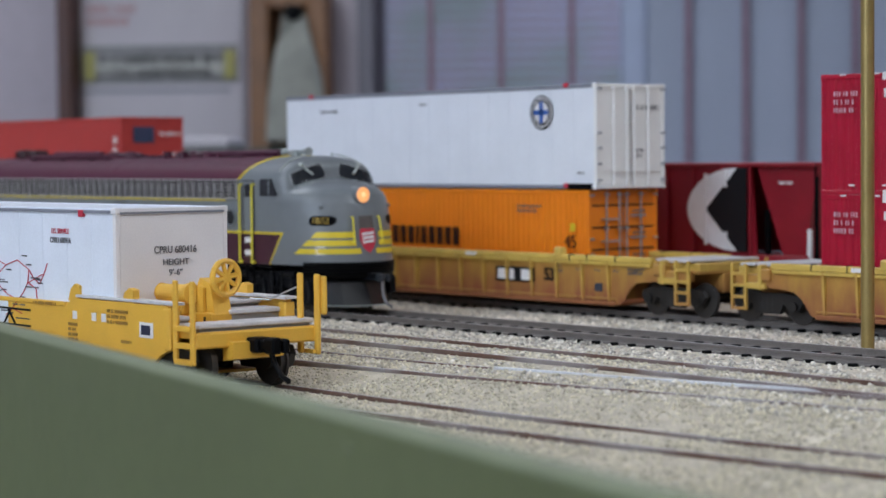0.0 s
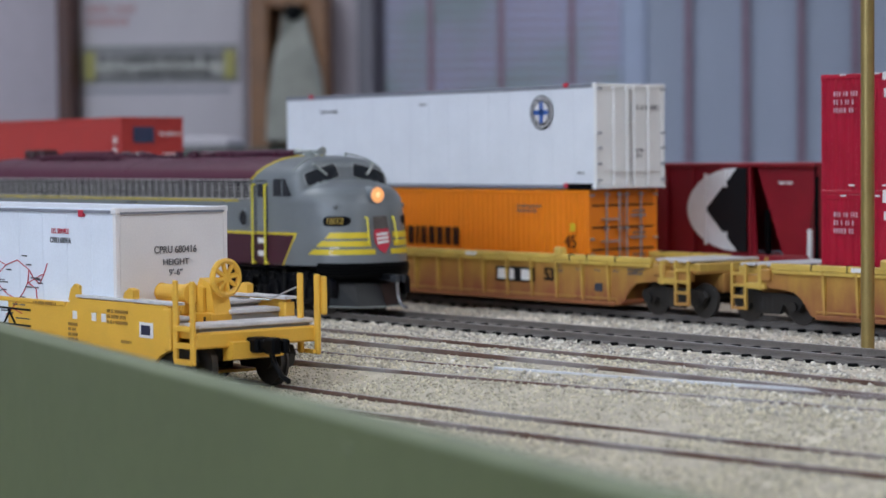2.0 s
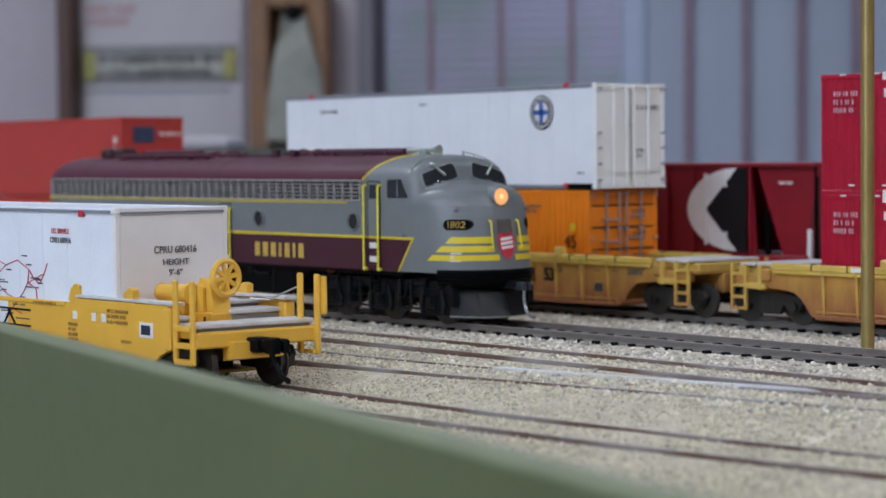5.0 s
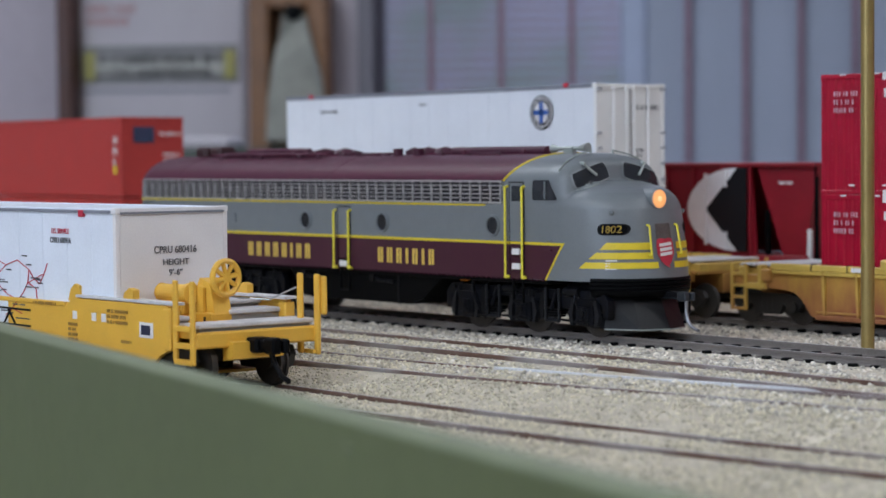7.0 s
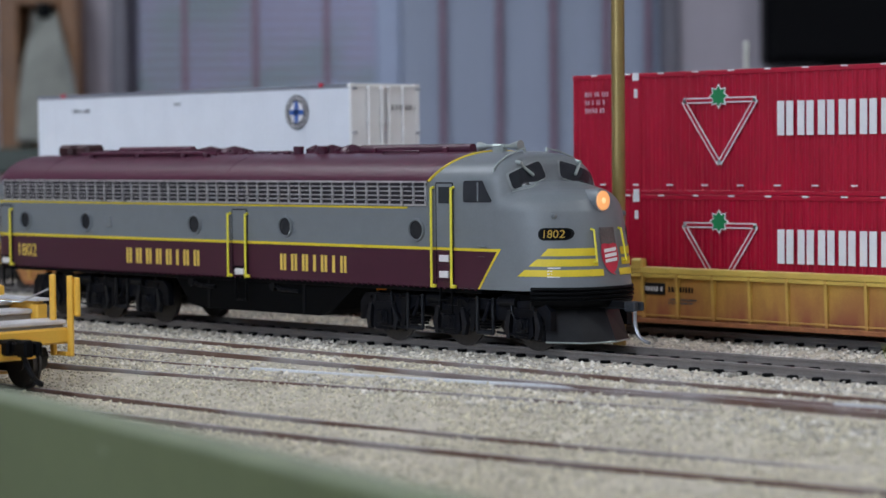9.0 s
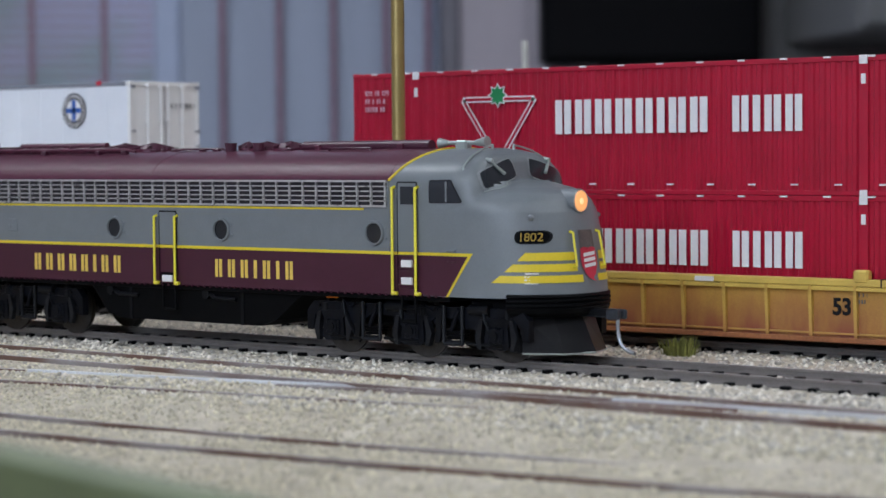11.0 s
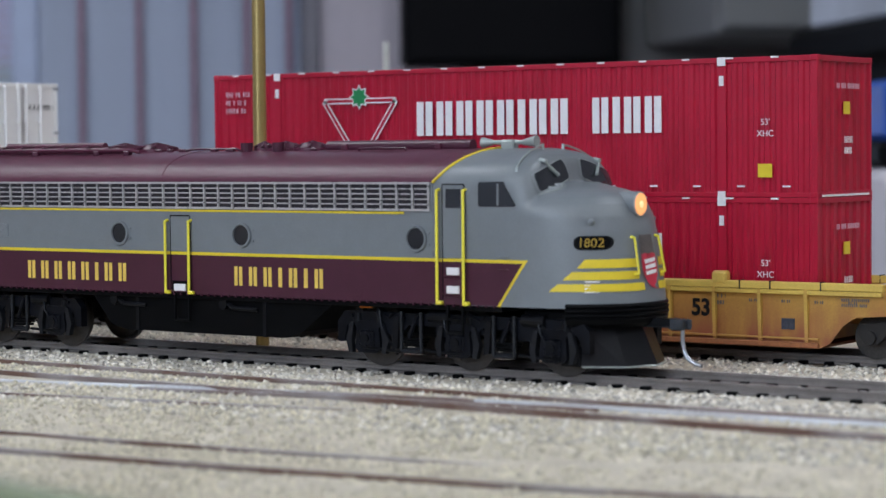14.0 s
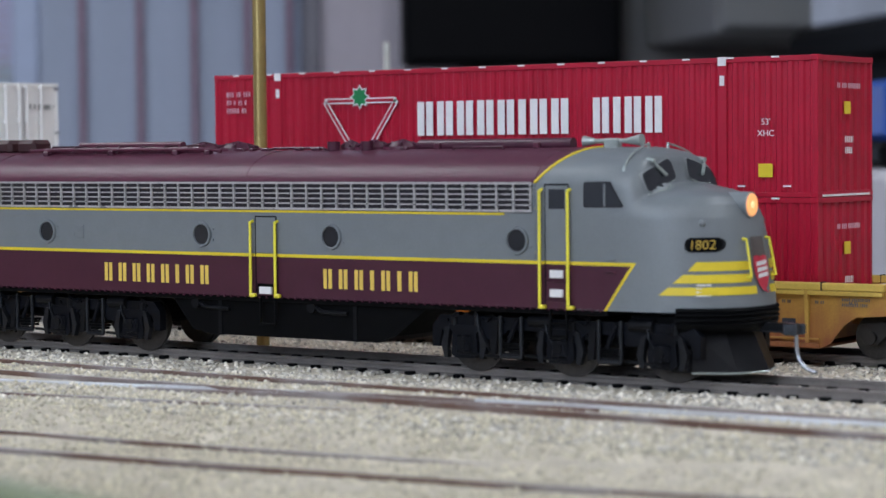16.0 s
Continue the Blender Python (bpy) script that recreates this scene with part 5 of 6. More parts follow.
# ---- hopper wagon behind the stacks ----
def build_hopper():
    h = thing("hopper_wagon", pose(-0.4715, 0.5325, Z_STACK), "dark red hopper wagon with a white and black round emblem", "freight car")
    L, W, T = 0.168, 0.0345, 0.0456
    prof = [(-L + 0.026, 0.0145), (-0.026, 0.0145), (-0.0285, T - 0.001), (-L + 0.0285, T - 0.001)]
    for y in (0.0, W - 0.0008):
        part("side_sheet", prism(prof, y, y + 0.0008), HOPPER_RED, h)
    rib = mesh_of("rib", box(-0.0005, 0.0005, -0.0011, 0.0, 0.0145, T - 0.001, 0.0002), HOPPER_RED)
    for x in (-0.0285, -0.0415, -0.0545, -0.0675, -0.0805, -0.0935, -0.1065, -0.1195, -0.138):
        share("rib", rib, h, pose(x, 0, 0))
    part("top_chord", box(-L, 0, -0.0012, W + 0.0012, T - 0.0014, T, 0.0003), HOPPER_RED, h)
    part("bottom_sill", box(-L + 0.004, -0.004, -0.0006, 0.0014, 0.0128, 0.0152, 0.0003), HOPPER_RED, h)
    # sloping end sheets and the hopper bays
    part("slope_sheet", prism([(-0.0002, T - 0.0014), (-0.0270, T - 0.0014), (-0.0150, 0.0140), (-0.0060, 0.0140)], 0.0012, W - 0.0012), HOPPER_RED, h)
    part("slope_sheet", prism([(-L + 0.0002, T - 0.0014), (-L + 0.0270, T - 0.0014), (-L + 0.0150, 0.0140), (-L + 0.0060, 0.0140)], 0.0012, W - 0.0012), HOPPER_RED, h)
    for x in (-0.055, -0.084, -0.113):
        part("bay", prism([(x - 0.013, 0.0145), (x + 0.013, 0.0145), (x + 0.005, 0.005), (x - 0.005, 0.005)], 0.004, W - 0.004), HOPPER_RED, h)
    part("end_frame", box(-0.0050, -0.0036, 0.0010, 0.0024, 0.0100, 0.0240, 0.0002), WHITE_INK, h, "pale grab post")
    part("end_sill", box(-0.010, 0.002, 0.001, W - 0.001, 0.0098, 0.0138, 0.0003), BLACK, h)
    part("end_post", box(-0.0020, -0.0008, 0.001, 0.0024, 0.0138, T - 0.001, 0.0002), BLACK, h)
    part("end_post", box(-0.0245, -0.0225, 0.002, 0.0034, 0.0138, 0.030, 0.0002), BLACK, h)
    # emblem on the side: a white disc cut by a black triangle
    cx, cz, rx, rz = -0.0335, 0.0300, 0.0234, 0.0139
    pts = [(cx + rx * math.cos(a), cz + rz * math.sin(a)) for a in np.linspace(math.pi / 2, 1.5 * math.pi, 25)]
    part("white_emblem", prism(pts, -0.0014, -0.0012), WHITE_INK, h)
    part("black_emblem", prism([(-0.0480, cz), (cx + 0.0002, cz + rz), (-0.0292, cz + rz), (-0.0292, cz - rz), (cx + 0.0002, cz - rz)], -0.0017, -0.0015), BLACK_INK, h)
    for x, z0, z1 in ((-0.0479, 0.0180, 0.0420), (-0.0385, 0.0164, 0.0226), (-0.0385, 0.0374, 0.0436)):
        part("emblem_rib", box(x - 0.0006, x + 0.0006, -0.0022, -0.0012, z0, z1, 0.0002), WHITE_INK, h)
    small_bars(1, 0.006, 0.0015, WHITE_INK, h, side_face(-0.014, 0.0009, 0.039))
    for x in (-0.018, -L + 0.018):
        t = truck(h, x)
        t.matrix_basis = pose(x, 0.0175, 0)


build_hopper()


# ---- locomotive ----
HALF_W, SILL, BELT, LINE_2, EAVE, ROOF = 0.0183, 0.0133, 0.0227, 0.0326, 0.0392, 0.0462
TIP_Z, TIP_X = (.0133, .015, .021, .028, .032, .0345, .0360, .0367, .0373, .0381, .0386, .0390), (.2292, .2290, .2281, .2269, .2257, .2243, .2228, .2215, .2198, .2160, .2130, .2106)
CAB_Z, CAB_X = (.0133, .0330, .0360, .0390, .0430, .0440, .0448, .0454, .0459, .0462), (.2125, .2116, .2111, .2103, .2091, .2085, .2075, .2062, .2046, .2026)
NOSE_X, NOSE_P, CAB_P, CAB_BACK = 0.203, 2.4, 8.0, 0.190


def nose_width(z):
    t = np.maximum(0.0, (np.asarray(z) - 0.0316) / (0.0392 - 0.0316))
    return HALF_W * np.maximum(0.0, 1 - t ** 2.4) ** (1 / 2.4)


def cab_width(z):
    t = np.maximum(0.0, (np.asarray(z) - 0.0372) / (ROOF - 0.0372))
    return HALF_W * np.maximum(0.0, 1 - t ** 2.3) ** (1 / 2.3)


def skin_half(x, z):
    """Half the body's width at a place along it and a height: the cab and the nose, softly joined."""
    x, z = np.asarray(x, float), np.asarray(z, float)
    q = np.clip((x - CAB_BACK) / (np.interp(z, CAB_Z, CAB_X) - CAB_BACK), 0.0, 1.0)
    c = cab_width(z) * (1 - q ** CAB_P) ** (1 / CAB_P)
    q = np.clip((x - NOSE_X) / (np.interp(z, TIP_Z, TIP_X) - NOSE_X), 0.0, 1.0)
    n = nose_width(z) * (1 - q ** NOSE_P) ** (1 / NOSE_P)
    n = np.where(z < 0.0390, n, 0.0)
    k = 0.0009
    soft = np.where(np.minimum(n, c) > 0, np.maximum(k - np.abs(n - c), 0.0) ** 2 / (4 * k) * np.clip((x - 0.2060) / 0.003, 0, 1), 0.0)
    return np.maximum(n, c) + soft


def skin_front(y, z):
    """How far forward the body reaches at a place across it and a height."""
    xs = np.linspace(0.2300, 0.1900, 500)
    inside = np.nonzero(skin_half(xs, z) >= abs(y))[0]
    if not len(inside):
        return 0.19
    b, a = xs[max(inside[0] - 1, 0)], xs[inside[0]]
    for _ in range(8):
        m = (a + b) / 2
        a, b = (m, b) if skin_half(m, z) >= abs(y) else (a, m)
    return float(a)


def roof_height(y):
    return 0.0372 + (ROOF - 0.0372) * max(0.0, 1 - (abs(y) / HALF_W) ** 2.3) ** (1 / 2.3)


def drape(outline, front, lift, step=0.0008, mirror=False):
    """A painted shape laid on the body: outline in (x, z) on the side or (y, z) on the front."""
    bm = bmesh.new()
    bm.faces.new([bm.verts.new((a, b, 0)) for a, b in outline])
    lo = [min(p[k] for p in outline) for k in (0, 1)]
    hi = [max(p[k] for p in outline) for k in (0, 1)]
    for k in (0, 1):
        c = lo[k] + step
        while c < hi[k]:
            co, no = [0, 0, 0], [0, 0, 0]
            co[k], no[k] = c, 1
            bmesh.ops.bisect_plane(bm, geom=bm.verts[:] + bm.edges[:] + bm.faces[:], plane_co=co, plane_no=no)
            c += step
    for v in bm.verts:
        a, z = v.co.x, v.co.y
        if front:
            v.co = (skin_front(a, z) + lift, a, z)
        else:
            v.co = (a, -(float(skin_half(a, z)) + lift) * (-1 if mirror else 1), z)
    bmesh.ops.recalc_face_normals(bm, faces=bm.faces)
    for f in bm.faces:
        f.smooth = True
    return bm


def nose_band(xa, za, xb, zb, yi, s, lift=0.00016):
    """A stripe round the nose from a slanted end on the side to near the middle."""
    bm = bmesh.new()
    rows = []
    for r in range(4):
        k = r / 3
        z = za + (zb - za) * k
        w, tip = nose_width(z), np.interp(z, TIP_Z, TIP_X)
        q = (xa + (xb - xa) * k - NOSE_X) / (tip - NOSE_X)
        a0, a1 = math.acos(q ** (NOSE_P / 2)), math.asin((yi / w) ** (NOSE_P / 2))
        row = []
        for j in range(25):
            a = a0 + (a1 - a0) * j / 24
            row.append(bm.verts.new((NOSE_X + (tip + lift - NOSE_X) * math.cos(a) ** (2 / NOSE_P), s * (w + lift) * math.sin(a) ** (2 / NOSE_P), z)))
        rows.append(row)
    for a, b in zip(rows, rows[1:]):
        for i in range(24):
            bm.faces.new((a[i], a[i + 1], b[i + 1], b[i])).smooth = True
    bmesh.ops.recalc_face_normals(bm, faces=bm.faces)
    return bm


def rounded(x0, x1, z0, z1, r, n=4):
    pts = []
    for cx, cz, a0 in ((x1 - r, z1 - r, 0), (x0 + r, z1 - r, 90), (x0 + r, z0 + r, 180), (x1 - r, z0 + r, 270)):
        for i in range(n + 1):
            a = radians(a0 + 90 * i / n)
            pts.append((cx + r * math.cos(a), cz + r * math.sin(a)))
    return pts


def softened(outline, turns=2):
    """Cuts the corners of an outline."""
    for _ in range(turns):
        outline = [tuple(Vector(p).lerp(Vector(q), k)) for p, q in zip(outline, outline[1:] + outline[:1]) for k in (0.22, 0.78)]
    return outline


def border(outline, grow):
    c = Vector((sum(p[0] for p in outline) / len(outline), sum(p[1] for p in outline) / len(outline)))
    return [tuple(c + (Vector(p) - c) * (1 + grow / (Vector(p) - c).length)) for p in outline]


def body_section():
    pts = [(-HALF_W, SILL), (-HALF_W, BELT), (-HALF_W, LINE_2), (-HALF_W, EAVE - 0.0003), (-HALF_W, EAVE)]
    zs = 0.0372
    for i in range(1, 13):
        t = i / 12
        z = EAVE + (ROOF - EAVE) * (1 - (1 - t) ** 2)
        pts.append((-HALF_W * max(0, 1 - ((z - zs) / (ROOF - zs)) ** 2.3) ** (1 / 2.3), z))
    return pts


def build_body(loco):
    half = body_section()
    sec = half + [(-y, z) for y, z in half[-2::-1]]
    xs = [0.0, 0.0008, 0.0025, 0.006, 0.05, 0.1, 0.15, 0.186]
    bm = bmesh.new()
    rings = []
    for x in xs:
        k = 1 - 0.05 * max(0, 1 - x / 0.0025) ** 2
        rings.append([bm.verts.new((x, y * k, SILL + (z - SILL) * (k if z > 0.03 else 1))) for y, z in sec])
    for a, b in zip(rings, rings[1:]):
        for i in range(len(sec) - 1):
            f = bm.faces.new((a[i], b[i], b[i + 1], a[i + 1]))
            z = (sec[i][1] + sec[i + 1][1]) / 2
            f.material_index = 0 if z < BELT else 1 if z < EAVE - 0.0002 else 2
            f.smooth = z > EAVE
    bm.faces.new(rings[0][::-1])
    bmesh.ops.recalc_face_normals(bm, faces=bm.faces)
    part("body", bm, [MAROON, GREY, ROOF_SHEEN_MAROON], loco, "grey body with a maroon skirt band and roof")
    # cab and nose in one shell: columns along the cab's back, then rays round the front
    zs = list(np.linspace(SILL, 0.0315, 14)) + list(np.linspace(0.0320, 0.0391, 46)) + [0.0391 + (ROOF - 0.00002 - 0.0391) * (1 - (1 - k / 34) ** 2.2) for k in range(1, 35)]
    back = np.linspace(0.1861, 0.1930, 32)
    ang = np.concatenate([np.linspace(90, 40, 46), np.linspace(39, 0, 40)])
    r = np.linspace(0.0, 0.0400, 900)
    bm = bmesh.new()
    rings = []
    for z in zs:
        side = [(x, float(skin_half(x, z))) for x in back]
        for a in np.radians(ang[1:]):
            px, py = 0.1930 + r * math.cos(a), r * math.sin(a)
            w = skin_half(px, z)
            d = np.where(w > 1e-6, w - py, -1e-4)
            k = int(np.nonzero(d >= 0)[0][-1])
            f = k + (d[k] / (d[k] - d[k + 1]) if k + 1 < len(r) and d[k] > d[k + 1] else 0)
            side.append((0.1930 + f * r[1] * math.cos(a), f * r[1] * math.sin(a)))
        full = [(x, -y) for x, y in side] + side[-2::-1]
        rings.append([bm.verts.new((x, y, z)) for x, y in full])
    for a, b in zip(rings, rings[1:]):
        for i in range(len(a) - 1):
            f = bm.faces.new((a[i], a[i + 1], b[i + 1], b[i]))
            f.smooth = True
            c = f.calc_center_median()
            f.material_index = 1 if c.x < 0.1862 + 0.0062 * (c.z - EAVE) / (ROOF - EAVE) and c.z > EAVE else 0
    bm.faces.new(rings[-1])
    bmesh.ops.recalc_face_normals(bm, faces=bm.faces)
    part("cab", bm, [GREY, ROOF_SHEEN_MAROON], loco, "grey cab with a rounded bonnet nose")


def ring_band(r0, r1, s, lift, seg=28):
    """A flat-faced ring standing proud of the side."""
    bm = bmesh.new()
    rows = []
    for r, y in ((r1, 0.0), (r1 - 0.00012, s * lift), (r0 + 0.0001, s * lift), (r0, 0.0)):
        rows.append([bm.verts.new((r * math.cos(2 * math.pi * k / seg), y, r * math.sin(2 * math.pi * k / seg))) for k in range(seg)])
    for a, b in zip(rows, rows[1:]):
        for k in range(seg):
            bm.faces.new((a[k], a[(k + 1) % seg], b[(k + 1) % seg], b[k]))
    bmesh.ops.recalc_face_normals(bm, faces=bm.faces)
    return bm


def build_loco():
    loco = thing("locomotive", pose(-0.7533, Y_LOCO, 0), "grey and maroon streamlined diesel locomotive with yellow lines, headlight lit", "locomotive")
    build_body(loco)
    # paint: belt lines, cab edge line, maroon point, nose stripes
    for s in (-1, 1):
        e = s * (HALF_W + 0.00006)
        part("belt_line", box(0.001, 0.186, e - 0.00006, e + 0.00006, BELT - 0.00035, BELT + 0.00035), YELLOW, loco)
        part("upper_line", box(0.001, 0.1785, e - 0.00006, e + 0.00006, LINE_2 - 0.0003, LINE_2 + 0.0002), YELLOW, loco)
        mir = s > 0
        part("maroon_point", drape([(0.186, SILL + 0.0001), (0.2028, SILL + 0.0001), (0.2092, BELT), (0.186, BELT)], False, 0.00006, mirror=mir), MAROON, loco)
        part("belt_line", drape([(0.186, BELT - 0.00035), (0.2092, BELT - 0.00035), (0.2098, BELT + 0.00035), (0.186, BELT + 0.00035)], False, 0.0001, mirror=mir), YELLOW, loco)
        part("point_line", drape([(0.2024, SILL), (0.2031, SILL), (0.2098, BELT + 0.0003), (0.2090, BELT + 0.0002)], False, 0.0001, mirror=mir), YELLOW, loco)
        for (xa, za), (xb, zb), yi in (((0.2197, .0215), (0.2211, .0233), 0.0042), ((0.2171, .0191), (0.2189, .0208), 0.0042), ((0.2143, .0167), (0.2162, .0183), 0.0028)):
            part("nose_stripe", nose_band(xa, za, xb, zb, yi, s), YELLOW, loco)
        # number board
        nb = rounded(0.2194, 0.2248, 0.0254, 0.0279, 0.0011)
        part("number_board_rim", drape(border(nb, 0.00035), False, 0.00015, mirror=mir), SOOT, loco)
        part("number_board", drape(nb, False, 0.0003, mirror=mir), BLACK, loco, "black number board with gold figures")
    txt = lettering("1802", 0.0026, GOLD, loco, pose(0, 0, 0), "number", 0.00003, 1.0)
    for v in txt.data.vertices:
        x, z = 0.22205 + v.co.x * 0.80, 0.0266 + v.co.y
        v.co = (x, -(float(skin_half(x, z)) + 0.0005), z)
    arc = []
    for y, z in body_section():
        if z >= EAVE - 0.006:
            arc.append((y, z))
    arc = arc + [(-y, z) for y, z in arc[-2::-1]]
    part("cab_edge_line", bar_path([(0.1862 + 0.0062 * max(0, (z - EAVE) / (ROOF - EAVE)), y * 1.003, z + 0.00004) for y, z in arc if z > EAVE - 0.001], 0.00032, 6), YELLOW, loco)
    # side grilles
    for s in (-1, 1):
        y = s * HALF_W
        part("grille_backing", box(0.004, 0.1855, y - s * 0.0002, y + s * 0.00008, 0.0332, 0.0389), GRILLE_BACK, loco)
        for k in range(6):
            z = 0.0333 + k * 0.0011
            part("grille_bar", box(0.004, 0.1855, y + s * 0.0001, y + s * 0.00035, z - 0.00014, z + 0.00014), GRILLE, loco)
        for z in (0.0332, 0.0389):
            part("grille_rim", box(0.004, 0.1855, y + s * 0.0001, y + s * 0.0005, z - 0.00022, z + 0.00022), GRILLE, loco)
        up = mesh_of("grille_upright", box(-0.00022, 0.00022, y + s * 0.0001, y + s * 0.00055, 0.0331, 0.0390), GRILLE)
        for k in range(44):
            share("grille_upright", up, loco, pose(0.0042 + k * 0.00421, 0, 0))
        # portholes
        for x in (0.0150, 0.0454, 0.0952, 0.1329, 0.1817):
            po = part("porthole", ring_band(0.00225, 0.00290, s, 0.00055), GREY, loco, at=pose(x, y, 0.0271), smooth=False)
            part("porthole_glass", rod((0, s * 0.00002, 0), (0, s * 0.00012, 0), 0.00235, seg=28), PORT_PANE, po)
            for dz in (-0.0012, 0.0012):
                part("porthole_hinge", box(0.0030, 0.0036, s * 0.00005, s * 0.0003, dz - 0.0002, dz + 0.0002), GREY, po)
        part("access_plate", box(0.0542, 0.0576, y - s * 0.0001, y + s * 0.00022, 0.0256, 0.0288, 0.0001), GREY, loco)
        part("plate_slot", bar_path([(0.0546, y + s * 0.00025, 0.0263), (0.0546, y + s * 0.00025, 0.0272), (0.0560, y + s * 0.00025, 0.0272)], 0.00012), GREY, loco)
        part("plate_hinge", box(0.0562, 0.0572, y + s * 0.0001, y + s * 0.0004, 0.0277, 0.0281), GREY, loco)
        # doors with their steps and handrails
        for x0, x1, zt, cab in ((0.1113, 0.1172, 0.0313, False), (0.1886, 0.1941, 0.0386, True), (0.0015, 0.0075, 0.0313, False)):
            dr = part("side_door", box(x0, x1, y - s * 0.0003, y + s * 0.00012, BELT + 0.0004, zt, 0.0001), GREY, loco)
            for xa in (x0 - 0.0001, x1):
                part("door_edge", box(xa, xa + 0.00018, y, y + s * 0.0002, SILL + 0.001, zt), SOOT, dr)
            part("door_edge", box(x0, x1, y, y + s * 0.0002, zt - 0.0001, zt + 0.0002), SOOT, dr)
            if cab:
                part("door_window", box(x0 + 0.0009, x1 - 0.0008, y, y + s * 0.00022, 0.0337, 0.0377), PANE, dr)
                part("door_handle", box(x1 - 0.0012, x1 - 0.0004, y, y + s * 0.0005, 0.0322, 0.0325), GREY, dr)
            # Flush panel: black paints a recess's shade behind the step; the cab's is maroon.
            part("step_backing", box(x0 + 0.0003, x1 - 0.0003, y - s * 0.003, y + s * 0.00007, SILL, BELT - 0.0004 if cab else SILL + 0.003), BLACK if not cab else MAROON, dr)
            for zz in ((0.0157, 0.0196) if cab else (0.0140,)):
                part("step", box(x0 + 0.0012, x1 - 0.0012, y - s * 0.0002, y + s * 0.0006, zz, zz + 0.0016, 0.0001), WHITE_INK, dr, "white step block")
                part("step_lip", box(x0 + 0.0002, x1 - 0.0002, y, y + s * 0.0005, zz - 0.0003, zz), MAROON, dr)
            for xa in (x0 - 0.0009, x1 + 0.0004):
                part("handrail", bar_path([(xa, y, zt - 0.0010), (xa, y + s * 0.0010, zt - 0.0013), (xa, y + s * 0.0010, SILL + 0.0007), (xa, y - s * 0.0002, SILL + 0.0004)], 0.00036), LEMON, loco, "lemon yellow handrail")
                part("handrail_foot", box(xa - 0.0002, xa + 0.0014, y + s * 0.0004, y + s * 0.0015, SILL, SILL + 0.0008, 0.0002), LEMON, loco)
            if cab:
                for zz in (0.0150, 0.0189, 0.0222):
                    part("ladder_rung", rod((x0 + 0.0003, y + s * 0.0002, zz), (x1 - 0.0003, y + s * 0.0002, zz), 0.00022, seg=6), MAROON, dr)
                for zz in (0.0075, 0.0102):
                    part("ladder_rung", rod((x0 + 0.0008, y - s * 0.0004, zz), (x1 - 0.0008, y - s * 0.0004, zz), 0.0003, seg=6), BLACK, dr)
            part("ladder_strap", bar_path([(x0 + 0.0008, y - s * 0.0004, SILL), (x0 + 0.0008, y - s * 0.0004, 0.0072), (x1 - 0.0008, y - s * 0.0004, 0.0072), (x1 - 0.0008, y - s * 0.0004, SILL)], 0.00035), BLACK, loco)
        # cab side window
        wn_ = rounded(0.1980, 0.2066, 0.0342, 0.0390, 0.0004)
        wn_ = [(x - (0.0026 if z > 0.0366 and x > 0.204 else 0), z) for x, z in wn_]
        part("cab_window_frame", drape(border(wn_, 0.0003), False, 0.0001, mirror=s > 0), SOOT, loco)
        wdw = part("cab_window", drape(wn_, False, 0.0002, mirror=s > 0), PANE, loco)
        part("window_bar", box(0.2026, 0.2030, s * (HALF_W + 0.00012), s * (HALF_W + 0.0004), 0.0343, 0.0388), GREY, loco)
        for zz in (0.0236, 0.0211):
            part("grab_rail", bar_path([(0.2030, y, zz), (0.2030, y + s * 0.0005, zz), (0.2052, y + s * 0.0005, zz), (0.2052, y, zz)], 0.00015), GREY if zz > BELT else MAROON, loco)
        # windscreen
        corners = [Vector((s * a, b)) for a, b in ((0.0147, 0.0408), (0.0144, 0.0372), (0.0028, 0.0398), (0.0038, 0.0438))]
        ws = softened([tuple(p.lerp(q, k)) for p, q in zip(corners, corners[1:] + corners[:1]) for k in (0.09, 0.91)], 1)
        ws = border(ws, 0.0003)
        part("windscreen_frame", drape(border(ws, 0.0005), True, 0.00018, 0.0006), mat("light_grey_windscreen_frame", (0.24, 0.26, 0.265), 0.4), loco)
        part("windscreen", drape(ws, True, 0.00035, 0.0006), PANE, loco, "dark windscreen pane")
        # wiper, its motor, and the gasket line under the pane
        xa, xb = skin_front(s * 0.0105, 0.0430), skin_front(s * 0.0072, 0.0402)
        part("wiper_motor", rod((xa - 0.0008, s * 0.0108, 0.0436), (xa + 0.0008, s * 0.0106, 0.0433), 0.0005, seg=12), SILVER, loco)
        part("wiper", bar_path([(xa + 0.0006, s * 0.0107, 0.0434), (xa + 0.0009, s * 0.0100, 0.0425), (xb + 0.0008, s * 0.0074, 0.0404)], 0.00022), SILVER, loco)
        part("wiper_blade", bar_path([(xa + 0.0009, s * 0.0098, 0.0423), (xb + 0.0009, s * 0.0076, 0.0404)], 0.00038), SILVER, loco)
        part("windscreen_gasket", bar_path([(skin_front(s * (0.0148 - 0.0112 * k / 8), 0.0366 + 0.0028 * k / 8) + 0.0002, s * (0.0148 - 0.0112 * k / 8), 0.0366 + 0.0028 * k / 8) for k in range(9)], 0.00016), SILVER, loco)
        # grab rail over the windscreen, on small stanchions
        pts = []
        for i in range(9):
            yy = s * (0.0040 + 0.0122 * i / 8)
            pts.append((0.2046 + 0.0014 * i / 8, yy, roof_height(yy) + 0.0007 - 0.0008 * i / 8))
        for p in (pts[0], pts[-1]):
            part("rail_stanchion", rod((p[0], p[1], p[2] - 0.0018), (p[0], p[1], p[2] + 0.0003), 0.00045, 0.0003, seg=8), SILVER, loco)
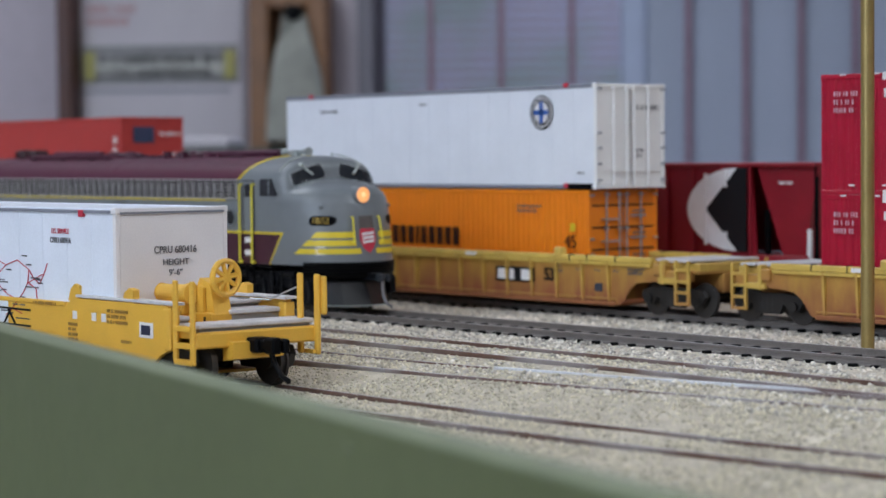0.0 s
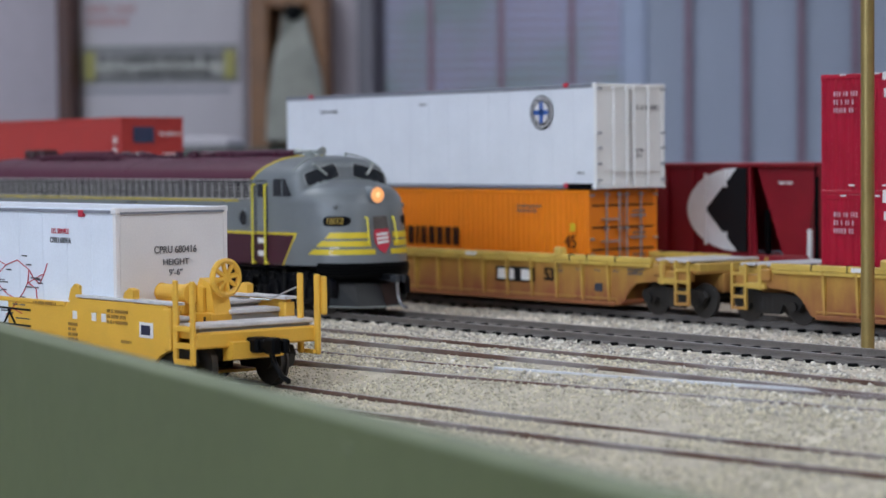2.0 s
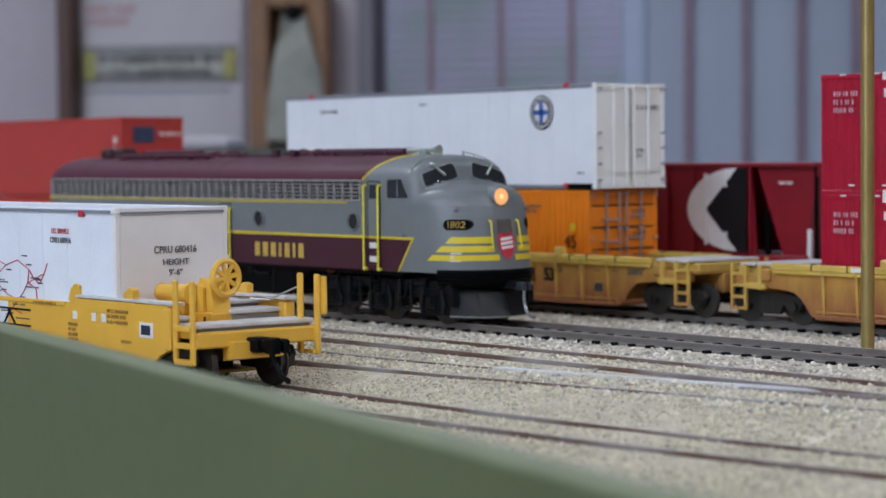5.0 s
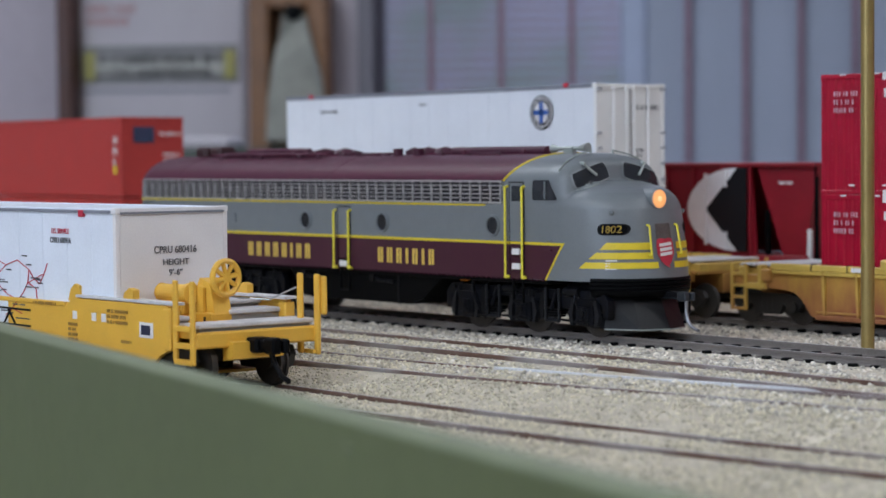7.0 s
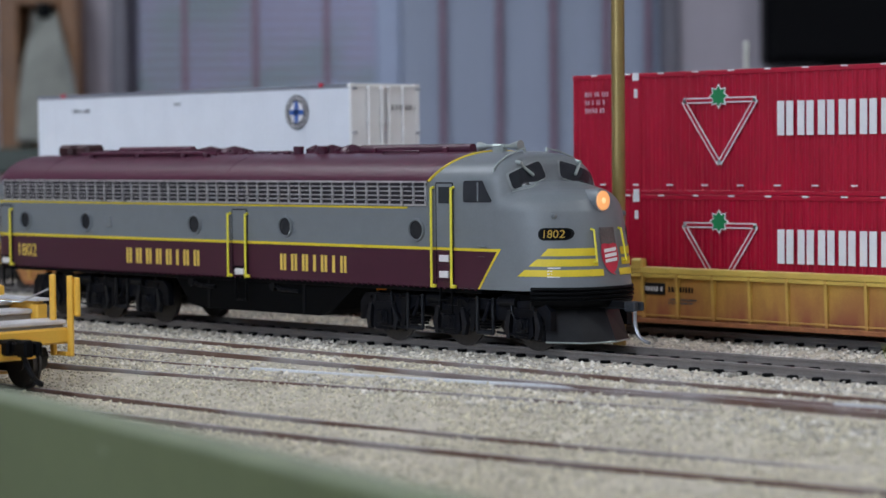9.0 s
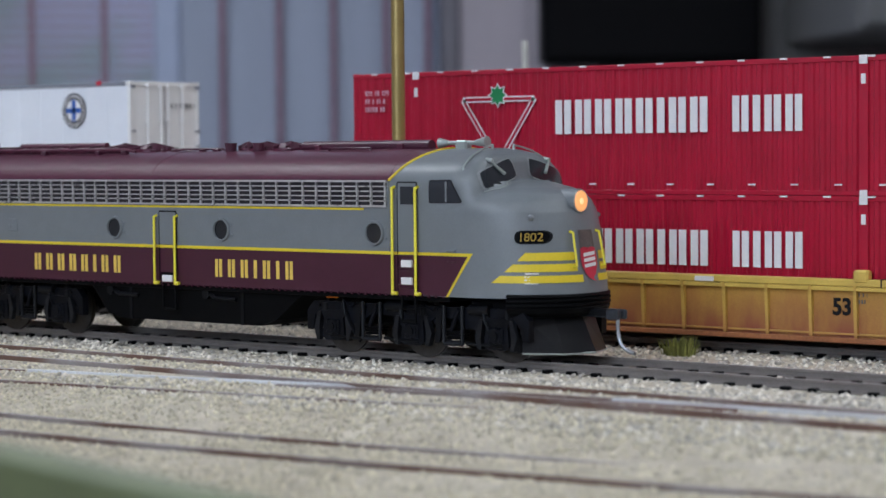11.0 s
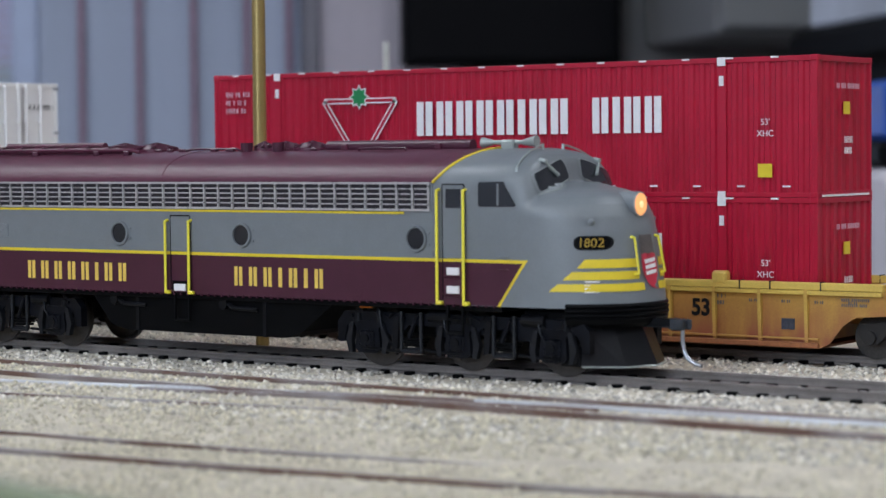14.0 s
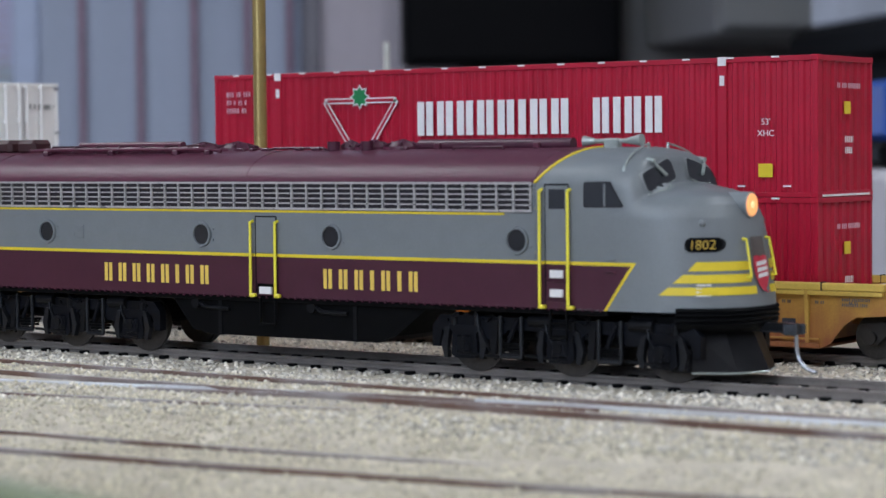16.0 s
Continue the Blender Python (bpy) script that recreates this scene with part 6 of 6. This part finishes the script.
        part("windscreen_rail", bar_path(pts, 0.00022), SILVER, loco)
        # nose details
        part("nose_knob", turned(bmesh.ops.create_icosphere(b0 := bmesh.new(), subdivisions=2, radius=0.0007) and b0, pose(0.2217, s * (float(skin_half(0.2217, 0.0309)) + 0.0002), 0.0309)), GREY, loco, smooth=True)
        g = s * 0.0049
        part("nose_grab_rail", bar_path([(skin_front(g, 0.0277), g, 0.0277), (skin_front(g, 0.0277) + 0.0009, g, 0.0275), (skin_front(g, 0.0202) + 0.0010, g * 1.08, 0.0202), (skin_front(g, 0.0202), g * 1.08, 0.0200)], 0.00030), LEMON, loco)
    part("nose_louvre", drape([(0.2215, 0.0155), (0.2240, 0.0155), (0.2240, 0.0193), (0.2215, 0.0193)], False, 0.00005), GREY, loco)
    for zz in (0.0158, 0.0165, 0.0172, 0.0179, 0.0186):
        part("louvre_bar", drape([(0.2213, zz), (0.2237, zz), (0.2237, zz + 0.0003), (0.2213, zz + 0.0003)], False, 0.0002), WHITE_INK if zz > 0.0161 else GREY, loco)
    # shield emblem
    sh = [(-0.0027, 0.0240), (-0.0014, 0.0243), (0, 0.0240), (0.0014, 0.0243), (0.0027, 0.0240), (0.0030, 0.0222), (0.0029, 0.0203), (0.0018, 0.0183), (0, 0.0168), (-0.0018, 0.0183), (-0.0029, 0.0203), (-0.0030, 0.0222)]
    part("emblem_plate", drape([(-0.0027, 0.0240), (0.0027, 0.0240), (0.0026, 0.0280), (-0.0026, 0.0280)], True, 0.0002), mat("brown_grey_emblem_plate", (0.10, 0.085, 0.08), 0.5, vary=0.3, scale=700), loco, "brown-grey plate over the shield")
    part("shield_emblem", drape(sh, True, 0.0003), RED_INK, loco, "red shield with white bars")
    for zz in (0.0223, 0.0211, 0.0199):
        part("shield_bar", drape([(-0.0022, zz - 0.0002), (0.0021, zz + 0.0002), (0.0022, zz + 0.0010), (-0.0021, zz + 0.0006)], True, 0.00045), WHITE_INK, loco)
    # headlight
    hx = 0.2245
    bm = rod((hx - 0.004, 0, 0.0343), (hx + 0.0014, 0, 0.0343), 0.0027, seg=28)
    hl = part("headlight", bm, GREY, loco)
    bmr = rod((hx + 0.0013, 0, 0.0343), (hx + 0.0016, 0, 0.0343), 0.0026, seg=28)
    part("headlight_rim", bmr, SILVER, hl)
    part("lens", rod((hx + 0.0015, 0, 0.0343), (hx + 0.0018, 0, 0.0343), 0.0024, 0.0022, seg=28), HEADLAMP, hl, "warm glowing headlight lens")
    part("bulb", rod((hx + 0.00175, 0, 0.0343), (hx + 0.0020, 0, 0.0343), 0.0008, 0.0005, seg=16), HEADCORE, hl)
    # front skirt, pilot, coupler
    bm = bmesh.new()
    m = 24
    rows = [(0.0142, 0.0002), (0.0136, 0.0005), (0.0133, 0.0001), (0.0130, 0.0005), (0.0126, 0.0005), (0.0123, 0.0001), (0.0120, 0.0005), (0.0116, 0.0005), (0.0113, 0.0001), (0.0110, 0.0004), (0.0100, -0.0001), (0.0092, -0.0012), (0.0089, -0.004)]
    rings = []
    for z, g in rows:
        wide, tip = float(nose_width(0.0133)) + g, 0.2292 + g
        a0 = math.acos(((0.2178 - NOSE_X) / (tip - NOSE_X)) ** (NOSE_P / 2))
        ring = [bm.verts.new((0.2160, -wide * 0.6, z))]
        for j in range(-m, m + 1):
            a = a0 * j / m
            ring.append(bm.verts.new((NOSE_X + (tip - NOSE_X) * abs(math.cos(a)) ** (2 / NOSE_P), wide * math.copysign(abs(math.sin(a)) ** (2 / NOSE_P), a), z)))
        ring.append(bm.verts.new((0.2160, wide * 0.6, z)))
        rings.append(ring)
    for a, b in zip(rings, rings[1:]):
        for i in range(len(a) - 1):
            bm.faces.new((a[i], a[i + 1], b[i + 1], b[i]))
    bmesh.ops.recalc_face_normals(bm, faces=bm.faces)
    part("front_skirt", bm, BLACK, loco)
    bm = bmesh.new()
    top = [(0.2195, -0.0125, 0.0092), (0.2240, -0.0075, 0.0092), (0.2262, 0, 0.0092), (0.2240, 0.0075, 0.0092), (0.2195, 0.0125, 0.0092)]
    bot = [(0.2200, -0.0138, 0.0012), (0.2272, -0.0080, 0.0010), (0.2300, 0, 0.0010), (0.2272, 0.0080, 0.0010), (0.2200, 0.0138, 0.0012)]
    tv, bv = [bm.verts.new(p) for p in top], [bm.verts.new(p) for p in bot]
    for i in range(4):
        bm.faces.new((tv[i], bv[i], bv[i + 1], tv[i + 1]))
    bmesh.ops.solidify(bm, geom=bm.faces[:], thickness=0.0007)
    bmesh.ops.recalc_face_normals(bm, faces=bm.faces)
    part("pilot", bm, PILOT_GREY, loco, "dark plough-shaped pilot")
    part("pilot_edge", bar_path(bot, 0.00022, 6), SILVER, loco, "bright silver strip along the pilot's lower edge")
    for sy in (-1, 1):
        part("pilot_step", box(0.2150, 0.2196, sy * 0.0120, sy * 0.0142, 0.0012, 0.0052, 0.0003), SOOT, loco)
    part("buffer_beam", box(0.206, 0.2200, -0.0140, 0.0140, 0.0085, 0.0125, 0.0003), BLACK, loco)
    cp = coupler(loco, 0.2335, 0, 0.0096, 1, mat("blue_grey_coupler_metal", (0.045, 0.052, 0.062), 0.38, metal=0.5, vary=0.3, bump=0.1))
    cp.matrix_basis = cp.matrix_basis @ Matrix.Diagonal((0.9, 0.8, 0.78, 1))
    part("coupler_shank", box(0.224, 0.2340, -0.0011, 0.0011, 0.0090, 0.0108, 0.0003), SOOT, loco)
    pin = [(0.2362, -0.0006, 0.0085), (0.2362, -0.0006, 0.0062), (0.2365, -0.0006, 0.0044), (0.2371, -0.0006, 0.0031), (0.2380, -0.0006, 0.0022), (0.2392, -0.0006, 0.0016), (0.2406, -0.0006, 0.0013)]
    part("uncoupling_pin", bar_path(pin, 0.00045), mat("dull_steel_pin", (0.30, 0.31, 0.33), 0.35, metal=0.7, vary=0.15), loco, "curved dull steel pin")
    # underbody
    tank = [(0.0835, SILL), (0.0905, 0.0052), (0.0960, 0.0042), (0.1440, 0.0042), (0.1490, 0.0058), (0.1590, SILL)]
    part("fuel_tank", prism(tank, -0.0166, 0.0166), BLACK, loco)
    part("sill_strip", box(0.002, 0.2030, -HALF_W + 0.0005, HALF_W - 0.0005, SILL - 0.0012, SILL, 0.0002), BLACK, loco)
    rv = mesh_of("rivet", box(-0.0002, 0.0002, -HALF_W - 0.0002, -HALF_W + 0.0003, SILL - 0.0003, SILL + 0.0002), MAROON)
    for k in range(96):
        share("rivet", rv, loco, pose(0.004 + k * 0.00208, 0, 0))
    part("tank_band", box(0.0985, 0.0995, -0.0168, 0.0168, 0.0041, SILL - 0.001), SOOT, loco)
    part("tank_band", box(0.1375, 0.1385, -0.0168, 0.0168, 0.0041, SILL - 0.001), SOOT, loco)
    for x in (0.0930, 0.1272):
        part("filler_cap", rod((x - 0.001, -0.0165, 0.0112), (x - 0.001, -0.0175, 0.0112), 0.0012, seg=14), SOOT, loco)
        part("filler_pipe", bar_path([(x, -0.0168, 0.0112), (x + 0.002, -0.0172, 0.0104), (x + 0.009, -0.0170, 0.0102)], 0.0005), SOOT, loco)
    # trucks
    for xc, nm in ((0.1900, 1), (0.0460, -1)):
        tr = part("loco_truck", box(xc - 0.029, xc + 0.029, -0.0105, 0.0105, 0.0055, 0.0105, 0.0006), BLACK, loco)
        for s in (-1, 1):
            yi, yo_ = s * 0.0128, s * 0.0148
            prof = [(-0.0325, 0.0085), (-0.0305, 0.0108), (0.0305, 0.0108), (0.0325, 0.0085), (0.0325, 0.0040), (0.0308, 0.0040), (0.0300, 0.0076), (0.0270, 0.0080), (0.0200, 0.0080), (0.0185, 0.0060), (0.0155, 0.0060), (0.0130, 0.0082),
                    (0.0060, 0.0082), (0.0040, 0.0060), (-0.0040, 0.0060), (-0.0060, 0.0082), (-0.0130, 0.0082), (-0.0155, 0.0060), (-0.0185, 0.0060), (-0.0200, 0.0080), (-0.0270, 0.0080), (-0.0300, 0.0076), (-0.0308, 0.0040), (-0.0325, 0.0040)]
            fr = part("side_frame", prism([(xc + a, b) for a, b in prof], yi, yo_), TRUCK_GREY, tr)
            for q in (-0.0240, 0.0, 0.0240):
                jb = prism([(xc + q - 0.0034, 0.0026), (xc + q - 0.0024, 0.0018), (xc + q + 0.0024, 0.0018), (xc + q + 0.0034, 0.0026), (xc + q + 0.0030, 0.0070), (xc + q + 0.0042, 0.0088), (xc + q - 0.0042, 0.0088), (xc + q - 0.0030, 0.0070)], yi, yo_ + s * 0.0004)
                add_rod(jb, (xc + q, yo_, 0.0050), (xc + q, yo_ + s * 0.0012, 0.0050), 0.0016, seg=14)
                part("journal_box", jb, TRUCK_GREY, tr)
                for dq in (-1, 1):
                    arch = [(xc + q + dq * r * math.cos(a), 0.0054 + r * math.sin(a)) for r, aa in ((0.0066, (0.25, 0.5, 0.75, 1.0, 1.25)), (0.0058, (1.25, 1.0, 0.75, 0.5, 0.25))) for a in aa]
                    part("wheel_arch", prism(arch, yi, yo_ - s * 0.0004), TRUCK_GREY, tr)
                for dq in (-1, 1):
                    part("pedestal_leg", prism([(xc + q + dq * 0.0040, 0.0018), (xc + q + dq * 0.0050, 0.0018), (xc + q + dq * 0.0058, 0.0046), (xc + q + dq * 0.0046, 0.0084), (xc + q + dq * 0.0036, 0.0084), (xc + q + dq * 0.0042, 0.0046)], yo_ - s * 0.0006, yo_ + s * 0.0007), HANGER, tr)
                part("journal_cover", box(xc + q - 0.0020, xc + q + 0.0020, yo_ + s * 0.0003, yo_ + s * 0.0010, 0.0030, 0.0068, 0.0004), TRUCK_GREY, tr)
                for dz in (0.0034, 0.0064):
                    part("cover_bolt", rod((xc + q, yo_ + s * 0.0009, dz), (xc + q, yo_ + s * 0.0013, dz), 0.0003, seg=6), HANGER, tr)
                part("axle_cap", rod((xc + q, yo_ + s * 0.0011, 0.0050), (xc + q, yo_ + s * 0.0015, 0.0050), 0.0009, seg=12), SOOT, tr)
                part("coil_spring", rod((xc + q - 0.0028, yo_ - s * 0.0003, 0.0086), (xc + q - 0.0028, yo_ - s * 0.0003, 0.0104), 0.0009, seg=10), SOOT, tr)
                part("coil_spring", rod((xc + q + 0.0028, yo_ - s * 0.0003, 0.0086), (xc + q + 0.0028, yo_ - s * 0.0003, 0.0104), 0.0009, seg=10), SOOT, tr)
                wl = share("loco_wheel", WHEEL_ME, tr, pose(xc + q, s * 0.0088, 0.0054, 0, 0, 0 if s > 0 else 180) @ Matrix.Diagonal((1.29, 1, 1.29, 1)))
            for q in (-0.0120, 0.0120):
                hg = bmesh.new()
                pts = [(xc + q - 0.0026, 0.0112), (xc + q - 0.0026, 0.0026), (xc + q + 0.0026, 0.0026), (xc + q + 0.0026, 0.0112)]
                for (xa, za), (xb, zb) in zip(pts, pts[1:]):
                    add_rod(hg, (xa, yo_ + s * 0.0006, za), (xb, yo_ + s * 0.0006, zb), 0.00045, seg=8)
                part("swing_hanger", hg, HANGER, tr)
                part("spring_plank", box(xc + q - 0.0024, xc + q + 0.0024, yo_ - s * 0.0004, yo_ + s * 0.0003, 0.0028, 0.0034), HANGER, tr)
                part("damper", rod((xc + q - 0.0008, yo_ + s * 0.0003, 0.0056), (xc + q + 0.0014, yo_ + s * 0.0003, 0.0104), 0.0005, seg=8), TRUCK_GREY, tr)
                part("brake_hanger", prism([(xc + q - 0.0050, 0.0100), (xc + q - 0.0034, 0.0100), (xc + q - 0.0040, 0.0030), (xc + q - 0.0054, 0.0026)], yo_ - s * 0.0006, yo_ + s * 0.0004), SOOT, tr)
                part("brake_shoe", prism([(xc + q + 0.0056, 0.0090), (xc + q + 0.0068, 0.0086), (xc + q + 0.0060, 0.0044), (xc + q + 0.0050, 0.0050)], yi - s * 0.0016, yi), BLACK, tr)
                part("pipe", bar_path([(xc + q - 0.0090, yo_ + s * 0.0003, 0.0109), (xc + q - 0.0060, yo_ + s * 0.0006, 0.0098), (xc + q - 0.0050, yo_ + s * 0.0006, 0.0109)], 0.00022), TRUCK_GREY, tr)
                lf = bmesh.new()
                for k in range(3):
                    add_box(lf, xc + q - 0.0022 - k * 0.0004, xc + q + 0.0022 + k * 0.0004, yi, yo_, 0.0036 + k * 0.0007, 0.0041 + k * 0.0007)
                part("leaf_spring", lf, BLACK, tr)
                part("brake_cylinder", rod((xc + q + 0.0045, yo_, 0.0104), (xc + q + 0.0100, yo_, 0.0104), 0.0013, seg=12), SOOT, tr)
            for k in range(9):
                part("frame_bolt", rod((xc - 0.0285 + k * 0.0071, yo_, 0.0098), (xc - 0.0285 + k * 0.0071, yo_ + s * 0.0005, 0.0098), 0.0004, seg=6), SOOT, tr)
            for q in (-0.0205, -0.0035, 0.0205):
                part("sand_pipe", bar_path([(xc + q, yo_ + s * 0.0007, 0.0112), (xc + q + 0.0008, yo_ + s * 0.0011, 0.0080), (xc + q + 0.0024, yo_ + s * 0.0006, 0.0048), (xc + q + 0.0036, yo_ - s * 0.0010, 0.0016)], 0.0003), TRUCK_GREY, tr)
                part("pull_rod", rod((xc + q - 0.0050, yo_ + s * 0.0003, 0.0030), (xc + q + 0.0052, yo_ + s * 0.0003, 0.0024), 0.00035, seg=6), SOOT, tr)
            part("orange_tag", box(xc - 0.0262, xc - 0.0228, yo_, yo_ + s * 0.0004, 0.0116, 0.0122), ORANGE, tr)
    # roof: fans, radiator hatches, horns
    for x in (0.0138, 0.0224):
        part("exhaust_chimney", box(x - 0.0032, x + 0.0032, -0.0035, 0.0035, ROOF - 0.0006, ROOF + 0.0032, 0.0010), mat("dark_maroon_stack", (0.04, 0.012, 0.014), 0.5), loco)
    hatch = part("radiator_hatch", box(0.0335, 0.0850, -0.0075, 0.0075, ROOF - 0.0008, ROOF + 0.0010, 0.0003), ROOF_SHEEN_MAROON, loco)
    part("hatch_roller", rod((0.042, -0.003, ROOF + 0.0013), (0.076, -0.003, ROOF + 0.0013), 0.0010, seg=12), ROOF_SHEEN_MAROON, loco)
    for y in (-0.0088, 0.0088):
        part("hatch_rail", bar_path([(0.0300, y, ROOF + 0.0003), (0.0330, y, ROOF + 0.0004), (0.0900, y, ROOF + 0.0003), (0.0930, y, ROOF - 0.0002)], 0.0004), ROOF_SHEEN_MAROON, loco)
        for x in (0.036, 0.058, 0.079, 0.089):
            part("rail_bracket", box(x - 0.0009, x + 0.0009, y - 0.0008, y + 0.0008, ROOF - 0.0020, ROOF + 0.0002, 0.0002), MAROON, loco)
    for x, r in ((0.0800, 0.0052), (0.0905, 0.0052), (0.1245, 0.0026), (0.1310, 0.0045), (0.1390, 0.0045)):
        fan = part("roof_fan", rod((x, 0, ROOF - 0.0012), (x, 0, ROOF + 0.0005), r, seg=24), ROOF_SHEEN_MAROON, loco)
        part("fan_cap", rod((x, 0, ROOF + 0.0005), (x, 0, ROOF + 0.0017), r * 0.8, r * 0.55, seg=24), MAROON, fan)
        for k in range(6):
            a = k * math.pi / 3
            part("fan_rib", rod((x, 0, ROOF + 0.0019), (x + r * math.cos(a), r * math.sin(a), ROOF + 0.0007), 0.00035, seg=6), MAROON, fan)
    for k in range(7):
        xq = 0.0370 + k * 0.0075
        part("hatch_strap", bar_path([(xq, -0.0088, ROOF - 0.0004), (xq + 0.0002, -0.0080, ROOF + 0.0012), (xq + 0.0002, 0.0080, ROOF + 0.0012), (xq, 0.0088, ROOF - 0.0004)], 0.0003, 6), MAROON, loco)
    for xq, w in ((0.0955, 0.0012), (0.0990, 0.0008), (0.1030, 0.0010), (0.1130, 0.0009), (0.1180, 0.0012), (0.1430, 0.0010)):
        part("lifting_eye", box(xq - w, xq + w, -0.0052, -0.0040, ROOF - 0.0014, ROOF + 0.0005, 0.0002), MAROON, loco)
    for xq in (0.1235, 0.1330):
        part("exhaust_stub", rod((xq, -0.0052, ROOF - 0.0012), (xq, -0.0052, ROOF + 0.0018), 0.0013, 0.0015, seg=14), MAROON, loco)
    part("roof_pipe", bar_path([(0.1010, -0.0046, ROOF - 0.0004), (0.1060, -0.0046, ROOF + 0.0004), (0.1200, -0.0046, ROOF + 0.0004), (0.1222, -0.0046, ROOF - 0.0006)], 0.0003, 6), MAROON, loco)
    part("tank_saddle", box(0.1500, 0.1516, -0.0036, 0.0006, ROOF - 0.0008, ROOF + 0.0012, 0.0002), ROOF_SHEEN_MAROON, loco)
    part("tank_saddle", box(0.1760, 0.1776, -0.0036, 0.0006, ROOF - 0.0008, ROOF + 0.0012, 0.0002), ROOF_SHEEN_MAROON, loco)
    part("air_tank", rod((0.1450, -0.0015, ROOF + 0.0006), (0.1850, -0.0015, ROOF + 0.0006), 0.0014, seg=18), MAROON, loco, smooth=False)
    part("tank_rail", bar_path([(0.1570, -0.0060, ROOF - 0.0006), (0.1572, -0.0060, ROOF + 0.0002), (0.1700, -0.0060, ROOF + 0.0002), (0.1702, -0.0060, ROOF - 0.0006)], 0.0003), MAROON, loco)
    for x in (0.1080, 0.0240):
        part("roof_seam", bar_path([(x, y * 1.0006, z + 0.00004) for y, z in arc if z > EAVE], 0.00009, 4), ROOF_SHEEN_MAROON, loco)
    horn = part("horn", rod((0.1905, -0.003, ROOF + 0.0012), (0.1995, -0.003, ROOF + 0.0012), 0.0005, seg=12), SILVER, loco, "pale double air horn")
    part("horn_bell", rod((0.1990, -0.003, ROOF + 0.0012), (0.2025, -0.003, ROOF + 0.0014), 0.0006, 0.0013, seg=20), SILVER, horn)
    part("horn_bell", rod((0.1912, -0.003, ROOF + 0.0012), (0.1886, -0.003, ROOF + 0.0012), 0.0006, 0.0012, seg=20), SILVER, horn)
    part("horn_base", box(0.1938, 0.1972, -0.0042, -0.0018, ROOF - 0.0006, ROOF + 0.0018, 0.0004), SILVER, horn)
    # names as plain blocks in gold, one to each character, and the road number
    y = -HALF_W - 0.00004
    for x0, x1 in ((0.0643, 0.0970), (0.1306, 0.1562)):
        name_blocks("cccicic" if x0 > 0.1 else "cccccicc", x1 - x0, 0.0043, GOLD, loco, side_face(x0, y, 0.0157), 0.85, 0.00008, 0.18)
    lettering("1802", 0.0052, GOLD, loco, side_face(0.0152, y, 0.0180), "number")
    return loco


LOCO = build_loco()


def motions():
    rows = [(0, -0.7533), (1.5, -0.7533), (1.7, -0.7514), (2, -0.7461), (2.5, -0.7377), (3, -0.7292), (3.5, -0.7206), (4, -0.7123), (4.2, -0.7083), (6.5, -0.6430), (7, -0.6264), (7.5, -0.6109), (8, -0.5951),
            (8.5, -0.5785), (9, -0.5627), (9.5, -0.5472), (10, -0.5309), (10.2, -0.5247), (12.5, -0.4799), (13, -0.4707), (13.5, -0.4629), (14, -0.4549), (14.5, -0.4459), (15, -0.4365), (15.5, -0.4303), (16, -0.4293)]
    walk(LOCO, [(t, pose(x, Y_LOCO, 0)) for t, x in rows])


def build_weed(x, y, seed):
    rnd = random.Random(seed)
    bm = bmesh.new()
    for _ in range(170):
        a, r, h = rnd.uniform(0, 6.28), rnd.uniform(0, 0.0048), rnd.uniform(0.0022, 0.0052)
        p = Vector((r * math.cos(a), r * math.sin(a), 0))
        d = Vector((math.cos(a), math.sin(a), 0)) * rnd.uniform(0.0004, 0.0015)
        q = Vector((-math.sin(a), math.cos(a), 0)) * 0.0003
        vs = [bm.verts.new(v) for v in (p - q, p + q, p + d * 0.6 + q * 0.8 + Vector((0, 0, h * 0.7)), p + d + Vector((0, 0, h)), p + d * 0.6 - q * 0.8 + Vector((0, 0, h * 0.7)))]
        bm.faces.new(vs)
    ob = part("weed_tuft", bm, mat("dull_green_foliage", (0.22, 0.23, 0.06), 0.8, vary=0.3, random_piece=-0.4), at=pose(x, y, ground_z(x, y) - 0.0002))
    tagged(ob, "small dull green weed tuft in the ballast", "weed", "weeds", "stuff")


build_weed(-0.2930, 0.4535, 1)
build_tracks()
build_ballast()
motions()
